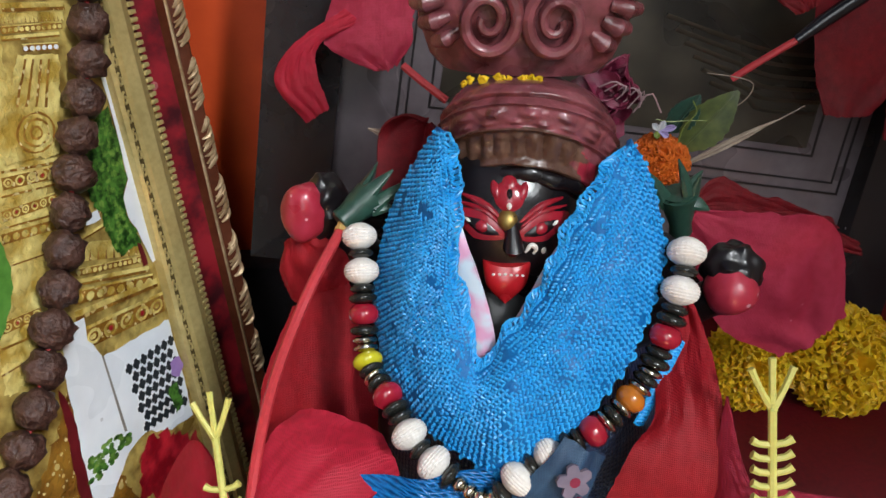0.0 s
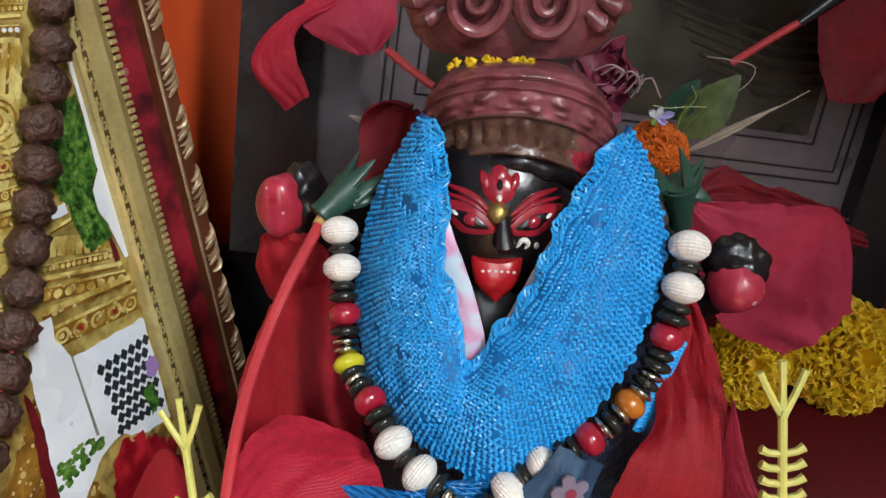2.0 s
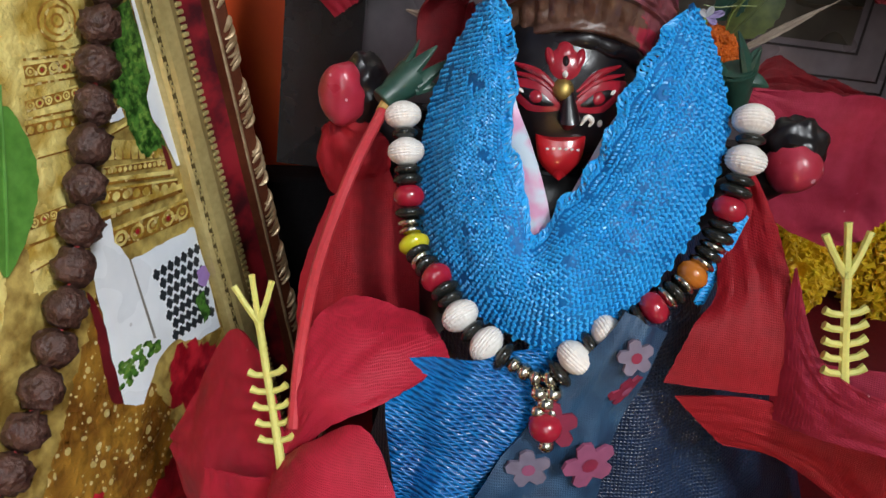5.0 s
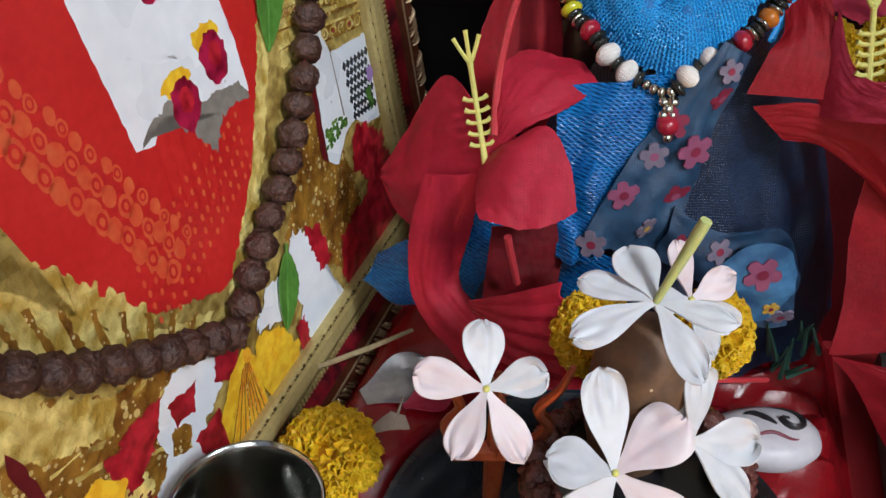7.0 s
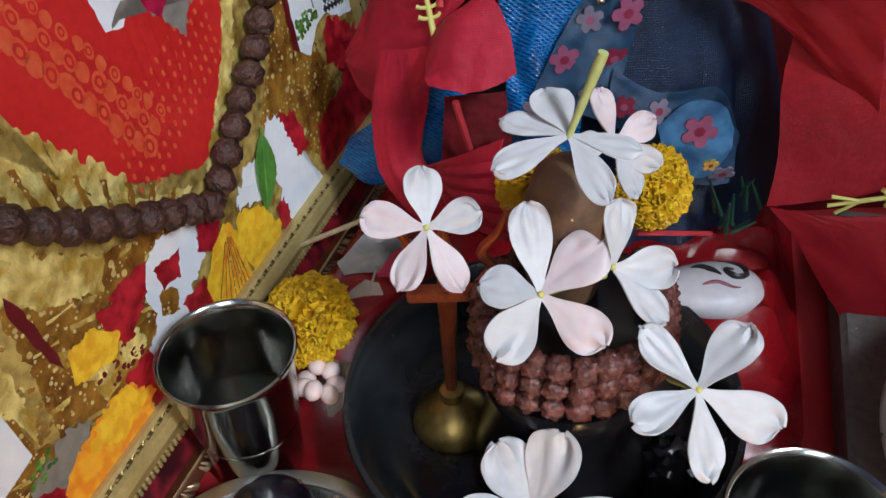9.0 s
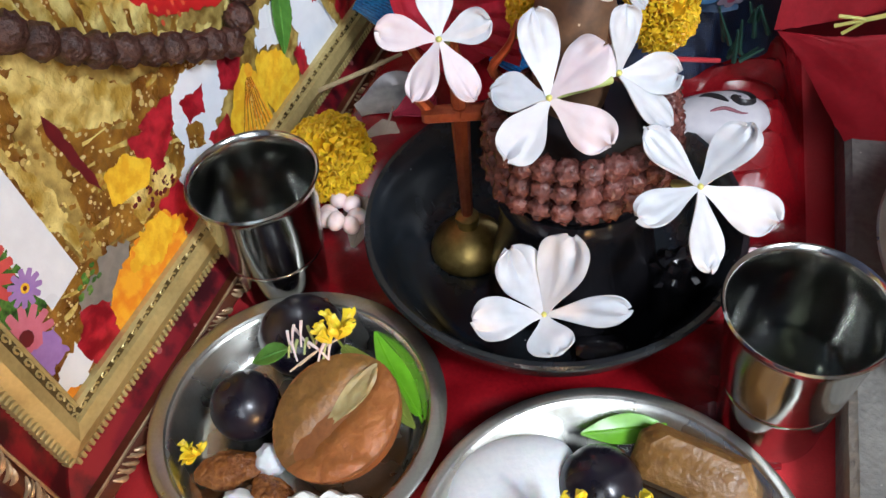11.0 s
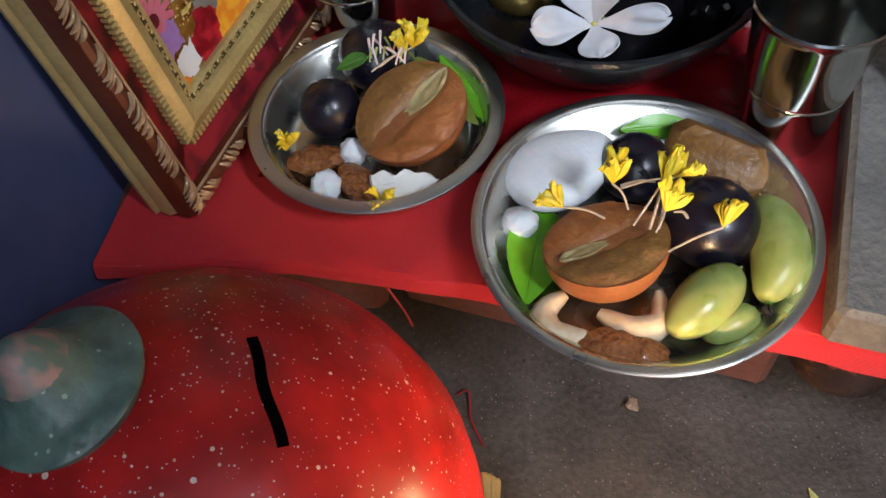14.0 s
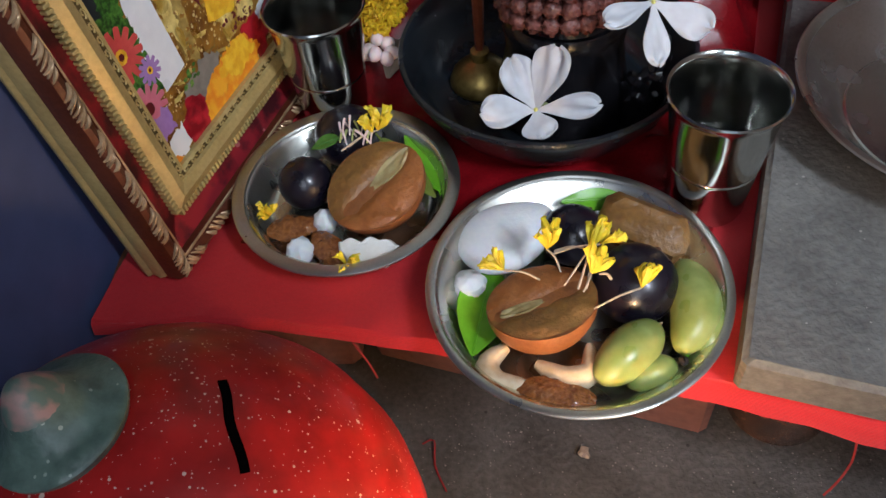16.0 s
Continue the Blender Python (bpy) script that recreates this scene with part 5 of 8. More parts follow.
grape_at((0.0035, -0.1075, 0.0135), (0.0275, -0.0850, 0.0150), 0.0098)
grape_at((0.0345, -0.0955, 0.0140), (0.0395, -0.0560, 0.0165), 0.0100, 0.006)
grape_at((0.0140, -0.1060, 0.0090), (0.0330, -0.0985, 0.0095), 0.0068)
grape_at((0.0440, -0.0960, 0.0110), (0.0500, -0.0740, 0.0125), 0.0068)
chip = Geo().box((0.0335, -0.1015, 0.0120), (0.0370, -0.0975, 0.0150), bevel=0.001)
solo("dark_chip", chip, wick_black, (0.035, -0.0995, 0.012), "small black seed chip between the grapes", "seed")


def raisin_at(a, b, r, seed):
    a, b = Vector(a), Vector(b)
    g = Geo()
    rings = []
    d = (b - a).normalized()
    side = d.cross(Vector((0, 0, 1))).normalized()
    for k in range(22):
        s = k / 21
        c = a.lerp(b, s)
        rr = r * math.sin(math.pi * (0.03 + 0.94 * s)) ** 0.6
        rings.append([c + side * (rr * math.cos(t) * 1.15) * q + Vector((0, 0, rr * 0.75 * math.sin(t))) * q for t in [2 * math.pi * j / 22 for j in range(22)]
                      for q in [1 + 0.34 * noise.noise(Vector((math.cos(t) * 2.2 + seed, math.sin(t) * 2.2, s * 5)))]])
    g.rings(rings)
    return solo("raisin", g, raisin, (a + b) / 2 - Vector((0, 0, r * 0.7)), "wrinkled amber-brown raisin on a steel plate", "raisin", "raisins")


raisin_at((-0.1370, -0.0260, 0.0058), (-0.1130, -0.0220, 0.0062), 0.0060, 1)
raisin_at((-0.1150, -0.0270, 0.0056), (-0.1010, -0.0455, 0.0060), 0.0058, 2)
raisin_at((-0.0270, -0.1080, 0.0085), (0.0025, -0.1135, 0.0085), 0.0062, 3)


def sugar_ball(x, y, r):
    return solo("sugar_ball", Geo().ball((x, y, PZ + r * 0.95), r, 24, lump=0.22, freq=420, seed=x * 50), sugar_white, (x, y, PZ), "small rough white sugar ball", "sweet", "sugar balls")


sugar_ball(-0.1195, -0.0385, 0.0060)
sugar_ball(-0.1105, -0.0215, 0.0056)
sugar_ball(-0.0450, -0.0590, 0.0066)
disc_g = Geo()
dm = Matrix.Translation((-0.0305, -0.0375, 0.0125)) @ pose(0, 0, 0, -4, -4, 32)
disc_g.rings([[dm @ Vector((0.0215 * q * math.cos(a) * (1 + 0.05 * math.cos(2 * a) + 0.08 * math.cos(a)), 0.0178 * q * math.sin(a) * (1 - 0.10 * math.cos(a)), h)) for a in [2 * math.pi * j / 40 for j in range(40)]]
              for q, h in ((0.4, -0.0042), (0.85, -0.0036), (0.97, -0.0018), (1.0, 0.0002), (0.96, 0.0024), (0.86, 0.0042), (0.70, 0.0056), (0.5, 0.0066), (0.28, 0.0072), (0.08, 0.0074))])
solo("white_sweet", disc_g, sugar_white, (-0.029, -0.0385, 0.004), "flat oval white milk sweet leaning on the plate wall", "sweet")
cm = Matrix.Translation((-0.0885, -0.0395, 0.0095)) @ pose(0, 0, 0, 26, 0, -6)
coco = Geo().rings([[cm @ Vector((0.0138 * q * math.cos(a) * (1 + 0.06 * math.sin(3 * a)), 0.0072 * q * math.sin(a) * (1.30 if math.sin(a) < 0 else 0.62) - 0.0022 * q * math.exp(-((a - 1.9) / 0.22) ** 2) + 0.0006 * math.sin(9 * a), h)) for a in [2 * math.pi * j / 48 for j in range(48)]]
                    for q, h in ((0.5, -0.0036), (0.9, -0.0030), (1.0, -0.0008), (0.98, 0.0020), (0.90, 0.0032), (0.6, 0.0026), (0.2, 0.0030))])
solo("coconut_piece", coco, coconut_white, (-0.0885, -0.0395, 0.004), "broken half-moon of white coconut", "coconut")


def cashew_at(pts, r):
    run = spline(pts, 15)
    rad = [max(0.0008, r * math.sin(math.pi * (0.06 + 0.9 * k / 14)) ** 0.5 * (1.15 - 0.35 * abs(k / 14 - 0.5))) for k in range(15)]
    return solo("cashew", Geo().tube(run, rad, 16), cashew, Vector(pts[1]) - Vector((0, 0, r)), "curved pale cashew nut on a steel plate", "cashew", "cashew nuts")


cashew_at([(-0.0300, -0.0905, 0.0100), (-0.0372, -0.0965, 0.0085), (-0.0350, -0.1045, 0.0080), (-0.0220, -0.1065, 0.0085)], 0.0044)
cashew_at([(-0.0190, -0.0975, 0.0090), (-0.0080, -0.1040, 0.0090), (0.0010, -0.1015, 0.0095), (0.0015, -0.0905, 0.0110)], 0.0044)

for base, tip, w, face in (((-0.0600, -0.010, 0.0120), (-0.078, 0.026, 0.0110), 0.013, (0.6, 0.3, 1)), ((-0.036, -0.050, 0.0062), (-0.044, -0.094, 0.0080), 0.022, (0.25, 0, 1)), ((0.020, -0.0165, 0.0125), (-0.006, -0.0190, 0.0130), 0.010, (0, -0.5, 1)),
                           ((0.052, -0.056, 0.0100), (0.040, -0.103, 0.0072), 0.022, (-0.3, 0, 1))):
    solo("offering_leaf", leaf_geo(Geo(), base, tip, w, face, 0.15, -0.12), leaf_bright, base, "bright green leaf lying under the fruit", "leaf", "leaves on the plates")


solo("curled_leaf", leaf_geo(Geo(), (-0.0855, 0.0125, 0.0235), (-0.0600, -0.0150, 0.0135), 0.0110, (-0.45, -0.45, 1), 0.12, -0.16), leaf_lime, (-0.073, 0.003, 0.006), "curled olive-green leaf between the fruit and the plate's wall", "leaf", "leaves on the plates")


def yellow_bloom(at, way, size, stalk, seed, label="small yellow flower petals on a thin pale stalk"):
    """A few crumpled yellow petals on a thin stalk that ends at stalk."""
    at, way = Vector(at), Vector(way).normalized()
    t = thing("yellow_flower", at, label, "flower", "small yellow flowers")
    random.seed(seed)
    for k in range(9):
        d = (way + Vector((random.uniform(-0.6, 0.6), random.uniform(-0.6, 0.6), random.uniform(-0.3, 0.5)))).normalized()
        part("petal", petal(Geo(), at, at + d * size * random.uniform(1.0, 1.5), size * 0.46, d.orthogonal(), 0.5, random.uniform(-0.1, 0.25), 0.7, 0.0003, 0.8, seed=seed + k, nu=9, nv=9, pleat=0.2, ragged=0.15), petal_lemon, t)
    if stalk:
        mid = (at + Vector(stalk)) / 2 + Vector((0.0006, 0, 0.0016))
        part("stalk", Geo().tube(spline([at, mid, stalk], 8), 0.0004, 6), stalk_pale, t, "thin pale stalk")
    return t


yellow_bloom((-0.135, -0.0215, 0.012), (-0.2, -0.3, 1), 0.0062, (-0.139, -0.016, 0.006), 1)
yellow_bloom((-0.0975, -0.0500, 0.0110), (0.2, -0.4, 0.7), 0.0070, (-0.094, -0.045, 0.012), 2)
yellow_bloom((-0.0860, 0.0090, 0.0330), (0.3, 0.2, 1), 0.0085, (-0.098, -0.0010, 0.0330), 3)
yellow_bloom((-0.0880, 0.0070, 0.0335), (-0.4, 0.1, 0.8), 0.0060, (-0.101, -0.0030, 0.0325), 4)
yellow_bloom((-0.0140, -0.0620, 0.0345), (-0.2, 0.6, 0.8), 0.0085, (-0.0090, -0.0700, 0.0305), 5)
yellow_bloom((0.0020, -0.0640, 0.0370), (0.3, 0.9, 0.5), 0.0085, (-0.0080, -0.0770, 0.0310), 6)
yellow_bloom((0.0060, -0.0625, 0.0375), (0.9, 0.3, 0.4), 0.0070, (-0.0120, -0.0630, 0.0325), 10)
yellow_bloom((0.0020, -0.0740, 0.0345), (0.4, 0.7, 0.6), 0.0085, (-0.0010, -0.0800, 0.0310), 7)
yellow_bloom((0.0200, -0.0800, 0.0330), (0.5, 0.9, 0.4), 0.0072, (0.0025, -0.0860, 0.0285), 8)
yellow_bloom((-0.0305, -0.0690, 0.0310), (-0.7, 0.4, 0.5), 0.0066, (-0.0170, -0.0740, 0.0310), 9)
for a, b in (((0.0020, -0.0640, 0.0370), (-0.0030, -0.0790, 0.0315)), ((0.0030, -0.0650, 0.0370), (0.0000, -0.0790, 0.0315)), ((0.0000, -0.0630, 0.0360), (-0.0110, -0.0615, 0.0325)), ((0.0050, -0.0740, 0.0340), (0.0095, -0.0760, 0.0330))):
    solo("pale_stalk", Geo().tube(spline([a, (Vector(a) + Vector(b)) / 2 + Vector((0.0005, 0.0004, 0.0012)), b], 8), [0.0003, 0.0004, 0.0005, 0.0005, 0.0005, 0.0005, 0.0006, 0.0005], 6), stalk_pale, b, "thin pale flower stalk lying on the fruit", "stalk", "flower stalks")
sp = thing("sprig", (-0.105, 0.010, 0.028), "green sprig with white stamens resting on the fruit", "sprig")
part("leaf", leaf_geo(Geo(), (-0.104, 0.008, 0.0300), (-0.117, 0.0060, 0.0260), 0.0085, (0, 0, 1), 0.2, 0.1), leaf_green, sp)
random.seed(77)
for k in range(15):
    a = Vector((-0.1030 + 0.0011 * k + random.uniform(-0.001, 0.001), 0.0040 + random.uniform(-0.003, 0.004), 0.0315 + random.uniform(0, 0.001)))
    b = a + Vector((random.uniform(-0.008, 0.003), random.uniform(0.002, 0.009), random.uniform(0.001, 0.006)))
    part("stamen", Geo().tube(spline([a, (a + b) / 2 + Vector((0, 0, 0.001)), b], 6), [0.0004, 0.0004, 0.0004, 0.0005, 0.0006, 0.0006], 6), bud_white if k % 3 else sprig_green, sp)

# ---------------------------------------------------------------- black bowl and what stands in it
BX, BY = -0.0094, 0.0613
bowl = Geo().lathe([(0.004, 0.0), (0.045, 0.0), (0.049, 0.001), (0.0555, 0.008), (0.064, 0.020), (0.0682, 0.029), (0.0700, 0.0320), (0.0706, 0.0338), (0.0700, 0.0352), (0.0682, 0.0352), (0.0668, 0.0335), (0.0640, 0.0290), (0.0605, 0.0205),
                    (0.0570, 0.0125), (0.0525, 0.0065), (0.047, 0.0045), (0.004, 0.004)], (BX, BY, 0.0022), 96)
solo("black_bowl", bowl, black_stone, (BX, BY, 0.0022), "wide shallow glossy black stone bowl", "bowl")
BZ = 0.0066
LX, LY = -0.0015, 0.0540
lg = thing("stone_pedestal", (LX, LY, BZ), "round black stone pedestal wound with brown seed beads", "pedestal")
part("base", Geo().lathe([(0.004, 0), (0.031, 0), (0.0325, 0.003), (0.0310, 0.014), (0.0285, 0.026), (0.0270, 0.040), (0.0285, 0.048), (0.0292, 0.0525), (0.0275, 0.0560), (0.004, 0.0562)], (LX, LY, BZ), 56), black_gloss, lg)
part("drum", Geo().lathe([(0.004, 0.0563), (0.0256, 0.0563), (0.0242, 0.060), (0.0240, 0.070), (0.0245, 0.076), (0.0230, 0.0790), (0.0150, 0.0800), (0.004, 0.0802)], (LX, LY, BZ), 56), black_gloss, lg)
coil_bead = Geo()
coil_bead.ball((0, 0, 0), 0.0043, 18, lump=0.40, freq=620, seed=1.7)
coil_mesh = coil_bead.data("bead", rudraksha_red, angle=60)
strand = thing("coiled_beads", (LX, LY, BZ + 0.03), "string of reddish-brown seed beads coiled round the pedestal", "beads")
turn_pts = []
n_turn = 73
for k in range(n_turn):
    s = k / n_turn
    a = 2 * math.pi * 3.05 * s + 0.5
    r = 0.0288 - 0.0014 * s + 0.0006 * math.sin(7 * a)
    turn_pts.append(Vector((LX + r * math.cos(a), LY + r * math.sin(a), BZ + 0.0600 + 0.0235 * s + 0.0010 * math.sin(3 * a))))
part("string", Geo().tube(turn_pts, 0.0006, 5), thread_red, strand)
for k, p in enumerate(turn_pts):
    o = new("bead", coil_mesh)
    o.parent = strand
    o.matrix_world = Matrix.Translation(p) @ pose(0, 0, 0, 31 * k, 71 * k, 57 * k)
for k in range(14):
    s = k / 13
    p = Vector((LX + 0.030 - 0.006 * s, LY - 0.004 + 0.012 * s, BZ + 0.066 + 0.022 * math.sin(s * 2.6)))
    o = new("bead", coil_mesh)
    o.parent = strand
    o.matrix_world = Matrix.Translation(p) @ pose(0, 0, 0, 31 * k, 71 * k, 57 * k)
stone = Geo().lathe([(0.003, 0.0), (0.0105, 0.0), (0.0128, 0.010), (0.0138, 0.022), (0.0128, 0.034), (0.0098, 0.044), (0.005, 0.0482), (0.001, 0.0495)], (-0.0035, 0.0625, BZ + 0.0802), 36)
solo("upright_stone", stone, brown_stone, (-0.0035, 0.0625, BZ + 0.0802), "smooth upright brown stone standing on the pedestal", "stone")
knob = Geo().ball((0.0335, 0.0360, BZ + 0.0190), (0.0088, 0.0088, 0.0115), 30, lump=0.42, freq=300)
knob.lathe([(0.008, 0.001), (0.0092, 0.003), (0.0084, 0.010), (0.0072, 0.016)], (0.0335, 0.0360, BZ), 24)
solo("carved_black_stone", knob, black_gloss, (0.0335, 0.0360, BZ), "knobbly glossy black stone knob in the bowl", "stone")
rest = Geo().box((-0.004, 0.012, BZ), (0.014, 0.022, BZ + 0.006), bevel=0.002)
solo("black_pebble", rest, black_gloss, (0.005, 0.017, BZ), "small flat black pebble in the bowl", "stone")

trid = thing("copper_trident", (-0.0415, 0.0705, BZ), "small copper trident on a brass bell-shaped foot", "trident")
part("foot", Geo().lathe([(0.004, 0), (0.0152, 0), (0.0158, 0.0010), (0.0156, 0.0030), (0.0142, 0.0068), (0.0112, 0.0102), (0.0072, 0.0128), (0.0042, 0.0145), (0.0040, 0.0165), (0.0048, 0.0180), (0.0046, 0.0198), (0.0028, 0.0210)], (-0.0415, 0.0705, BZ), 44), brass, trid, "brass bell-shaped foot")
part("shaft", Geo().tube([(-0.0415, 0.0705, BZ + 0.020), (-0.0410, 0.0680, 0.055), (-0.0405, 0.0655, 0.085)], [0.0022, 0.0028, 0.0034], 8), copper, trid)
part("crossbar", Geo().box((-0.0535, 0.0625, 0.0795), (-0.0280, 0.0675, 0.0850), bevel=0.001), copper, trid)
prong = [(-0.0300, 0.066, 0.084), (-0.0255, 0.066, 0.092), (-0.0290, 0.066, 0.099), (-0.0235, 0.066, 0.107), (-0.0205, 0.066, 0.116)]
part("prong", Geo().tube(spline(prong, 16), [0.0024 - 0.0001 * k for k in range(16)], 8), copper, trid, "curled copper prong")
part("prong", Geo().tube(spline([(-0.051, 0.066, 0.084), (-0.055, 0.066, 0.092), (-0.051, 0.066, 0.100), (-0.056, 0.066, 0.112)], 14), [0.0024 - 0.0001 * k for k in range(14)], 8), copper, trid)
part("prong", Geo().tube([(-0.0405, 0.0655, 0.085), (-0.0405, 0.0665, 0.100), (-0.0405, 0.067, 0.113)], [0.0028, 0.0024, 0.0008], 8), copper, trid)

# ---------------------------------------------------------------- flowers


def white_flower(at, facing, r, rays, tint=(), droop=0.06, stem=None, label="fresh white five-petalled flower with rounded petals", back=False):
    """rays: for each petal its turn in degrees, its length and width in shares of r, its lift and its twist."""
    at, f = Vector(at), Vector(facing).normalized()
    rot = f.to_track_quat("Z", "Y").to_matrix()
    t = thing("white_flower", at, label, "flower", "white flowers")
    for k, (turn, ln, wd, rise, twist) in enumerate(rays):
        a = radians(turn)
        d = rot @ Vector((math.cos(a), math.sin(a), 0.05 + rise))
        face = rot @ Vector((twist * math.sin(a), -twist * math.cos(a), 1))
        g = petal(Geo(), at + d * 0.0008, at + d * (r * ln), r * wd * 1.0, face, 0.03 + 0.04 * math.sin(k * 1.3 + turn), 0.6 * droop + 0.04 * math.sin(k * 2.1 + turn), 0.22, 0.0005, 1.05 + 0.25 * math.sin(k * 2.7 + turn), seed=k * 1.7 + turn * 0.1, narrow=0.16, nu=24, nv=15, ragged=0.06, square=3.0)
        part("petal", g, petal_blush if k in tint else petal_white, t)
    if not back:
        part("throat", Geo().ball(at + f * 0.0004, 0.0010, 10), pistil_yellow, t, "pale yellow throat")
    if stem:
        part("tube", Geo().tube(spline([at - f * 0.0002, (at + Vector(stem)) / 2, stem], 8), [0.0009, 0.0010, 0.0011, 0.0012, 0.0013, 0.0014, 0.0015, 0.0014], 10), sprig_green, t, "pale green flower tube")
    return t


white_flower((-0.0445, 0.0560, 0.1180), (0.02, -0.66, 0.75), 0.0195, ((92, 0.90, 0.58, 0.05, 0.2), (167, 0.97, 0.56, 0, -0.2), (243, 1.0, 0.52, -0.1, 0.3), (298, 1.06, 0.48, -0.1, -0.2), (14, 0.82, 0.54, 0.1, 0.2)), (1, 2, 3), stem=(-0.043, 0.069, 0.108))
white_flower((-0.0130, 0.0365, 0.1090), (-0.05, -0.62, 0.78), 0.0235, ((100, 1.08, 0.52, 0.1, 0.2), (42, 0.9, 0.66, 0.15, -0.2), (322, 0.96, 0.56, -0.05, 0.3), (236, 0.92, 0.60, -0.1, -0.2), (170, 0.72, 0.58, 0.05, 0.4)), (1, 2), stem=(0.006, 0.046, 0.107))
white_flower((0.0300, 0.0200, 0.0860), (0.15, -0.60, 0.78), 0.0235, ((121, 0.98, 0.50, 0.05, 0.3), (38, 0.98, 0.58, 0.1, -0.7), (322, 1.08, 0.60, 0, 0.2), (262, 1.05, 0.50, -0.1, -0.3), (192, 0.92, 0.48, 0.05, 0.3)), (), stem=(0.027, 0.036, 0.072))
white_flower((-0.0160, 0.0095, 0.0412), (-0.05, -0.40, 0.92), 0.0235, ((124, 0.95, 0.74, 0.40, 0.3), (70, 1.02, 0.76, 0.55, -0.3), (4, 1.14, 0.50, 0.15, 0.9), (286, 0.62, 0.66, 0.05, 0.1), (190, 1.0, 0.62, 0.1, -0.3)), (), -0.05, stem=(-0.011, 0.025, 0.030))
white_flower((-0.0050, 0.0560, 0.1482), (-0.06, -0.38, 0.92), 0.0190, ((166, 0.98, 0.46, 0, 0.2), (212, 1.14, 0.48, 0, -0.1), (302, 1.12, 0.46, -0.1, 0.2), (352, 1.0, 0.46, -0.05, -0.2), (118, 0.80, 0.66, 0.1, 0.2)), (), 0.16, stem=(0.002, 0.0545, 0.173), label="white flower turned face down on the stone", back=True)
white_flower((0.0085, 0.0480, 0.1075), (0.25, -0.60, 0.75), 0.0205, ((104, 1.1, 0.80, 0.1, 0.2), (150, 0.75, 0.72, 0, -0.1), (66, 0.9, 0.60, 0.3, 0.4), (342, 0.95, 0.62, 0.0, 0.2), (300, 1.12, 0.54, -0.1, -0.2)), (), stem=(0.004, 0.062, 0.098))
white_flower((0.0115, 0.0790, 0.1290), (0.3, -0.75, 0.5), 0.0165, ((95, 1.0, 0.50, 0, 0.2), (15, 0.85, 0.56, 0.1, -0.2), (320, 1.0, 0.50, 0, 0.2), (285, 1.1, 0.52, 0, -0.1), (170, 0.7, 0.5, 0, 0.1)), (0, 1), label="white flower half hidden behind the stone")
bl = thing("flower_buds", (-0.092, 0.078, lift(-0.092, 0.078) + 0.002), "cluster of small pinkish-white buds on the cloth", "buds")
for k in range(7):
    a = k * 0.9
    c = Vector((-0.0925 + 0.0062 * math.cos(a), 0.0785 + 0.0062 * math.sin(a), 0.021 + 0.002 * (k % 3)))
    part("bud", Geo().ball(c, (0.0042, 0.0036, 0.0036), 14, turn=pose(0, 0, 0, 0, 20, 50 * k).to_3x3()), bud_white, bl)


def marigold(at, facing, r, tall, mat, label, seed=0):
    """A dense ruffled head: rings of small notched petals over a green cup."""
    at, f = Vector(at), Vector(facing).normalized()
    rot = f.to_track_quat("Z", "Y").to_matrix()
    random.seed(seed)
    t = thing("marigold", at, label, "marigold", "marigolds")
    g = Geo()
    for ring, (rad, h, n, tilt) in enumerate(((1.0, 0.20, 46, 0.10), (1.0, 0.36, 46, 0.25), (0.94, 0.50, 44, 0.45), (0.85, 0.62, 40, 0.7), (0.74, 0.72, 36, 0.9), (0.62, 0.80, 30, 1.2), (0.48, 0.86, 24, 1.5), (0.34, 0.90, 17, 2.0), (0.18, 0.92, 10, 3.0))):
        for k in range(n):
            a = 2 * math.pi * (k + 0.5 * (ring % 2)) / n + random.uniform(-0.08, 0.08)
            out = Vector((math.cos(a), math.sin(a), 0))
            b = at + rot @ (out * r * rad * 0.70 + Vector((0, 0, tall * h * 0.70)))
            e = at + rot @ (out * r * rad * random.uniform(0.94, 1.06) + Vector((0, 0, tall * (h + 0.08 * tilt) * random.uniform(0.9, 1.1))))
            petal(g, b, e, r * 0.24, rot @ (Vector((0, 0, 1)) - out * tilt * 0.3), 0.35, 0.18, 0.8, 0.0003, 0.95, seed=seed + k + ring * 9, nu=5, nv=5, narrow=0.4)
    part("petals", g, mat, t)["kind"] = "stuff"
    part("cup", Geo().ball(at + f * tall * 0.15, (r * 0.80, r * 0.80, tall * 0.58), 18, turn=rot), marigold_orange if mat is marigold_orange else marigold_yellow, t)
    return t


marigold((-0.0975, 0.1030, 0.0300), (-0.1, -0.45, 0.9), 0.0190, 0.016, marigold_yellow, "yellow marigold head lying on the red cloth", 1)
marigold((0.0320, 0.1130, 0.0850), (0.35, -0.75, 0.5), 0.0150, 0.013, marigold_yellow, "yellow marigold head tucked behind the stone", 2)
marigold((-0.0085, 0.0930, 0.1030), (-0.4, -0.75, 0.4), 0.0140, 0.012, marigold_yellow, "yellow marigold head tucked beside the stone", 3)
marigold((0.1055, 0.2470, 0.1235), (0.0, -0.85, 0.5), 0.0150, 0.013, marigold_yellow, "yellow marigold head on the back step", 4)
marigold((0.1380, 0.2490, 0.1255), (0.05, -0.85, 0.5), 0.0190, 0.016, marigold_yellow, "yellow marigold head on the back step", 5)
marigold((0.0672, 0.2480, 0.1962), (0.0, -0.60, 0.80), 0.0088, 0.0058, marigold_orange, "small orange marigold head behind the statue", 6)

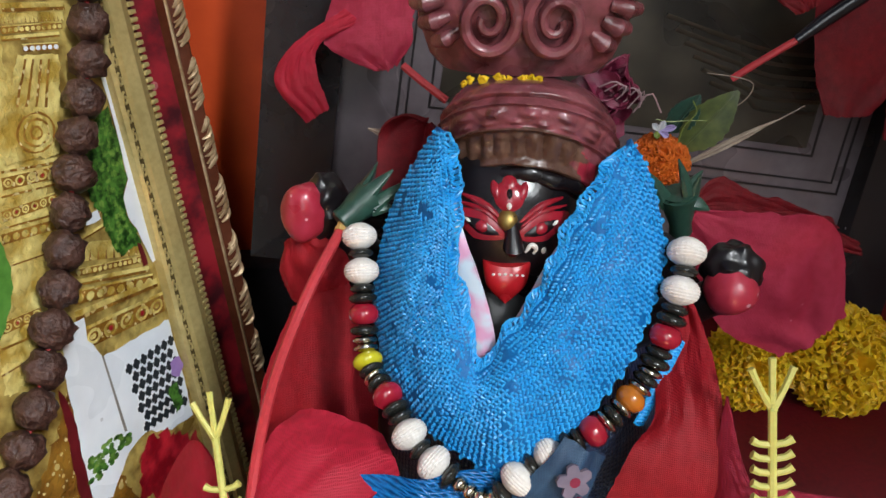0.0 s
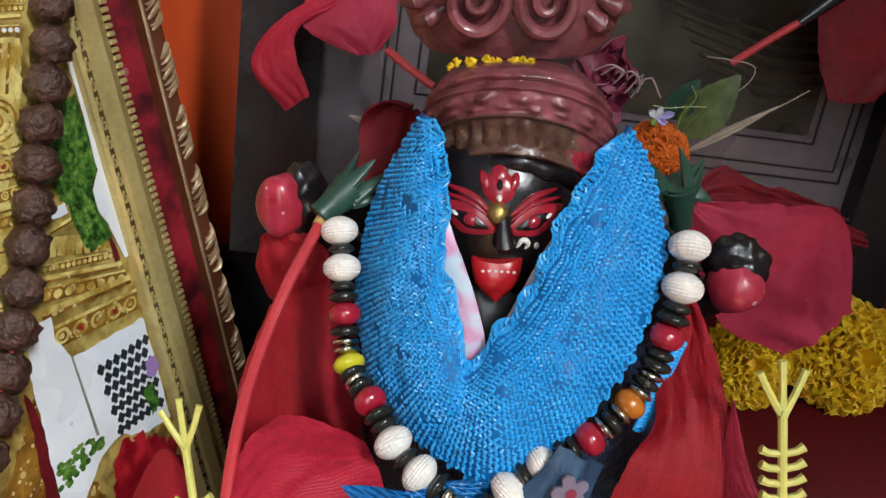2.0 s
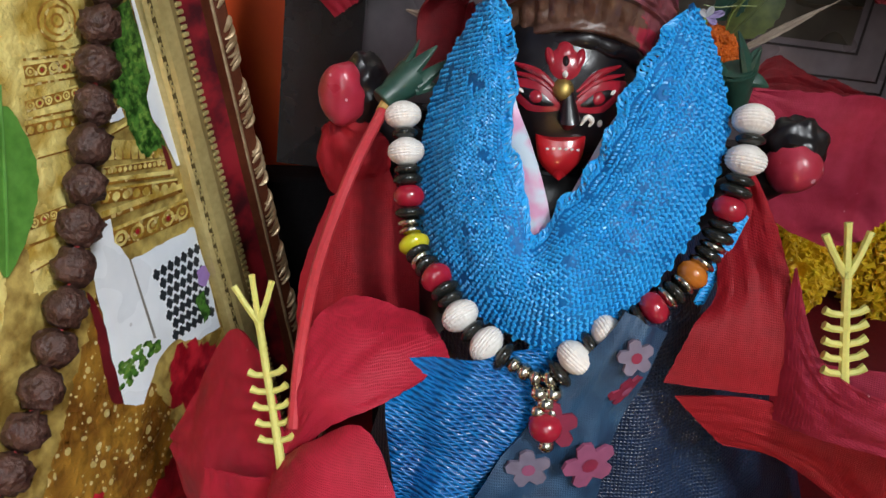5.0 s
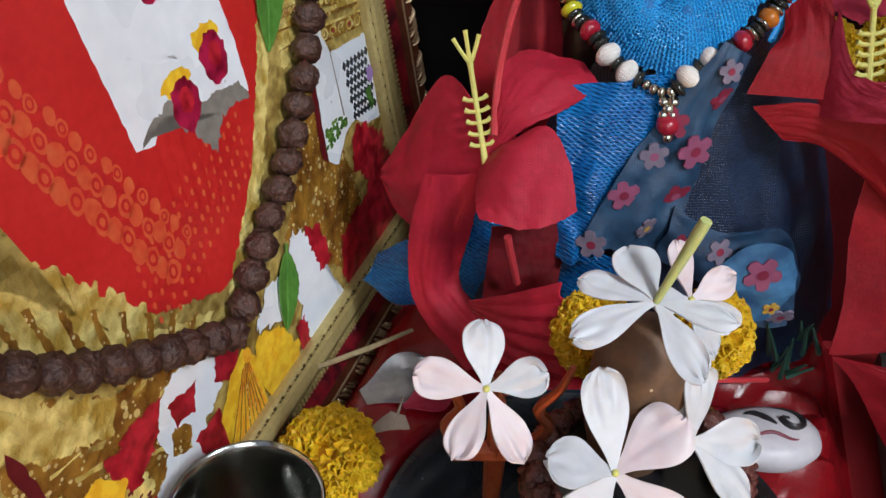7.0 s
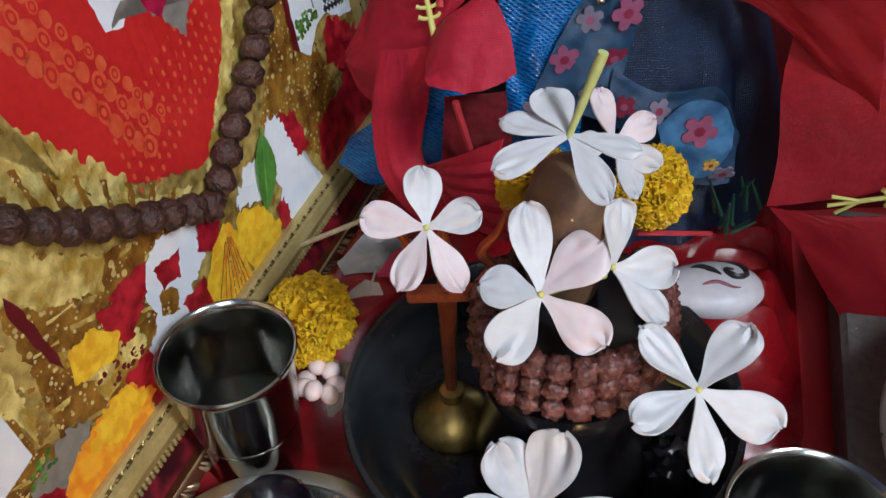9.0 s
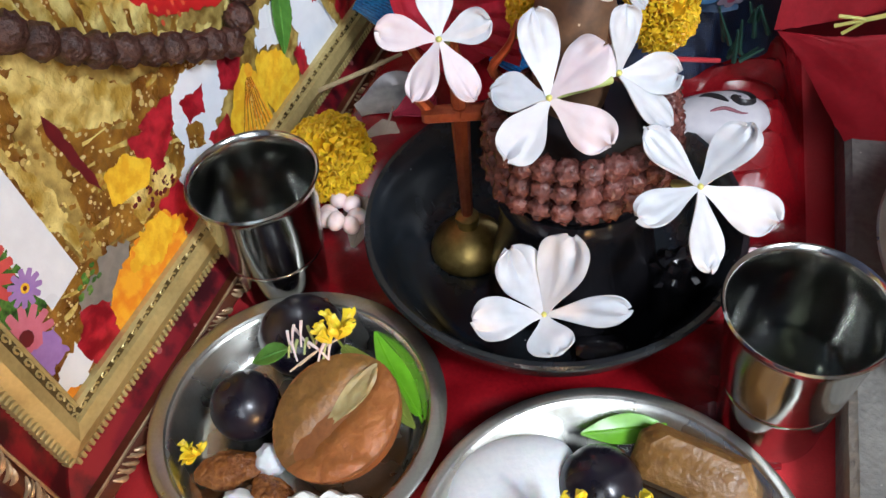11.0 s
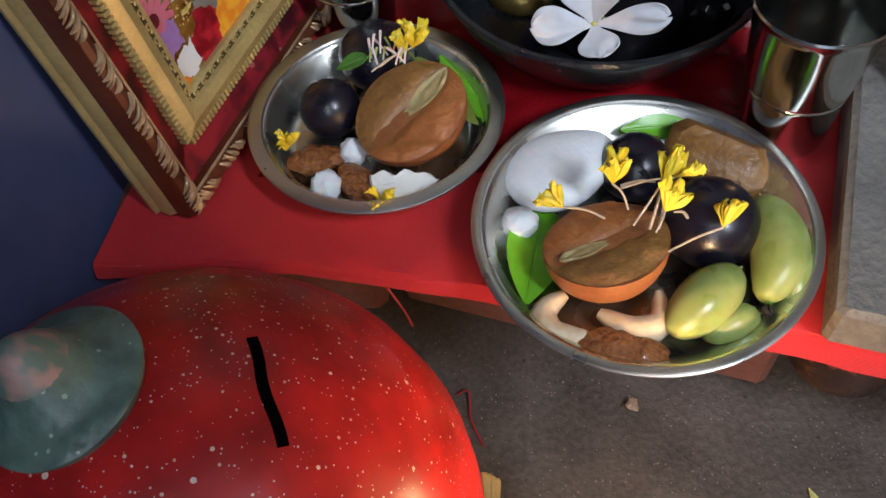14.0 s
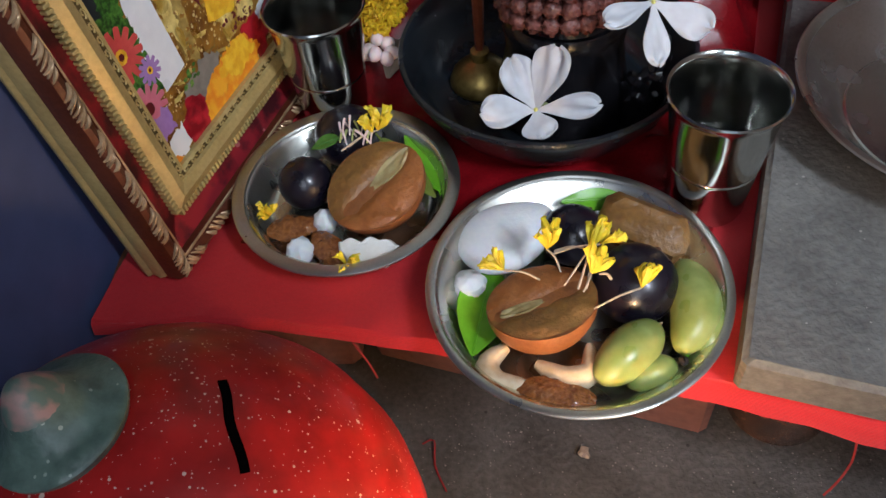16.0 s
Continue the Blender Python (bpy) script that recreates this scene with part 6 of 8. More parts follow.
# painted shell, silver leaf, pink petal and dry leaf on the cloth
cz = 0.0335
cen = Vector((0.0630, 0.1090, cz))
sh = Geo()
rings = []
for q, h in ((0.5, -0.0035), (0.9, -0.002), (1.0, 0.002), (0.93, 0.0052), (0.7, 0.0078), (0.35, 0.0092), (0.08, 0.0096)):
    ring = []
    for j in range(40):
        a = 2 * math.pi * j / 40
        rr = 0.0172 * (1 + 0.28 * math.cos(a - 3.14) ** 3 * (1 if math.cos(a) < 0 else 0.1)) * q
        ring.append(cen + Vector((rr * math.cos(a) * 1.12, rr * math.sin(a) * 0.80, h)))
    rings.append(ring)
sh.rings(rings)
conch = thing("painted_shell", cen - Vector((0, 0, 0.0035)), "white painted shell with black and maroon swirls", "shell")
part("shell", sh, shell_white, conch)


def dome(x, y):
    q = math.hypot(x / 0.0193, y / 0.0138)
    return 0.0098 * max(0.0, 1 - q ** 2.4) + 0.0006


part("black_swirl", Geo().tube(spline([cen + Vector((x, y, dome(x, y))) for x, y in ((-0.004, 0.008), (0.004, 0.009), (0.010, 0.006), (0.011, 0.001), (0.006, -0.001), (0.003, 0.003), (0.007, 0.004))], 24), [0.0005 + 0.0019 * math.sin(math.pi * k / 23) for k in range(24)], 6, flat=0.5), ink_black, conch, "painted black swirl")
part("black_swirl", Geo().tube(spline([cen + Vector((x, y, dome(x, y))) for x, y in ((-0.014, 0.003), (-0.007, 0.006), (-0.002, 0.003), (0.001, 0.0))], 16), [0.0004 + 0.0012 * math.sin(math.pi * k / 15) for k in range(16)], 6, flat=0.5), ink_black, conch)
part("maroon_line", Geo().tube(spline([cen + Vector((x, y, dome(x, y))) for x, y in ((-0.010, -0.005), (-0.002, -0.0035), (0.006, -0.006), (0.013, -0.003), (0.0150, 0.002))], 20), 0.0007, 6, flat=0.5), ink_maroon, conch, "painted maroon line")
solo("silver_leaf", petal(Geo(), (-0.088, 0.130, 0.0335), (-0.060, 0.146, 0.0330), 0.024, (0, -0.2, 1), 0.2, 0.05, 0.2, 0.0005, 0.8, narrow=0.3), silver_foil, (-0.074, 0.138, 0.031), "crumpled silver foil leaf on the cloth", "leaf")
solo("pink_petal", petal(Geo(), (-0.072, 0.124, 0.0350), (-0.054, 0.132, 0.0360), 0.015, (0, -0.3, 1), 0.25, 0.1, 0.2, 0.0005, 0.9), petal_pink, (-0.063, 0.128, 0.032), "loose bright pink petal on the cloth", "petal")
solo("dry_leaf", leaf_geo(Geo(), (-0.074, 0.122, 0.0335), (-0.0890, 0.0700, 0.0120), 0.024, (0.1, -0.3, 1), 0.1, 0.03), dry_leaf, (-0.08, 0.095, 0.020), "large dry beige leaf beside the bowl", "leaf")
tw = Geo().tube([(-0.1085, 0.150, 0.030), (-0.086, 0.158, 0.034), (-0.070, 0.166, 0.036)], [0.0012, 0.0012, 0.0008], 7)
solo("dry_twig", tw, straw, (-0.09, 0.158, 0.031), "thin dry twig lying on the cloth", "twig")

# ---------------------------------------------------------------- statue (one plain shape)
st = Geo()
SX = 0.0170
BLK, SRED, CRN, TNG, GLD, WHT, PALM, WORN = range(8)
HEAD, HR3 = Vector((SX, 0.1890, 0.2050)), (0.0190, 0.0170, 0.0205)
st.ball(HEAD, HR3, 40, BLK)
st.ball((SX, 0.1960, 0.2120), (0.0200, 0.0175, 0.0190), 32, BLK)
st.ball((SX, 0.1950, 0.1450), (0.0330, 0.0230, 0.0480), 32, BLK)
st.lathe([(0.010, 0.0), (0.047, 0.0), (0.049, 0.006), (0.044, 0.030), (0.034, 0.070), (0.026, 0.100)], (0.024, 0.183, 0.0290), 36, SRED, 0.40)
st.tube([(SX - 0.0006, 0.1726, 0.2115), (SX - 0.0002, 0.1718, 0.2080), (SX + 0.0002, 0.1704, 0.2045), (SX + 0.0002, 0.1722, 0.2030)], [0.0010, 0.0015, 0.0024, 0.0015], 14, BLK)


def face_patch(cx, cz, rx, rz, mi, tilt=0.0, bulge=0.0006, point=0.25):
    """A low painted patch that hugs the front of the head."""
    rings = []
    for q, h in ((1.0, -0.0006), (0.92, 0.5 * bulge), (0.6, bulge), (0.15, bulge * 1.2)):
        ring = []
        for j in range(24):
            a = 2 * math.pi * j / 24
            x, z = rx * q * math.cos(a), rz * q * math.sin(a) * (1 - point * abs(math.cos(a)))
            X, Z = cx + x * math.cos(tilt) - z * math.sin(tilt), cz + x * math.sin(tilt) + z * math.cos(tilt)
            k = max(0.02, 1 - ((X - HEAD.x) / HR3[0]) ** 2 - ((Z - HEAD.z) / HR3[2]) ** 2)
            ring.append((X, HEAD.y - HR3[1] * math.sqrt(k) - h, Z))
        rings.append(ring)
    st.rings(rings, mi)


def face_line(pts, r, mi):
    """A raised painted line on the front of the head."""
    line = []
    for X, Z in pts:
        k = max(0.02, 1 - ((X - HEAD.x) / HR3[0]) ** 2 - ((Z - HEAD.z) / HR3[2]) ** 2)
        line.append((X, HEAD.y - HR3[1] * math.sqrt(k) - 0.0002, Z))
    line = spline(line, 16)
    st.tube(line, [r * (0.35 + 0.65 * math.sin(math.pi * k / 15)) for k in range(16)], 8, mi)


for sgn in (-1, 1):
    ex, ez, ti = SX - 0.0004 + sgn * 0.0070, 0.2085, sgn * 0.32
    face_patch(ex, ez, 0.0066, 0.0036, SRED, ti, 0.0007, 0.45)
    face_patch(ex - sgn * 0.0003, ez, 0.0047, 0.0020, BLK, ti, 0.0011, 0.45)
    face_patch(ex - sgn * 0.0004, ez + 0.0001, 0.0019, 0.0016, SRED, ti, 0.0014, 0.0)
    face_patch(ex + sgn * 0.0026, ez + 0.0010, 0.0009, 0.0005, WHT, ti, 0.0014, 0.3)
    face_line([(SX - 0.0004 + sgn * 0.0018, 0.2100), (SX - 0.0004 + sgn * 0.0060, 0.2132), (SX - 0.0004 + sgn * 0.0112, 0.2142)], 0.0008, SRED)
    face_line([(SX - 0.0004 + sgn * 0.0020, 0.2090), (SX - 0.0004 + sgn * 0.0064, 0.2120), (SX - 0.0004 + sgn * 0.0122, 0.2124)], 0.0006, SRED)
face_patch(SX - 0.0012, 0.2152, 0.0036, 0.0032, SRED, 0, 0.0008, 0.0)
face_patch(SX - 0.0012, 0.2176, 0.0018, 0.0018, SRED, 0, 0.0008, 0.0)
for sgn in (-1, 1):
    face_patch(SX - 0.0012 + sgn * 0.0030, 0.2162, 0.0011, 0.0020, SRED, -sgn * 0.35, 0.0008, 0.1)
face_patch(SX - 0.0012, 0.2160, 0.0008, 0.0013, BLK, 0, 0.0014)
face_patch(SX - 0.0012, 0.2136, 0.0007, 0.0009, WHT, 0, 0.0014)
face_patch(SX - 0.0014, 0.2104, 0.0023, 0.0023, GLD, 0, 0.0016, 0)
face_line([(SX + 0.0030, 0.2028), (SX + 0.0042, 0.2046), (SX + 0.0054, 0.2036), (SX + 0.0048, 0.2024)], 0.0006, WHT)
face_patch(SX + 0.0072, 0.2028, 0.0006, 0.0008, WHT, 0, 0.0006, 0.0)
rings = []
for i in range(15):
    q = i / 14
    half = 0.0055 * (1 - 0.36 * q ** 1.5) * math.sqrt(max(0.03, 1 - max(0.0, (q - 0.55) / 0.45) ** 2))
    z = 0.1994 - 0.0086 * q
    rings.append([(SX - 0.0008 + half * math.cos(a), 0.1742 - 0.0012 * math.sin(math.pi * min(1, q * 1.2)) + 0.0030 * math.sin(a) - 0.0012 * q, z + 0.0007 * math.cos(a) ** 2 * (1 - q)) for a in [2 * math.pi * j / 32 for j in range(32)]])
st.rings(rings, TNG)
for k in range(6):
    st.ball((SX - 0.0038 + 0.0013 * k, 0.1703 + 0.0001 * abs(k - 2.5), 0.1981 - 0.0001 * abs(k - 2)), (0.0004, 0.0003, 0.0003), 8, WHT)
# domed cap with arching bands: height of each band over the brow, its radius and its drop towards the ears
CX, CY = 0.0210, 0.1975
CAP_S = (0.0, 0.04, 0.09, 0.33, 0.48, 0.62, 0.74, 0.82, 0.90, 0.96, 1.0)
CAP_Z = (0.2204, 0.2214, 0.2232, 0.2295, 0.2328, 0.2362, 0.2383, 0.2391, 0.2388, 0.2376, 0.2368)
CAP_R = (0.0188, 0.0196, 0.0201, 0.0207, 0.0211, 0.0208, 0.0200, 0.0188, 0.0158, 0.0100, 0.0020)
CAP_A = (0.0205, 0.0205, 0.0205, 0.0190, 0.0180, 0.0165, 0.0150, 0.0130, 0.0080, 0.0030, 0.0)


def cap_point(s, th, d=0.0):
    turn = (th + radians(97) + math.pi) % (2 * math.pi) - math.pi
    drop = 1 - math.cos(min(abs(turn), radians(105)))
    ss = (s - 0.02, s, s + 0.02)
    z, r, a = (sum(float(np.interp(q, CAP_S, row)) for q in ss) / 3 for row in (CAP_Z, CAP_R, CAP_A))
    return (CX + (r + d) * math.cos(th), CY + 1.04 * (r + d) * math.sin(th), z - a * drop)


rings, first = [], len(st.m)
for i in range(96):
    s = i / 95
    ring = []
    for j in range(160):
        th = 2 * math.pi * j / 160
        d = 0.0011 * math.exp(-((s - 0.055) / 0.026) ** 2) + 0.0010 * math.exp(-((s - 0.355) / 0.018) ** 2) + 0.0008 * math.exp(-((s - 0.60) / 0.018) ** 2) - 0.0006 * math.exp(-((s - 0.655) / 0.02) ** 2) + 0.0005 * math.exp(-((s - 0.72) / 0.03) ** 2)
        if 0.09 < s < 0.33:
            d += (0.0012 * abs(math.sin(17 * th + 0.3 * math.sin(3 * th))) - 0.0007) * math.sin(math.pi * (s - 0.09) / 0.24) ** 0.6
        for row, wide, tall, count in ((0.425, 0.026, 0.0009, 22), (0.515, 0.036, 0.0013, 17)):
            d += tall * math.exp(-((s - row) / wide) ** 2) * max(0.0, math.sin(count * th + row * 9)) ** 0.7
        d += 0.0006 * noise.noise(Vector((math.cos(th) * 6, math.sin(th) * 6, s * 7))) + 0.00016 * noise.noise(Vector((math.cos(th) * 22, math.sin(th) * 22, s * 26)))
        ring.append(cap_point(s, th, d))
    rings.append(ring)
st.rings(rings, CRN)
for i in range(95):
    for j in range(160):
        deg = 360 * j / 160 - 360
        worn = 0.355 + 0.10 * noise.noise(Vector((j * 0.09, i * 0.05, 3.0)))
        if i / 95 < worn and -150 < deg + 14 * noise.noise(Vector((i * 0.12, 5, 1))) < -62:
            st.m[first + i * 160 + j] = WORN
        elif i / 95 < 0.26 + 0.10 * noise.noise(Vector((j * 0.15, i * 0.08, 9.0))) and -62 < deg < -34:
            st.m[first + i * 160 + j] = PALM
# glossy black hairline under the rim
line = [Vector(cap_point(0.02, math.pi * (1.0 + k / 40), -0.0002)) - Vector((0, 0, 0.0017 + 0.0004 * math.sin(k * 0.9))) for k in range(41)]
st.tube(line, [0.0021 + 0.0002 * math.sin(k * 1.7) for k in range(41)], 10, BLK)
# fan-shaped crest with two scrolls and a fluted edge
CC = 0.0182
st.lathe([(0.010, 0.2365), (0.0178, 0.2374), (0.0208, 0.2405), (0.0235, 0.2480), (0.0245, 0.2560), (0.0225, 0.2660), (0.0170, 0.2735), (0.006, 0.2770)], (CC, CY, 0), 48, CRN, 0.42)
for sgn in (-1, 1):
    pts = []
    for k in range(40):
        a = 1.2 + k * 0.30
        r = 0.0086 * (1 - k / 46)
        pts.append((CC - 0.0012 + sgn * (0.0074 + r * math.cos(a) * 0.85), 0.1874 - 0.0016 * (1 - k / 46), 0.2500 + r * math.sin(a)))
    st.tube(pts, [0.0017 - 0.00002 * k for k in range(40)], 9, CRN)
for k in range(21):
    a = math.pi * (-0.22 + 1.44 * k / 20)
    ca, sa = math.cos(a), math.sin(a)
    st.tube([(CC + 0.0185 * ca, 0.1905, 0.2570 + 0.0155 * sa), (CC + 0.0222 * ca, 0.1900, 0.2570 + 0.0185 * sa), (CC + 0.0250 * ca, 0.1935, 0.2570 + 0.0205 * sa)], [0.0012, 0.0021, 0.0016], 9, CRN)
# raised side lobes, red in front and black behind
for x, y, z, rx, rz, ox, oz in ((-0.0322, 0.2000, 0.1990, 0.0062, 0.0090, 0.0062, -0.0004), (0.0690, 0.1790, 0.1935, 0.0066, 0.0070, 0.0006, 0.0022)):
    st.ball((x + ox * 0.6, y + 0.0012, z + oz * 0.8), (rx * 1.06, rx * 0.95, rz * 1.06), 44, BLK, lump=0.22, freq=330, seed=x * 70)
    st.ball((x - ox * 0.1, y - 0.0024, z - oz * 0.45), (rx * 0.92, rx * 0.90, rz * 0.92), 32, PALM, lump=0.20, freq=150, seed=x * 90)
    st.tube([(x + 0.002, y + 0.003, z - 0.004), (x + (SX - x) * 0.4, y + 0.010, z - 0.022), (SX + (x - SX) * 0.3, 0.200, 0.160)], [0.0045, 0.005, 0.006], 12, BLK)
solo("statue", st, [statue_black, statue_red, crown_red, tongue_red, brass, bead_white, palm_red, crown_worn], (SX, 0.185, 0.029), "small black-faced statue with a tall maroon tiered crown", "statue")

# yellow petals on the crown, magenta knot behind it
random.seed(5)
for k in range(14):
    x = 0.0045 + 0.0012 * k + random.uniform(-0.0004, 0.0004)
    z = 0.2362 + 0.0018 * min(1.0, k / 6) ** 0.6
    dx, dz = random.uniform(-0.0018, 0.0020), random.uniform(-0.0003, 0.0008)
    solo("yellow_petal", petal(Geo(), (x, 0.1868, z), (x + dx, 0.1850, z + dz), 0.0017, (0, -1, 0.5), 0.3, 0.1, 0.8, 0.0003, 0.7, seed=k), marigold_yellow, (x, 0.1868, z), "loose yellow petal caught on the crown", "petal", "yellow petals on the crown")
knot = thing("ribbon_knot", (0.040, 0.205, 0.222), "crumpled dark magenta ribbon knot behind the crown", "ribbon")
for k in range(13):
    a = k * 2.4
    c = Vector((0.0400 + 0.0065 * math.cos(a) * (k / 13) ** 0.5, 0.2060 + 0.001 * (k % 3), 0.2265 + 0.0080 * math.sin(a) * (k / 13) ** 0.5))
    d = Vector((math.cos(a * 1.7), -0.5, math.sin(a * 1.7))) * 0.0065
    part("ribbon_loop", petal(Geo(), c - d * 0.6, c + d * 0.6, 0.0072, (0.2, -1, 0.3), 0.5, 0.2, 0.9, 0.0004, 0.9, seed=k * 1.9, narrow=0.5, nu=10, nv=9), magenta, knot)
for k in range(7):
    a = Vector((0.038 + 0.0015 * k, 0.2040, 0.2315 - 0.001 * k))
    part("loose_thread", Geo().tube(spline([a, a + Vector((0.003, -0.002, 0.002 + 0.0006 * k)), a + Vector((0.0065 - 0.002 * (k % 3), -0.001, 0.0005))], 8), 0.00022, 5), thread_pale, knot)

# ---------------------------------------------------------------- clothing of the statue
outer_c = spline([(0.0000, 0.186, 0.2265), (-0.0090, 0.190, 0.2080), (-0.0130, 0.189, 0.1940), (-0.0140, 0.183, 0.1810), (-0.0100, 0.172, 0.1685), (-0.0020, 0.161, 0.1635), (0.0090, 0.150, 0.1630), (0.0160, 0.146, 0.1635),
                  (0.0255, 0.147, 0.1690), (0.0365, 0.151, 0.1800), (0.0435, 0.157, 0.1900), (0.0482, 0.165, 0.2000), (0.0492, 0.171, 0.2075), (0.0470, 0.179, 0.2180), (0.0420, 0.183, 0.2260)], 90)
inner_c = spline([(0.0012, 0.182, 0.2270), (0.0030, 0.176, 0.2180), (0.0036, 0.170, 0.2090), (0.0030, 0.168, 0.2010), (0.0060, 0.164, 0.1930), (0.0080, 0.160, 0.1850), (0.0100, 0.158, 0.1805), (0.0130, 0.158, 0.1830),
                  (0.0160, 0.159, 0.1880), (0.0220, 0.161, 0.1950), (0.0270, 0.165, 0.2040), (0.0300, 0.169, 0.2100), (0.0350, 0.173, 0.2170), (0.0405, 0.179, 0.2250)], 90)
sh = Geo()
grid = []
for i in range(90):
    a, b = inner_c[i], outer_c[i]
    row = []
    for j in range(22):
        s = j / 21
        p = a.lerp(b, s)
        wide = (b - a).length
        out = Vector((0.15 * (p.x - SX) / 0.03, -1, 0.25)).normalized()
        p = p + out * (0.17 * wide * math.sin(math.pi * s ** 0.8) + 0.0011 * noise.noise(p * 120) + 0.0006 * noise.noise(p * 330))
        if j < 2:
            p = p + (a - b).normalized() * 0.0006 * (1 + math.sin(i * 0.9)) * (1 - j / 2)
        row.append(p)
    grid.append(row)
sh.shell(grid, 0.0011)
shawl = thing("blue_shawl", (0.0150, 0.160, 0.165), "bright blue knitted lace shawl crossed in a deep neck opening", "shawl")
part("lace", sh, blue_gap_shade, shawl)
loops = Geo()
for i in range(1, 90):
    p, q = grid[i][0], grid[i][3]
    d = (p - q).normalized()
    t = (grid[min(i + 1, 89)][0] - grid[max(i - 1, 0)][0]).normalized()
    up = d.cross(t)
    up = up if up.y < 0 else -up
    big_loop = 1.0 + 0.6 * noise.noise(Vector((i * 0.45, 2, 0)))
    pts = [p + d * (0.0009 + 0.0012 * big_loop * math.cos(a)) + t * 0.0010 * math.sin(a) + up * (0.0004 + 0.0004 * math.sin(a * 2 + i)) for a in [k * 0.75 for k in range(10)]]
    loops.tube(pts, 0.00036, 5)
    q2 = grid[i][21]
    if i % 2 == 0:
        pts = [q2 + (q2 - grid[i][18]).normalized() * (0.0004 + 0.0007 * math.cos(a)) + t * 0.0009 * math.sin(a) for a in [k * 0.9 for k in range(8)]]
        loops.tube(pts, 0.00040, 5)
part("crochet_edging", loops, blue_lace, shawl, "crocheted edge loops")["kind"] = "stuff"
# herringbone stitches in wales along the band, broken by looser scroll patterns
yarn = Geo()
random.seed(11)
run_len = [0.0]
for i in range(89):
    run_len.append(run_len[-1] + (grid[i + 1][10] - grid[i][10]).length)
count = int(run_len[-1] / 0.00105)
for r in range(1, count):
    want = run_len[-1] * r / count
    i = min(max(k for k in range(90) if run_len[k] <= want), 88)
    w = (want - run_len[i]) / (run_len[i + 1] - run_len[i])
    rowpts = [grid[i][j] * (1 - w) + grid[i + 1][j] * w for j in range(22)]
    wide = sum((rowpts[j + 1] - rowpts[j]).length for j in range(21))
    wales = max(4, int(wide / 0.00085))
    for k in range(wales):
        f = (k + 0.5) / wales * 21
        jj = min(int(f), 20)
        p = rowpts[jj].lerp(rowpts[jj + 1], f - jj)
        c = (rowpts[jj + 1] - rowpts[jj]).normalized()
        t = (grid[i + 1][jj] - grid[i][jj]).normalized()
        n = c.cross(t)
        n = n if n.y < 0 else -n
        loose = noise.noise(p * 210 + Vector((3, 0, 0)))
        if loose > 0.42 and random.random() < 0.6:
            continue
        d = (c * (0.62 if k % 2 else -0.62) + t * 0.75 + c * loose * 0.9).normalized()
        h = random.uniform(0.00062, 0.00082)
        rise = 0.00065 + 0.0004 * noise.noise(p * 480) + random.uniform(-0.00012, 0.00016)
        p = p + c * random.uniform(-0.00012, 0.00012)
        yarn.tube([p - d * h + n * 0.0003, p + n * rise, p + d * h + n * 0.0003], [0.00020, 0.00035, 0.00020], 5)
part("knit_stitches", yarn, blue_lace, shawl, "raised knitted stitches")["kind"] = "stuff"
frill = Geo()
for k in range(26):
    s = k / 25
    c = Vector((0.0535 - 0.0075 * s, 0.1600 - 0.006 * s, 0.1880 - 0.0170 * s))
    frill.tube([c + Vector((0.0010 * math.cos(a), 0, 0.0006 * math.sin(a))) for a in [q * 0.8 for q in range(9)]], 0.00038, 5)
part("frill", frill, blue_lace, shawl, "looped blue edge behind the beads")["kind"] = "stuff"
for a_pts, b_pts in (([(0.001, 0.179, 0.2180), (0.002, 0.1735, 0.2085), (0.001, 0.172, 0.2000), (0.0045, 0.168, 0.1915), (0.0075, 0.164, 0.1835), (0.0105, 0.161, 0.1785)], [(0.0030, 0.1780, 0.2165), (0.0062, 0.1725, 0.2070), (0.0090, 0.1685, 0.2010), (0.0122, 0.1650, 0.1925), (0.0140, 0.1620, 0.1845), (0.0118, 0.1605, 0.1790)]),
                     ([(0.0180, 0.1625, 0.1865), (0.0240, 0.1645, 0.1935), (0.0285, 0.1685, 0.2025), (0.0315, 0.1725, 0.2085)], [(0.0152, 0.1635, 0.1855), (0.0198, 0.1665, 0.1922), (0.0250, 0.1705, 0.2015), (0.0290, 0.1735, 0.2070)])):
    a, b = spline(a_pts, 26), spline(b_pts, 26)
    lin = Geo().shell([[a[i].lerp(b[i], j / 8) + Vector((0, -0.0008 * math.sin(math.pi * j / 8) + 0.0004 * noise.noise(a[i] * 300 + Vector((j, 0, 0))), 0)) for j in range(9)] for i in range(26)], 0.0005)
    part("lining", lin, lining, shawl, "pale flowered lining showing at the neck")

# skirt: a dark blue cone of cloth with folds
dress = Geo()
rows = []
for j in range(26):
    s = j / 25
    z = 0.1680 - 0.137 * s
    row = []
    for i in range(81):
        u = i / 80
        x = (-0.006 - 0.040 * s ** 0.9) + ((0.052 + 0.062 * s ** 0.55) - (-0.006 - 0.040 * s ** 0.9)) * u
        y = 0.1500 - 0.0130 * smooth_step(s, 0.0, 0.6) + 0.045 * abs(2 * u - 1) ** 2.5 + 0.0030 * math.sin(u * 30 + 4 * s + 3 * noise.noise(Vector((x * 30, z * 30, 5)))) * s + 0.004 * noise.noise(Vector((x * 55, z * 45, 0)))
        row.append((x, y + 0.004, z))
    rows.append(row)
dress.shell(rows, 0.001)
skirt = thing("blue_skirt", (0.024, 0.150, 0.030), "dark blue satin skirt with flowered ribbon draped on the statue", "skirt")
part("cloth", dress, navy, skirt)


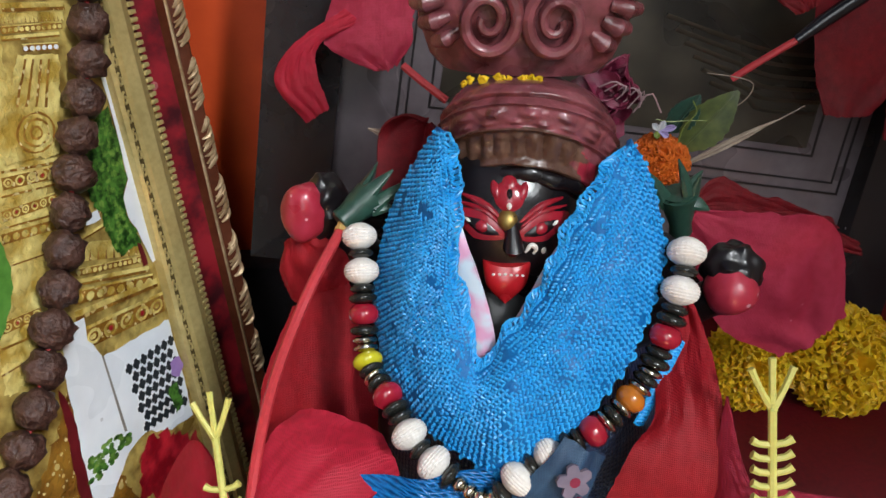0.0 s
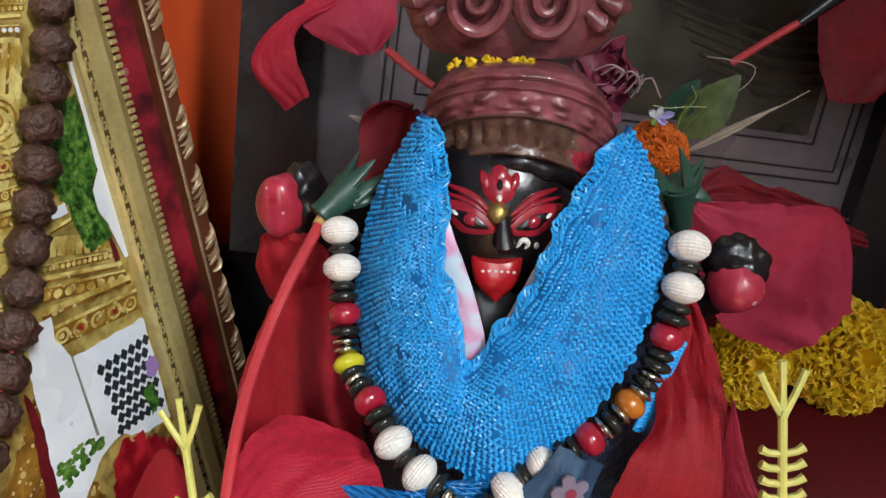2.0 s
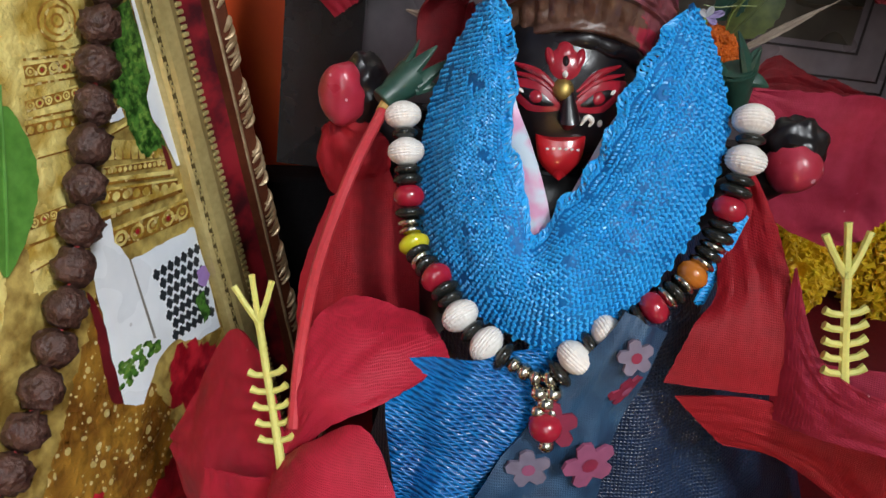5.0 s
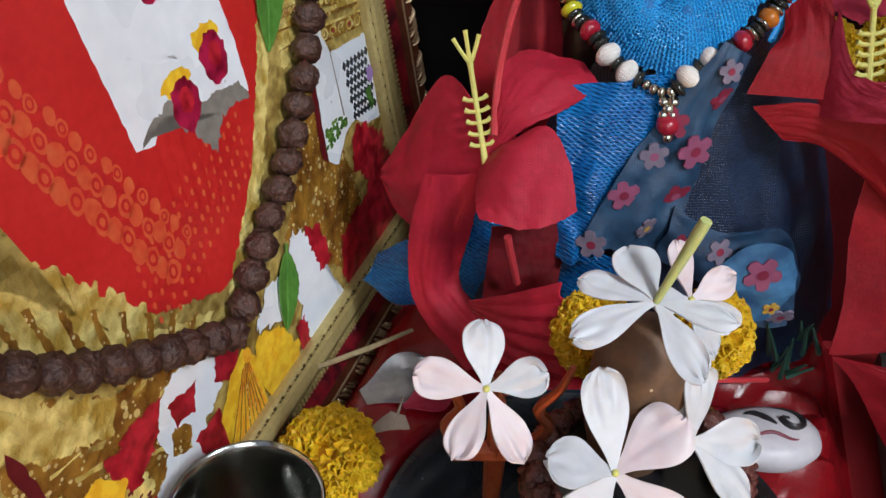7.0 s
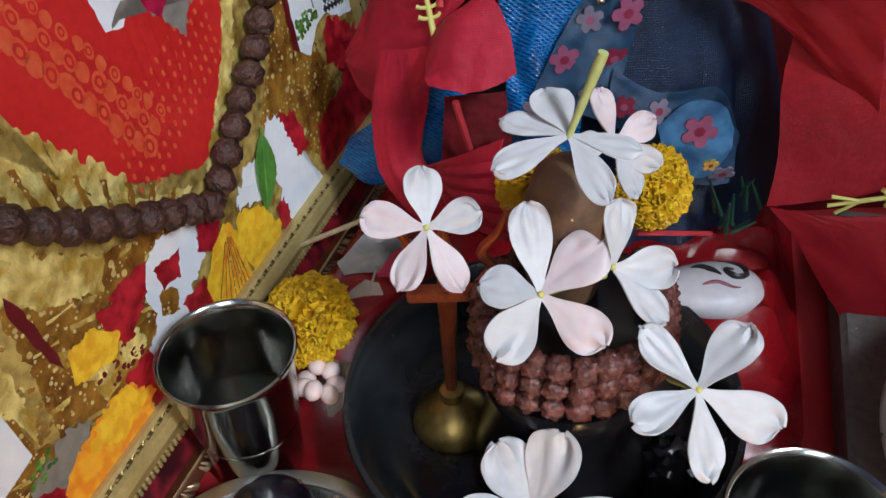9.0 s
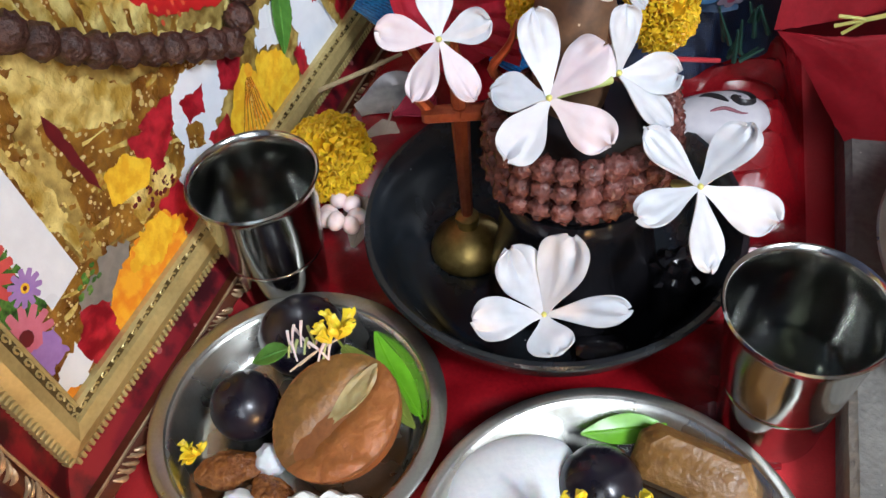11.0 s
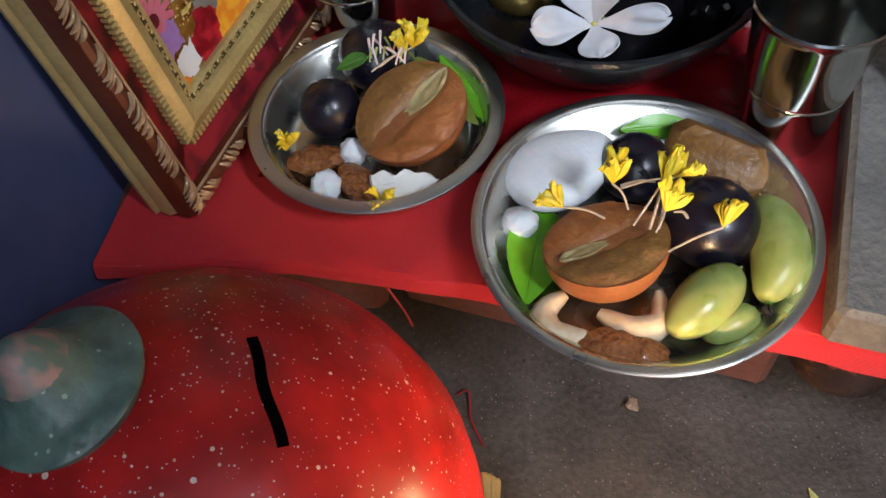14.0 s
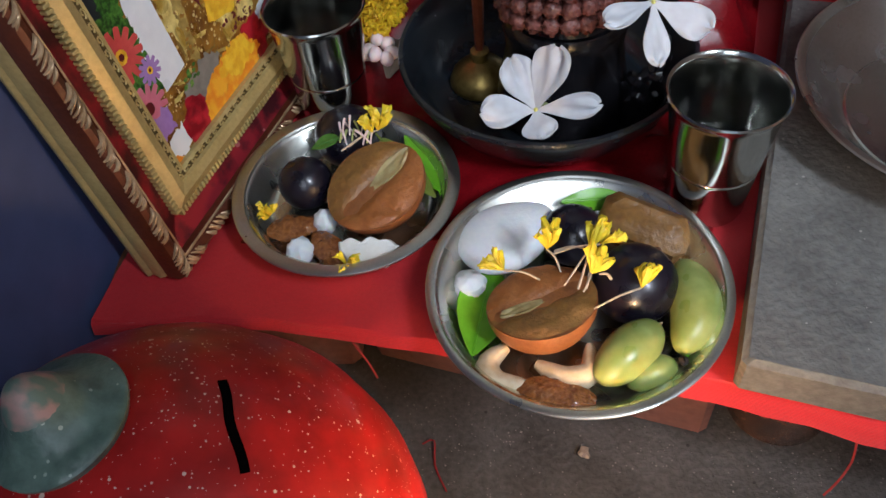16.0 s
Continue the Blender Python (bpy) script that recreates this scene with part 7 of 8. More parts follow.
def drape(pts_a, pts_b, mat, name, label, bulge=0.004, n=26, m=17, th=0.0009, rough=0.0026):
    a, b = spline(pts_a, n), spline(pts_b, n)
    g, grid2 = Geo(), []
    for i in range(n):
        row = []
        for j in range(m):
            s = j / (m - 1)
            p = a[i].lerp(b[i], s) + Vector((0, -1, 0.2)) * bulge * math.sin(math.pi * s)
            row.append(p + Vector((0, -1, 0)) * rough * (noise.noise(p * 90) + 0.5 * math.sin(s * 13 + 6 * noise.noise(p * 40)) * (0.4 + 0.6 * i / n)))
        grid2.append(row)
    g.shell(grid2, th)
    return part(name, g, mat, skirt, label), grid2


drape([(-0.0190, 0.1500, 0.1560), (-0.0200, 0.145, 0.147), (-0.0180, 0.1400, 0.128), (-0.0175, 0.1340, 0.100)], [(0.0200, 0.1470, 0.1650), (0.0160, 0.1430, 0.147), (0.0080, 0.1390, 0.124), (-0.004, 0.134, 0.100)], blue_satin, "satin_flap", "shiny blue satin flap", 0.003, rough=0.0030)
drape([(-0.091, 0.178, 0.054), (-0.080, 0.170, 0.050), (-0.067, 0.163, 0.052), (-0.046, 0.158, 0.058)], [(-0.084, 0.180, 0.066), (-0.065, 0.172, 0.083), (-0.050, 0.165, 0.100), (-0.030, 0.158, 0.106)], blue_satin, "satin_corner", "blue satin corner spread on the cloth", 0.004)
drape([(-0.030, 0.150, 0.040), (-0.020, 0.146, 0.070), (-0.012, 0.140, 0.100)], [(-0.002, 0.146, 0.036), (0.006, 0.138, 0.066), (0.010, 0.136, 0.100)], blue_satin, "satin_fold", "", 0.005)
_, rib = drape([(0.028, 0.1440, 0.175), (0.0105, 0.1390, 0.149), (-0.001, 0.1350, 0.131), (-0.0115, 0.1320, 0.107)], [(0.037, 0.1450, 0.170), (0.0285, 0.1410, 0.142), (0.0245, 0.1380, 0.121), (0.016, 0.1340, 0.101)], print_blue, "flowered_ribbon", "sheer blue ribbon printed with pink flowers", 0.002)
_, band = drape([(0.020, 0.1350, 0.121), (0.037, 0.1340, 0.111), (0.058, 0.1335, 0.112), (0.069, 0.1360, 0.090)], [(0.015, 0.1330, 0.102), (0.034, 0.1315, 0.090), (0.050, 0.1305, 0.072), (0.068, 0.1335, 0.070)], print_dusk, "flowered_band", "dusky blue band printed with flowers", 0.002)
_, pat = drape([(0.037, 0.1300, 0.099), (0.046, 0.1290, 0.110), (0.058, 0.1290, 0.109), (0.065, 0.1315, 0.096)], [(0.039, 0.1285, 0.090), (0.047, 0.1270, 0.080), (0.057, 0.1270, 0.078), (0.064, 0.1300, 0.086)], print_sky, "flowered_patch", "sky blue patch printed with a pink flower", 0.002, rough=0.0012)


def print_flower(grid2, i, j, r, mi_mat, heart, n=5, name="printed_flower"):
    c = grid2[i][j]
    tu = (grid2[min(i + 1, len(grid2) - 1)][j] - grid2[max(i - 1, 0)][j]).normalized()
    tv = (grid2[i][min(j + 1, len(grid2[0]) - 1)] - grid2[i][max(j - 1, 0)]).normalized()
    nn = tu.cross(tv).normalized()
    nn = nn if nn.y < 0 else -nn
    tv = nn.cross(tu)
    g = Geo()
    k = n * 4
    ring = [c + nn * 0.0011 + (tu * math.cos(2 * math.pi * q / k) + tv * math.sin(2 * math.pi * q / k)) * r * (1.0, 0.92, 0.6, 0.92)[q % 4] for q in range(k)]
    g.add(ring + [p - nn * 0.0008 for p in ring], [tuple(range(k))] + [(q, (q + 1) % k, k + (q + 1) % k, k + q) for q in range(k)], 0)
    ring = [c + nn * 0.0013 + (tu * math.cos(0.7 * q) + tv * math.sin(0.7 * q)) * r * 0.3 for q in range(9)]
    g.add(ring, [tuple(range(9))], 1)
    part(name, g, [mi_mat, heart], skirt, "", False)


for i, j, r, a, b in ((2, 8, 0.0040, print_pale, print_rose), (5, 12, 0.0044, print_rose, print_pink), (9, 3, 0.0052, print_rose, print_pink), (11, 12, 0.0062, print_pink, print_rose), (13, 4, 0.0050, print_pale, print_pink), (17, 13, 0.0056, print_rose, print_pink),
                      (18, 3, 0.0056, print_pink, print_rose), (21, 10, 0.0044, print_pale, print_yellow), (24, 2, 0.0054, print_pale, print_rose)):
    print_flower(rib, i, j, r, a, b)
for i, j, r, a, b in ((3, 8, 0.0046, print_rose, print_pink), (8, 5, 0.0050, print_pale, print_rose), (23, 12, 0.0052, print_pale, print_rose), (14, 15, 0.0046, print_pink, print_rose)):
    print_flower(band, i, j, r, a, b)
for i, j, r, a, b in ((12, 6, 0.0068, print_pink, print_rose), (9, 14, 0.0030, print_rose, print_pale), (17, 13, 0.0032, print_yellow, print_rose)):
    print_flower(pat, i, j, r, a, b)

# ---------------------------------------------------------------- bead necklace
nk = spline([(-0.0185, 0.1880, 0.2010), (-0.0175, 0.1830, 0.1940), (-0.0165, 0.1770, 0.1850), (-0.0148, 0.1690, 0.1745), (-0.0085, 0.1590, 0.1705), (-0.0030, 0.1520, 0.1650), (0.0040, 0.1470, 0.1612), (0.0135, 0.1420, 0.1588),
             (0.0218, 0.1445, 0.1660), (0.0290, 0.1465, 0.1700), (0.0375, 0.1490, 0.1750), (0.0460, 0.1545, 0.1825), (0.0508, 0.1595, 0.1950), (0.0528, 0.1630, 0.2030), (0.0540, 0.1680, 0.2100)], 400)
neck = thing("bead_necklace", (0.0135, 0.142, 0.150), "necklace of white, red, black and yellow beads round the shawl", "necklace")
part("cord", Geo().tube(nk[::6], 0.0005, 5), thread_red, neck)
kinds = {"W": (0.0039, 0.0036, bead_white, "ribbed white bead"), "R": (0.0036, 0.0030, bead_red, "glossy red bead"), "B": (0.0030, 0.0013, bead_black, "black bead"), "Y": (0.0036, 0.0022, bead_yellow, "yellow bead"),
         "O": (0.0034, 0.0026, bead_orange, "orange bead"), "S": (0.0020, 0.0016, bead_silver, "silver bead"), "G": (0.0029, 0.0011, bead_silver, "silver spacer"), "D": (0.0034, 0.0015, bead_black, "black bead")}
shapes = {}
for key, (r, h, mt, lb) in kinds.items():
    g = Geo()
    if key == "W":
        g.rings([[(q * math.cos(a), q * math.sin(a), h * u) for a, q in [(2 * math.pi * j / 66, r * (0.34 + 0.66 * (1 - abs(u) ** 2.5)) * (1 + 0.055 * abs(math.cos(math.pi * 4.5 * u)) ** 0.7 + 0.030 * math.cos(22 * 2 * math.pi * j / 66))) for j in range(66)]] for u in [-1 + k / 18 for k in range(37)]])
        shapes[key] = g.data("bead", mt, angle=50)
        continue
    g.lathe([(r * 0.25, -h), (r * 0.75, -h * 0.82), (r * 0.98, -h * 0.3), (r, 0), (r * 0.98, h * 0.3), (r * 0.75, h * 0.82), (r * 0.25, h)], (0, 0, 0), 20)
    shapes[key] = g.data("bead", mt, angle=50)
total = sum((nk[k + 1] - nk[k]).length for k in range(399))
order = "WBWBDRDGGYBGBRDBWBWDSS" + "SSDWBWDBRGBGOGBGDBRDBWBW"
length = sum(2 * kinds[c][1] for c in order)
pos = 0.0
for c in order:
    h = kinds[c][1] * total / length
    k = min(397, int((pos + h) / total * 399))
    d = (nk[k + 2] - nk[k]).normalized()
    o = new("bead", shapes[c])
    o.parent = neck
    o.matrix_world = Matrix.Translation(nk[k]) @ d.to_track_quat("Z", "Y").to_matrix().to_4x4() @ Matrix.Diagonal((1, 1, total / length, 1))
    pos += 2 * h
for x, y, z, c, s in ((0.0120, 0.1405, 0.1565, "S", 1.0), (0.0150, 0.1405, 0.1565, "S", 1.0), (0.0135, 0.1398, 0.1545, "S", 1.1), (0.0120, 0.1392, 0.1528, "S", 0.9), (0.0150, 0.1392, 0.1528, "S", 0.9), (0.0135, 0.1375, 0.1500, "R", 1.0), (0.0138, 0.1360, 0.1465, "S", 0.9)):
    o = new("bead", shapes[c])
    o.parent = neck
    o.matrix_world = Matrix.Translation((x, y, z)) @ Matrix.Diagonal((s, s, s, 1))

# ---------------------------------------------------------------- cloth hibiscus flowers


def hibiscus(at, label, petals, pistil=None, stem=None, calyx=None, name="cloth_hibiscus"):
    t = thing(name, at, label, "artificial flower", "cloth hibiscus flowers")
    for k, (base, tip, w, face, mt, opts) in enumerate(petals):
        o = dict(cup=0.15, curl=0.10, ruffle=0.35, th=0.0006, blunt=0.85, ragged=0.06, seed=k * 2.3 + at[0] * 40, narrow=0.25, nu=24, nv=33, fray=0.035)
        o.update(opts)
        part("petal", petal(Geo(), base, tip, w, face, **o), mt, t)
    if pistil:
        a, b = Vector(pistil[0]), Vector(pistil[1])
        d = (b - a).normalized()
        side = d.cross(Vector((0, 1, 0))).normalized()
        p = part("pistil", Geo().tube([a, a.lerp(b, 0.3), a.lerp(b, 0.75), b - d * 0.010], [0.0012, 0.0009, 0.0009, 0.0011], 8), pistil_yellow, t, "yellow plastic pistil with side filaments")
        for k in range(5):
            c = a.lerp(b, 0.16 + 0.085 * k)
            for sg in (-1, 1):
                part("filament", Geo().tube([c, c + side * sg * 0.0026 + d * 0.0004, c + side * sg * 0.0040 + d * 0.0012], [0.0007, 0.0007, 0.0009], 6), pistil_yellow, p)
        for k in range(3):
            s = k - 1
            e = b - d * 0.010
            part("filament", Geo().tube(spline([e, e + d * 0.004 + side * s * 0.0022, e + d * (0.0105 - 0.002 * abs(s)) + side * s * 0.0042], 6), [0.0008, 0.0008, 0.0007, 0.0007, 0.0007, 0.0008], 6), pistil_yellow, p)
    if stem:
        part("stem", Geo().tube(spline(stem, 16), 0.0013, 8), stem_red, t, "thin red wire stem")
        e = Vector(stem[-1]) - Vector(stem[-2])
        if e.length < 0.0115:
            return t
        part("stem_tip", Geo().tube([Vector(stem[-1]) - e.normalized() * 0.0005, Vector(stem[-1]) + e.normalized() * 0.0045], [0.0016, 0.0014], 8), stem_tip, t, "tan stem tip")
    if calyx:
        foot, top, r0, r1, tips = Vector(calyx[0]), Vector(calyx[1]), calyx[2], calyx[3], calyx[4]
        d = top - foot
        cup = [foot + d * q for q in (0.0, 0.04, 0.25, 0.6, 1.0, 1.06, 0.9, 0.5)]
        cg = part("calyx", Geo().tube(cup, [r0, r0 * 1.12, r0 * 1.05, (r0 + r1) * 0.52, r1, r1 * 0.86, r1 * 0.8, r0 * 0.6], 16), calyx_green, t, "green plastic calyx")
        for tip in tips:
            e = Vector(tip)
            out = (e - top) - d * ((e - top).dot(d) / d.length_squared)
            a = top + out.normalized() * r1 * 0.62 - d * 0.16
            b = a.lerp(e, 0.5) + d.normalized() * (0.06 * (e - a).length)
            line = spline([a, b, e], 9)
            part("sepal", Geo().tube(line, [r1 * (0.50 - 0.44 * (q / 8) ** 1.5) for q in range(9)], 8, flat=0.62), calyx_green, cg)
    return t


R, D, K, P = petal_red, petal_shaded, petal_pink, petal_plain


def edged_petal(flower, left, right, mat, belly=0.08, crown=0.15, ruffle=0.0012, fray=0.0007, pleat=0.0, seed=0.0, n=34, m=29):
    """A cloth petal between two edges, each given from its foot to its tip; crown rounds the tip."""
    a, b = spline(left, n), spline(right, n)
    grid2 = []
    for i in range(n):
        t = i / (n - 1)
        row = []
        for j in range(m):
            s = j / (m - 1)
            across = b[i] - a[i]
            way = (a[min(i + 1, n - 1)].lerp(b[min(i + 1, n - 1)], s) - a[max(i - 1, 0)].lerp(b[max(i - 1, 0)], s)).normalized()
            up = across.cross(way)
            up = (up if up.y < 0 else -up).normalized() if up.length > 1e-9 else Vector((0, -1, 0))
            p = a[i].lerp(b[i], s)
            p = p + way * across.length * crown * math.sin(math.pi * s) * t ** 3
            p = p + up * (across.length * belly * math.sin(math.pi * s) * math.sin(math.pi * (0.15 + 0.75 * t)))
            p = p + up * (ruffle * noise.noise(Vector((s * 4 + seed, t * 4, seed))) * (0.3 + t) + pleat * math.sin(s * 34 + seed) * t)
            p = p + up * 0.0004 * noise.noise(Vector((s * 15 + seed, t * 13, seed)))
            p = p + way * fray * t ** 8 * noise.noise(Vector((s * 60, seed, 3))) + across.normalized() * fray * 0.7 * ((s == 1) - (s == 0)) * noise.noise(Vector((t * 50, seed, 8)))
            row.append(p)
        grid2.append(row)
    return part("petal", Geo().shell(grid2, 0.0006), mat, flower)


big = hibiscus((-0.045, 0.152, 0.050), "large red cloth hibiscus with a yellow pistil", [], ((-0.0425, 0.1400, 0.1330), (-0.0495, 0.1590, 0.1715)),
               [(-0.0400, 0.1430, 0.1430), (-0.0388, 0.1530, 0.1580), (-0.0350, 0.1610, 0.1750), (-0.0285, 0.1720, 0.1910), (-0.0228, 0.1880, 0.1990)])
edged_petal(big, [(-0.043, 0.143, 0.136), (-0.040, 0.150, 0.151), (-0.037, 0.160, 0.159), (-0.031, 0.168, 0.1605)], [(-0.040, 0.143, 0.136), (-0.031, 0.140, 0.147), (-0.022, 0.140, 0.152), (-0.006, 0.150, 0.156)], R, 0.10, 0.20, seed=1)
edged_petal(big, [(-0.044, 0.143, 0.133), (-0.046, 0.132, 0.127), (-0.045, 0.122, 0.125)], [(-0.039, 0.143, 0.137), (-0.025, 0.136, 0.1505), (-0.018, 0.128, 0.144), (-0.015, 0.118, 0.131)], R, 0.12, 0.16, seed=2)
edged_petal(big, [(-0.042, 0.144, 0.139), (-0.048, 0.155, 0.151), (-0.057, 0.165, 0.153), (-0.070, 0.172, 0.128), (-0.080, 0.176, 0.110)], [(-0.045, 0.142, 0.129), (-0.055, 0.150, 0.108), (-0.066, 0.156, 0.097), (-0.075, 0.166, 0.098), (-0.080, 0.175, 0.104)], R, 0.06, 0.0, seed=3)
edged_petal(big, [(-0.063, 0.150, 0.124), (-0.069, 0.151, 0.097), (-0.069, 0.148, 0.074), (-0.063, 0.142, 0.062), (-0.055, 0.135, 0.056), (-0.048, 0.127, 0.052)], [(-0.043, 0.141, 0.130), (-0.047, 0.146, 0.102), (-0.051, 0.148, 0.080), (-0.046, 0.142, 0.073), (-0.038, 0.133, 0.071), (-0.029, 0.124, 0.063)], R, 0.10, 0.05, seed=4)
low = hibiscus((-0.032, 0.115, 0.050), "folded pleated red cloth hibiscus hanging low", [], None, [(-0.0316, 0.1235, 0.0975), (-0.0336, 0.1215, 0.1080), (-0.0350, 0.1205, 0.1145), (-0.0358, 0.1200, 0.1195)])
edged_petal(low, [(-0.048, 0.118, 0.094), (-0.034, 0.108, 0.106), (-0.021, 0.100, 0.117)], [(-0.047, 0.117, 0.091), (-0.038, 0.100, 0.085), (-0.019, 0.088, 0.083)], R, 0.04, 0.04, 0.0008, 0.0004, 0.0010, seed=5)
# Dark panel: the bloom's shaded inside, given by colour.
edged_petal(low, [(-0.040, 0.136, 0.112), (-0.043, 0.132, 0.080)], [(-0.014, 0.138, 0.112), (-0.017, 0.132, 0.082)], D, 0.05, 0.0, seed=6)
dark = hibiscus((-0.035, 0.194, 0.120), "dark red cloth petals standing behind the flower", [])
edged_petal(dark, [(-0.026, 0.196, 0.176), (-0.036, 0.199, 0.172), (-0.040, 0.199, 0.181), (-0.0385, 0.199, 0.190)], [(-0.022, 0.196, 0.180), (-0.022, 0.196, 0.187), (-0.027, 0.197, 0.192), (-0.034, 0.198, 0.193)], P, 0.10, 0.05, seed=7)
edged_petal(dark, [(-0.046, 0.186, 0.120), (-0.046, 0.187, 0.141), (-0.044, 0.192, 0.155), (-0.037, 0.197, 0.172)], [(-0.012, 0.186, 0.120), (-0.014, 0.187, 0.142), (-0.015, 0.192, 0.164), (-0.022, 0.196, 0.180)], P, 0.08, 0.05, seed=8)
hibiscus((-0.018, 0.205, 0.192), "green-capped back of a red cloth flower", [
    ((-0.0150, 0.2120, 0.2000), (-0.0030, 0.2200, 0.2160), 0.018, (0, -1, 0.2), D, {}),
], None, None, ((-0.0232, 0.1900, 0.2002), (-0.0165, 0.1950, 0.2050), 0.0028, 0.0043, ((-0.0108, 0.1970, 0.2115), (-0.0075, 0.1970, 0.2085), (-0.0100, 0.1930, 0.2030), (-0.0150, 0.2030, 0.2110))))
side = hibiscus((0.090, 0.125, 0.060), "large red cloth hibiscus with a yellow pistil beside the statue", [], ((0.0690, 0.1310, 0.1640), (0.0660, 0.1420, 0.1965)))
edged_petal(side, [(0.038, 0.143, 0.158), (0.0425, 0.146, 0.169), (0.0485, 0.152, 0.175), (0.0495, 0.163, 0.184), (0.0550, 0.172, 0.1935)], [(0.064, 0.139, 0.158), (0.064, 0.142, 0.169), (0.061, 0.149, 0.181), (0.060, 0.160, 0.188), (0.0568, 0.171, 0.195)], P, 0.04, 0.0, seed=11)
edged_petal(side, [(0.0610, 0.1470, 0.1840), (0.0655, 0.1360, 0.1700), (0.074, 0.124, 0.1690), (0.090, 0.116, 0.1700)], [(0.0600, 0.1400, 0.1520), (0.0660, 0.1290, 0.1560), (0.077, 0.119, 0.1600), (0.092, 0.112, 0.1600)], K, 0.05, 0.04, seed=12)
edged_petal(side, [(0.042, 0.146, 0.1520), (0.056, 0.141, 0.1560), (0.069, 0.137, 0.1550), (0.084, 0.128, 0.1570), (0.10, 0.120, 0.1540)], [(0.053, 0.142, 0.1420), (0.064, 0.138, 0.1420), (0.078, 0.134, 0.1330), (0.095, 0.128, 0.1180), (0.110, 0.120, 0.108)], P, 0.06, 0.0, seed=13)
edged_petal(side, [(0.070, 0.148, 0.160), (0.086, 0.139, 0.143), (0.091, 0.131, 0.114)], [(0.100, 0.138, 0.164), (0.116, 0.126, 0.150), (0.124, 0.120, 0.120)], K, 0.06, 0.05, seed=14)
aside = hibiscus((0.105, 0.115, 0.020), "red cloth hibiscus with a pale pistil pointing aside", [], ((0.1330, 0.1020, 0.0880), (0.0985, 0.1120, 0.0740)))
edged_petal(aside, [(0.083, 0.142, 0.134), (0.080, 0.134, 0.112), (0.081, 0.125, 0.087), (0.079, 0.119, 0.069)], [(0.132, 0.124, 0.134), (0.138, 0.118, 0.119), (0.138, 0.114, 0.098), (0.125, 0.113, 0.081)], P, 0.05, 0.02, seed=15)
edged_petal(aside, [(0.080, 0.118, 0.069), (0.090, 0.114, 0.058), (0.105, 0.111, 0.034), (0.124, 0.108, 0.006)], [(0.104, 0.110, 0.070), (0.127, 0.105, 0.071), (0.152, 0.101, 0.053), (0.172, 0.100, 0.012)], P, 0.06, 0.02, seed=16)
behind = hibiscus((0.066, 0.205, 0.150), "red cloth hibiscus with a green calyx seen from behind", [], None, None, ((0.0620, 0.1990, 0.1960), (0.0592, 0.1970, 0.2072), 0.0026, 0.0047, ((0.0572, 0.1950, 0.2172), (0.0502, 0.1950, 0.2138), (0.0632, 0.1950, 0.2132), (0.0668, 0.1950, 0.2042), (0.0664, 0.2040, 0.2110))))
edged_petal(behind, [(0.063, 0.200, 0.199), (0.067, 0.201, 0.188), (0.078, 0.204, 0.166), (0.099, 0.208, 0.153)], [(0.066, 0.201, 0.2015), (0.088, 0.204, 0.1995), (0.1055, 0.208, 0.1945), (0.1165, 0.211, 0.166)], K, 0.05, 0.06, ruffle=0.0022, fray=0.0018, seed=17)
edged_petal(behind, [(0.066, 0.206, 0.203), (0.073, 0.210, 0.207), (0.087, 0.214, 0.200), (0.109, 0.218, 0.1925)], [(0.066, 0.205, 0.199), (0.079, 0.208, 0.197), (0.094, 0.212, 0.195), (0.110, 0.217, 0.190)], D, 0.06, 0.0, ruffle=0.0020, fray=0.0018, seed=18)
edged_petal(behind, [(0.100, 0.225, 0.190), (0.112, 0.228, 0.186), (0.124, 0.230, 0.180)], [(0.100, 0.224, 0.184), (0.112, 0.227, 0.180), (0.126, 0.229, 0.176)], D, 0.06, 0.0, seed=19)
hang = hibiscus((-0.030, 0.272, 0.205), "red cloth hibiscus hanging at the back", [], None, [(0.002, 0.262, 0.209), (-0.006, 0.265, 0.214), (-0.012, 0.268, 0.2180)])
edged_petal(hang, [(-0.030, 0.270, 0.2345), (-0.046, 0.268, 0.2235), (-0.0525, 0.268, 0.2115), (-0.043, 0.267, 0.1985)], [(-0.025, 0.269, 0.2310), (-0.038, 0.268, 0.2240), (-0.039, 0.267, 0.2150), (-0.0355, 0.266, 0.2040)], R, 0.10, 0.0, seed=21)
edged_petal(hang, [(-0.032, 0.272, 0.2440), (-0.037, 0.270, 0.2255), (-0.030, 0.268, 0.2200), (-0.021, 0.267, 0.2165)], [(-0.006, 0.272, 0.2500), (-0.0090, 0.270, 0.2340), (-0.0095, 0.268, 0.2255), (-0.0140, 0.267, 0.2180)], K, 0.06, 0.05, fray=0.0014, seed=22)
hang2 = hibiscus((0.140, 0.270, 0.205), "red cloth hibiscus hanging at the back", [])
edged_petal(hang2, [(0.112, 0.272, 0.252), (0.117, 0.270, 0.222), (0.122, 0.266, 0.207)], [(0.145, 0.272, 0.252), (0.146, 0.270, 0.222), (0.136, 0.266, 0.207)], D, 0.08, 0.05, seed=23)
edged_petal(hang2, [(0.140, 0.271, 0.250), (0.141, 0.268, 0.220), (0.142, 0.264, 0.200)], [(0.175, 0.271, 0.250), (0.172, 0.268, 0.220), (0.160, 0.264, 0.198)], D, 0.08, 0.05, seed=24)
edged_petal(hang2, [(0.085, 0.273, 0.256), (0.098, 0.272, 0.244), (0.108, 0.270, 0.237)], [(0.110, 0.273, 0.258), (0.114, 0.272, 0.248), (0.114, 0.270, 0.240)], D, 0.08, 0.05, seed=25)
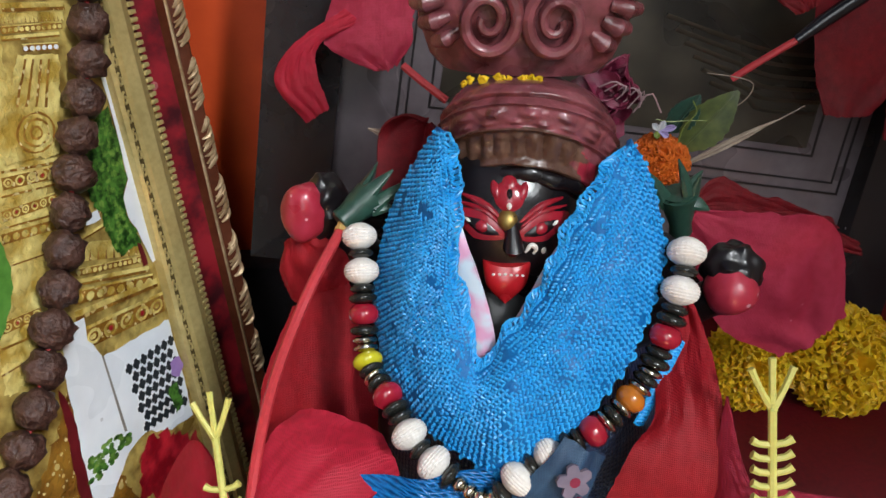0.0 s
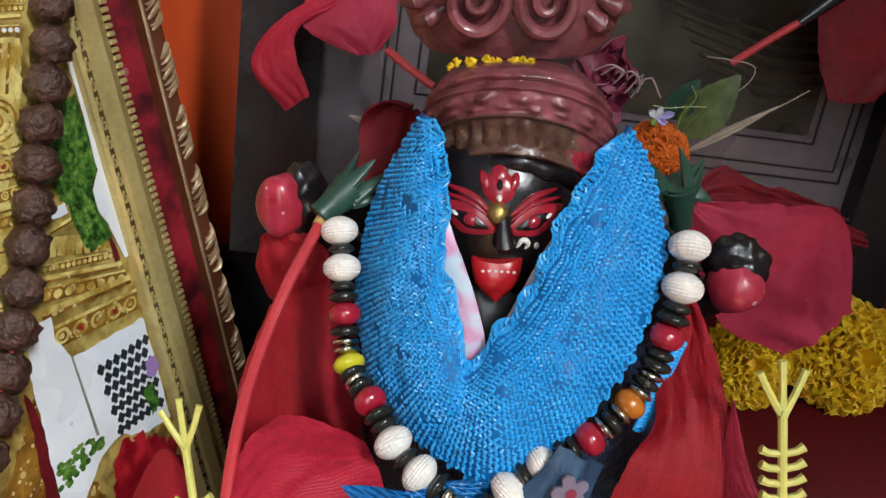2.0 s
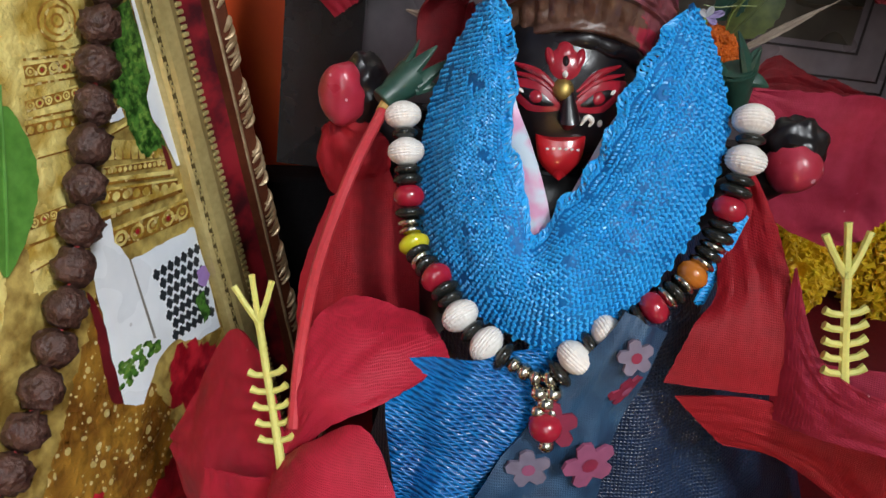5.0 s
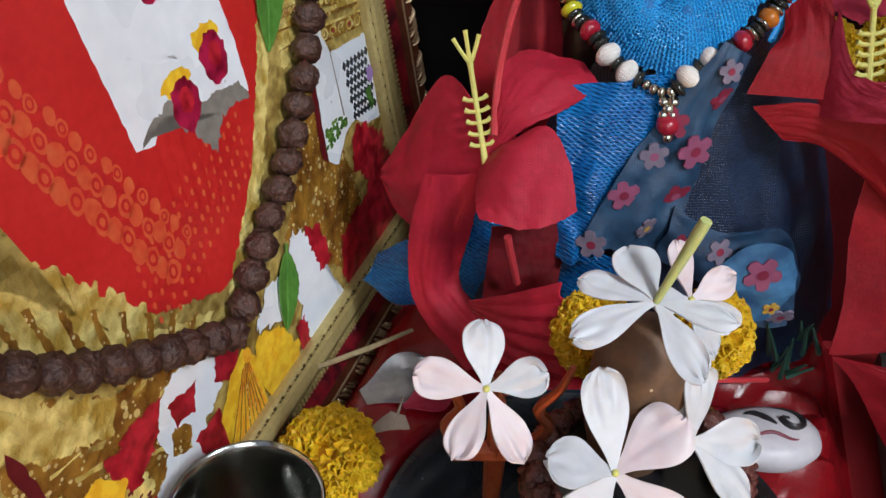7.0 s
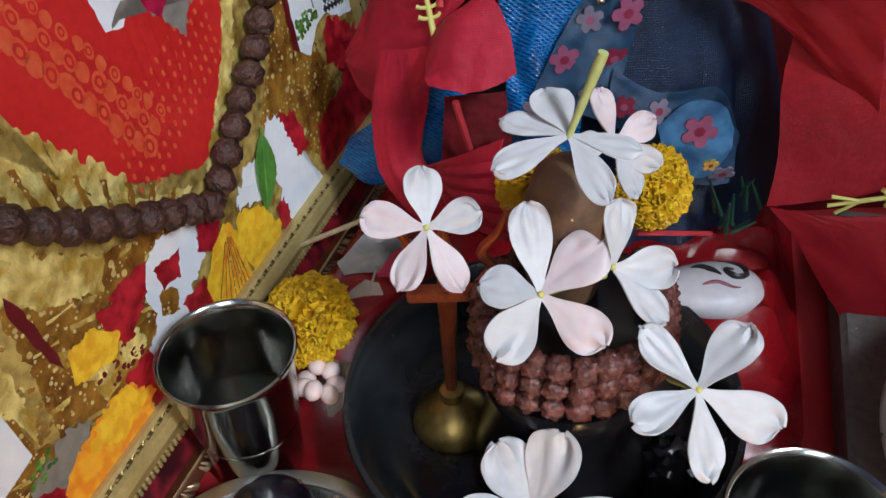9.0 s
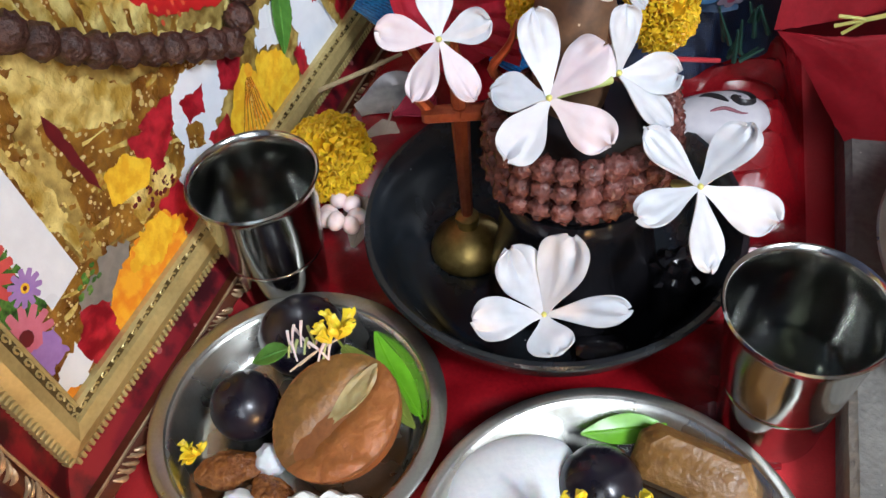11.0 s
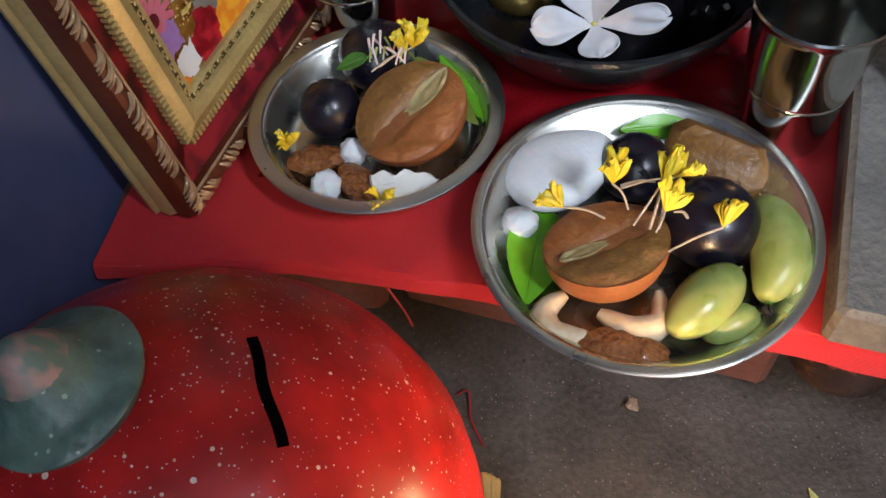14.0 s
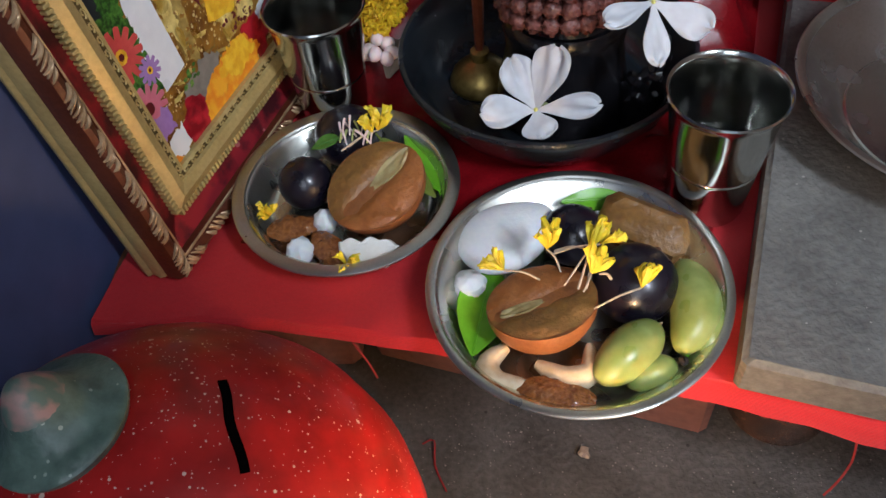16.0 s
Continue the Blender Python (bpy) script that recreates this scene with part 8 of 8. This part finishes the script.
part("stem_tube", Geo().tube([(0.1080, 0.266, 0.2300), (0.1160, 0.267, 0.2365), (0.1260, 0.268, 0.2440)], [0.0016, 0.0023, 0.0026], 10), black_gloss, hang2, "black plastic stem tube")
part("stem", Geo().tube(spline([(0.1085, 0.266, 0.2305), (0.100, 0.268, 0.2235), (0.092, 0.270, 0.2165)], 8), 0.0012, 8), stem_red, hang2, "thin red wire stem")

# leaves and wisps behind the statue
for base, tip, w, mt, lb in (((0.0740, 0.2500, 0.2000), (0.0872, 0.2480, 0.2188), 0.0125, leaf_olive, "olive green leaf behind the statue"), ((0.0700, 0.2515, 0.2050), (0.0765, 0.2490, 0.2170), 0.0085, calyx_green, "dark green leaf behind the statue"),
                             ((0.0760, 0.2490, 0.1955), (0.1000, 0.2480, 0.2105), 0.0024, dry_leaf, "dry straw-coloured blade behind the statue"), ((-0.0020, 0.2200, 0.2080), (-0.0190, 0.2210, 0.2135), 0.0036, dry_leaf, "dry straw-coloured blade behind the statue")):
    solo("leaf_blade", leaf_geo(Geo(), base, tip, w, (0, -1, 0.4), 0.3, 0.1, serr=0.05, seed=base[0] * 90), mt, base, lb, "leaf", "leaves behind the statue")
for line, r, mt, lb in (([(0.077, 0.248, 0.2240), (0.086, 0.248, 0.2230), (0.091, 0.248, 0.2212), (0.0900, 0.248, 0.2170), (0.0860, 0.2485, 0.2130)], 0.00016, dry_leaf, "thin curling dry grass wisp"), ([(0.098, 0.248, 0.2090), (0.103, 0.248, 0.2122), (0.1075, 0.248, 0.2152)], 0.00022, dry_leaf, "thin end of a dry blade"),
                        ([(0.0640, 0.2470, 0.2100), (0.0680, 0.2465, 0.2095), (0.0730, 0.2465, 0.2100), (0.0790, 0.2470, 0.2100)], 0.00018, leaf_lime, "thin curling green tendril by the leaves"), ([(0.0740, 0.2470, 0.2160), (0.0755, 0.2465, 0.2125), (0.0725, 0.2465, 0.2080), (0.0715, 0.2465, 0.2030)], 0.0002, leaf_lime, "thin hanging green tendril by the leaves")):
    solo("grass_wisp", Geo().tube(spline(line, 18), r, 5), mt, line[0], lb, "grass", "wisps behind the statue")
tiny = thing("small_flower", (0.0640, 0.2460, 0.2040), "tiny white and lilac blossom above the marigold", "flower")
for k, (dx, dz, mt) in enumerate(((-0.0016, 0.0018, petal_white), (0.0010, 0.0024, petal_white), (0.0038, 0.0012, lilac_petal), (0.0024, -0.0012, lilac_petal), (-0.0006, -0.0016, leaf_lime))):
    part("petal", petal(Geo(), (0.0650, 0.2460, 0.2068), (0.0650 + dx * 1.25, 0.2452, 0.2068 + dz * 1.25), 0.0020, (0, -1, 0.3), 0.3, 0.15, 0.5, 0.0003, 0.9, seed=k * 3.1, narrow=0.3, nu=8, nv=7), mt, tiny)
fern = thing("dark_frond", (0.080, 0.135, 0.050), "small dark green frond beside the skirt", "plant")
random.seed(8)
for k in range(14):
    a = Vector((0.070 + random.uniform(-0.006, 0.012), 0.1290 + random.uniform(-0.004, 0.004), 0.052 + random.uniform(-0.008, 0.016)))
    part("needle", Geo().tube([a, a + Vector((random.uniform(-0.008, 0.008), -0.002, random.uniform(0.006, 0.018)))], [0.0011, 0.0004], 5), calyx_green, fern)
solo("red_stick", Geo().tube([(0.0280, 0.1050, 0.0700), (0.0440, 0.1110, 0.0640), (0.0600, 0.1180, 0.0570)], 0.0010, 8), stem_red, (0.044, 0.111, 0.058), "thin red wire stick", "stick")

# ---------------------------------------------------------------- stone block and large steel plate
bm_ = Matrix.Translation((0.0540, -0.1045, 0.0005)) @ pose(0, 0, 0, 0, 0, -16.0)
blk = Geo()
blk.box((0, 0, 0), (0.165, 0.290, 0.0206), bevel=0.0022)
sides = 24
rough_v, rough_f = [], []
for i in range(sides + 1):
    for j in range(2 * sides + 1):
        x, y = 0.0022 + (0.165 - 0.0044) * i / sides, 0.0022 + (0.290 - 0.0044) * j / (2 * sides)
        rough_v.append((x, y, 0.0207 + 0.0005 * max(0.0, noise.noise(Vector((x * 90, y * 60, 1)))) + 0.0003 * max(0.0, noise.noise(Vector((x * 400, y * 130, 4))))))
for i in range(sides):
    for j in range(2 * sides):
        k = i * (2 * sides + 1) + j
        rough_f.append((k, k + 2 * sides + 1, k + 2 * sides + 2, k + 1))
blk.add(rough_v, rough_f)
blk.v = [tuple(bm_ @ Vector(p)) for p in blk.v]
solo("stone_slab", blk, grey_stone, (0.13, 0.02, 0.0005), "rough grey stone slab lying on the red cloth", "stone slab", angle=30)
sx, sy, sz = 0.1670, 0.0150, 0.0216
big_plate = thing("large_steel_plate", (sx, sy, sz), "large shallow dull steel plate on the slab", "plate")
part("dish", Geo().lathe([(0.003, 0), (0.046, 0), (0.050, 0.001), (0.060, 0.010), (0.0690, 0.0200), (0.0680, 0.0206), (0.0590, 0.0115), (0.0495, 0.0022), (0.0475, 0.0014), (0.0465, 0.0018), (0.0455, 0.0012), (0.003, 0.0010)], (sx, sy, sz), 96), steel_dull, big_plate)
part("rim", Geo().lathe([(0.0678, 0.0200), (0.0690, 0.0206), (0.0720, 0.0215), (0.0726, 0.0222), (0.0720, 0.0229), (0.0700, 0.0226), (0.0680, 0.0214), (0.0678, 0.0200)], (sx, sy, sz), 96, caps=False), steel_rim, big_plate, "turned steel rim")

# ---------------------------------------------------------------- clay coin bank
KX, KY = -0.1435, -0.1610
bank = thing("clay_coin_bank", (KX, KY, FLOOR), "round red painted clay coin bank with a green knob", "coin bank")
prof = [(0.004, 0.0), (0.046, 0.0), (0.053, 0.004), (0.0728, 0.0228), (0.0826, 0.0648), (0.0857, 0.0942), (0.0839, 0.1152), (0.0786, 0.1341), (0.0693, 0.1498), (0.0568, 0.1629), (0.0426, 0.1734), (0.0266, 0.1808), (0.0133, 0.1845), (0.004, 0.1855)]
fine = []
for a, b in zip(prof, prof[1:]):
    for s in range(3):
        fine.append((a[0] + (b[0] - a[0]) * s / 3, a[1] + (b[1] - a[1]) * s / 3))
fine.append(prof[-1])
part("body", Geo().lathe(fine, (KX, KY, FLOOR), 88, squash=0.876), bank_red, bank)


def bank_z(r):
    for (r0, z0), (r1, z1) in zip(prof[6:], prof[7:]):
        if r1 <= r <= r0:
            return FLOOR + z0 + (z1 - z0) * (r - r0) / (r1 - r0)
    return FLOOR + 0.1855


rows = []
for k in range(13):
    s = k / 12
    x, y = -0.1155 + 0.0118 * s + 0.0004 * math.sin(s * 9), -0.1400 - 0.0285 * s
    row = []
    for w in (-0.0013, 0.0013):
        px, py = x + w * 0.92, y + w * 0.4
        row.append((px, py, bank_z(math.hypot(px - KX, (py - KY) / 0.876)) + 0.0002))
    rows.append(row)
part("coin_slot", Geo().shell(rows, 0.0012), slot_black, bank, "narrow black coin slot")
LID = Matrix.Translation((-0.1580, -0.1570, FLOOR + 0.1838)) @ pose(0, 0, 0, 0, -10, 0)


def tilted(profile, seg):
    """A turned piece standing on the lid's leaning axis."""
    g = Geo().lathe(profile, (0, 0, 0), seg)
    g.v = [tuple(LID @ Vector(p)) for p in g.v]
    return g


lid = part("lid", tilted([(0.012, -0.006), (0.0200, -0.0035), (0.0219, 0.0), (0.0221, 0.0012), (0.0214, 0.0022), (0.0170, 0.0034), (0.0138, 0.0060), (0.0112, 0.0092), (0.0096, 0.0122), (0.0070, 0.0150)], 56), bank_green, bank, "dull green disc-shaped lid")
part("knob", tilted([(0.0097, 0.0120), (0.0084, 0.0142), (0.0069, 0.0166), (0.0052, 0.0190), (0.0032, 0.0210), (0.0010, 0.0218)], 28), knob_worn, lid, "worn pinkish knob")

# ---------------------------------------------------------------- oil lamp
LMX, LMY, LMZ = 0.0005, -0.1840, FLOOR + 0.100
lamp = thing("oil_lamp", (LMX, LMY, FLOOR), "burning clay oil lamp on a turned brass stand", "oil lamp")
part("stand", Geo().lathe([(0.004, 0), (0.030, 0), (0.031, 0.004), (0.020, 0.012), (0.008, 0.022), (0.006, 0.055), (0.009, 0.062), (0.006, 0.070), (0.006, 0.092), (0.016, 0.100), (0.004, 0.1005)], (LMX, LMY, FLOOR), 36), brass, lamp, "turned brass stand")
cup = Geo()
cup.lathe([(0.004, 0.0), (0.0150, 0.0), (0.0160, 0.0025), (0.0140, 0.0060), (0.0115, 0.0095), (0.0085, 0.0130), (0.0050, 0.0160), (0.0020, 0.0185)], (LMX, LMY, LMZ), 48)
cup.v = [tuple(Vector(p) + Vector((0.0036 * noise.noise(Vector(p) * 190), 0.0036 * noise.noise(Vector(p) * 190 + Vector((5, 0, 0))), 0.0030 * noise.noise(Vector(p) * 260)))) for p in cup.v]
part("fuel_cone", cup, clay_burnt, lamp, "charred crumbling brown fuel cone")
part("wick", Geo().tube([(LMX, LMY + 0.001, LMZ + 0.013), (LMX + 0.0035, LMY + 0.005, LMZ + 0.0175), (LMX + 0.0055, LMY + 0.0080, LMZ + 0.0215)], [0.0022, 0.0020, 0.0016], 8), wick_black, lamp, "charred cotton wick")
fl = Geo().lathe([(0.0005, 0.0), (0.0024, 0.0012), (0.0040, 0.0044), (0.0045, 0.0080), (0.0046, 0.0125), (0.0041, 0.0180), (0.0029, 0.0228), (0.0014, 0.0254), (0.0003, 0.0262)], (LMX + 0.0060, LMY + 0.0080, LMZ + 0.0180), 28)
flame = part("flame", fl, flame_mat, lamp, "bright yellow-white flame")
flame.visible_shadow = False

# ---------------------------------------------------------------- bits on the floor
for k, pts in enumerate(([(-0.0750, -0.0760, FLOOR + 0.001), (-0.0690, -0.0750, FLOOR + 0.003), (-0.0680, -0.0880, FLOOR + 0.001), (-0.0620, -0.1010, FLOOR + 0.001)], [(0.1000, -0.1185, -0.012), (0.1030, -0.1190, -0.030), (0.1040, -0.1180, -0.050), (0.1010, -0.1190, -0.064)],
                         [(-0.0950, -0.0760, -0.008), (-0.0900, -0.0780, -0.022), (-0.0880, -0.0780, -0.034)])):
    solo("loose_thread", Geo().tube(spline(pts, 16), 0.0005, 5), thread_red, pts[0], "loose dark red thread end", "thread", "loose threads")
solo("dry_crumb", Geo().ball((0.006, -0.0815, FLOOR + 0.0022), (0.0032, 0.0026, 0.0024), 12, lump=0.8, freq=500), dry_leaf, (0.006, -0.0815, FLOOR), "small dry brown crumb on the floor", "crumb")
solo("green_scrap", petal(Geo(), (0.0760, -0.1190, FLOOR + 0.0015), (0.0790, -0.1280, FLOOR + 0.0015), 0.0035, (0, 0, 1), 0.2, 0.1, 0.6, 0.0005), sprig_green, (0.0775, -0.1235, FLOOR + 0.0005), "tiny green leaf scrap on the floor", "scrap")
tas = Geo()
random.seed(41)
for k in range(34):
    u = k / 33
    top = Vector((-0.0605 + 0.0060 * u + random.uniform(-0.0008, 0.0008), -0.1300 - 0.0030 * u, -0.0560 + random.uniform(-0.001, 0.001)))
    foot = Vector((-0.0610 + 0.0050 * u + random.uniform(-0.001, 0.001), -0.1560 - 0.0060 * u, FLOOR + 0.001))
    mid = top.lerp(foot, 0.5) + Vector((random.uniform(-0.001, 0.0015), random.uniform(-0.001, 0.001), random.uniform(-0.001, 0.002)))
    tas.tube(spline([top, mid, foot], 8), 0.00055, 5)
tas.tube([(-0.0610, -0.1322, -0.0600), (-0.0575, -0.1332, -0.0605), (-0.0540, -0.1345, -0.0600)], 0.0010, 6)
solo("gold_tassel", tas, gold_frame, (-0.051, -0.142, FLOOR), "golden thread tassel beside the coin bank", "tassel")
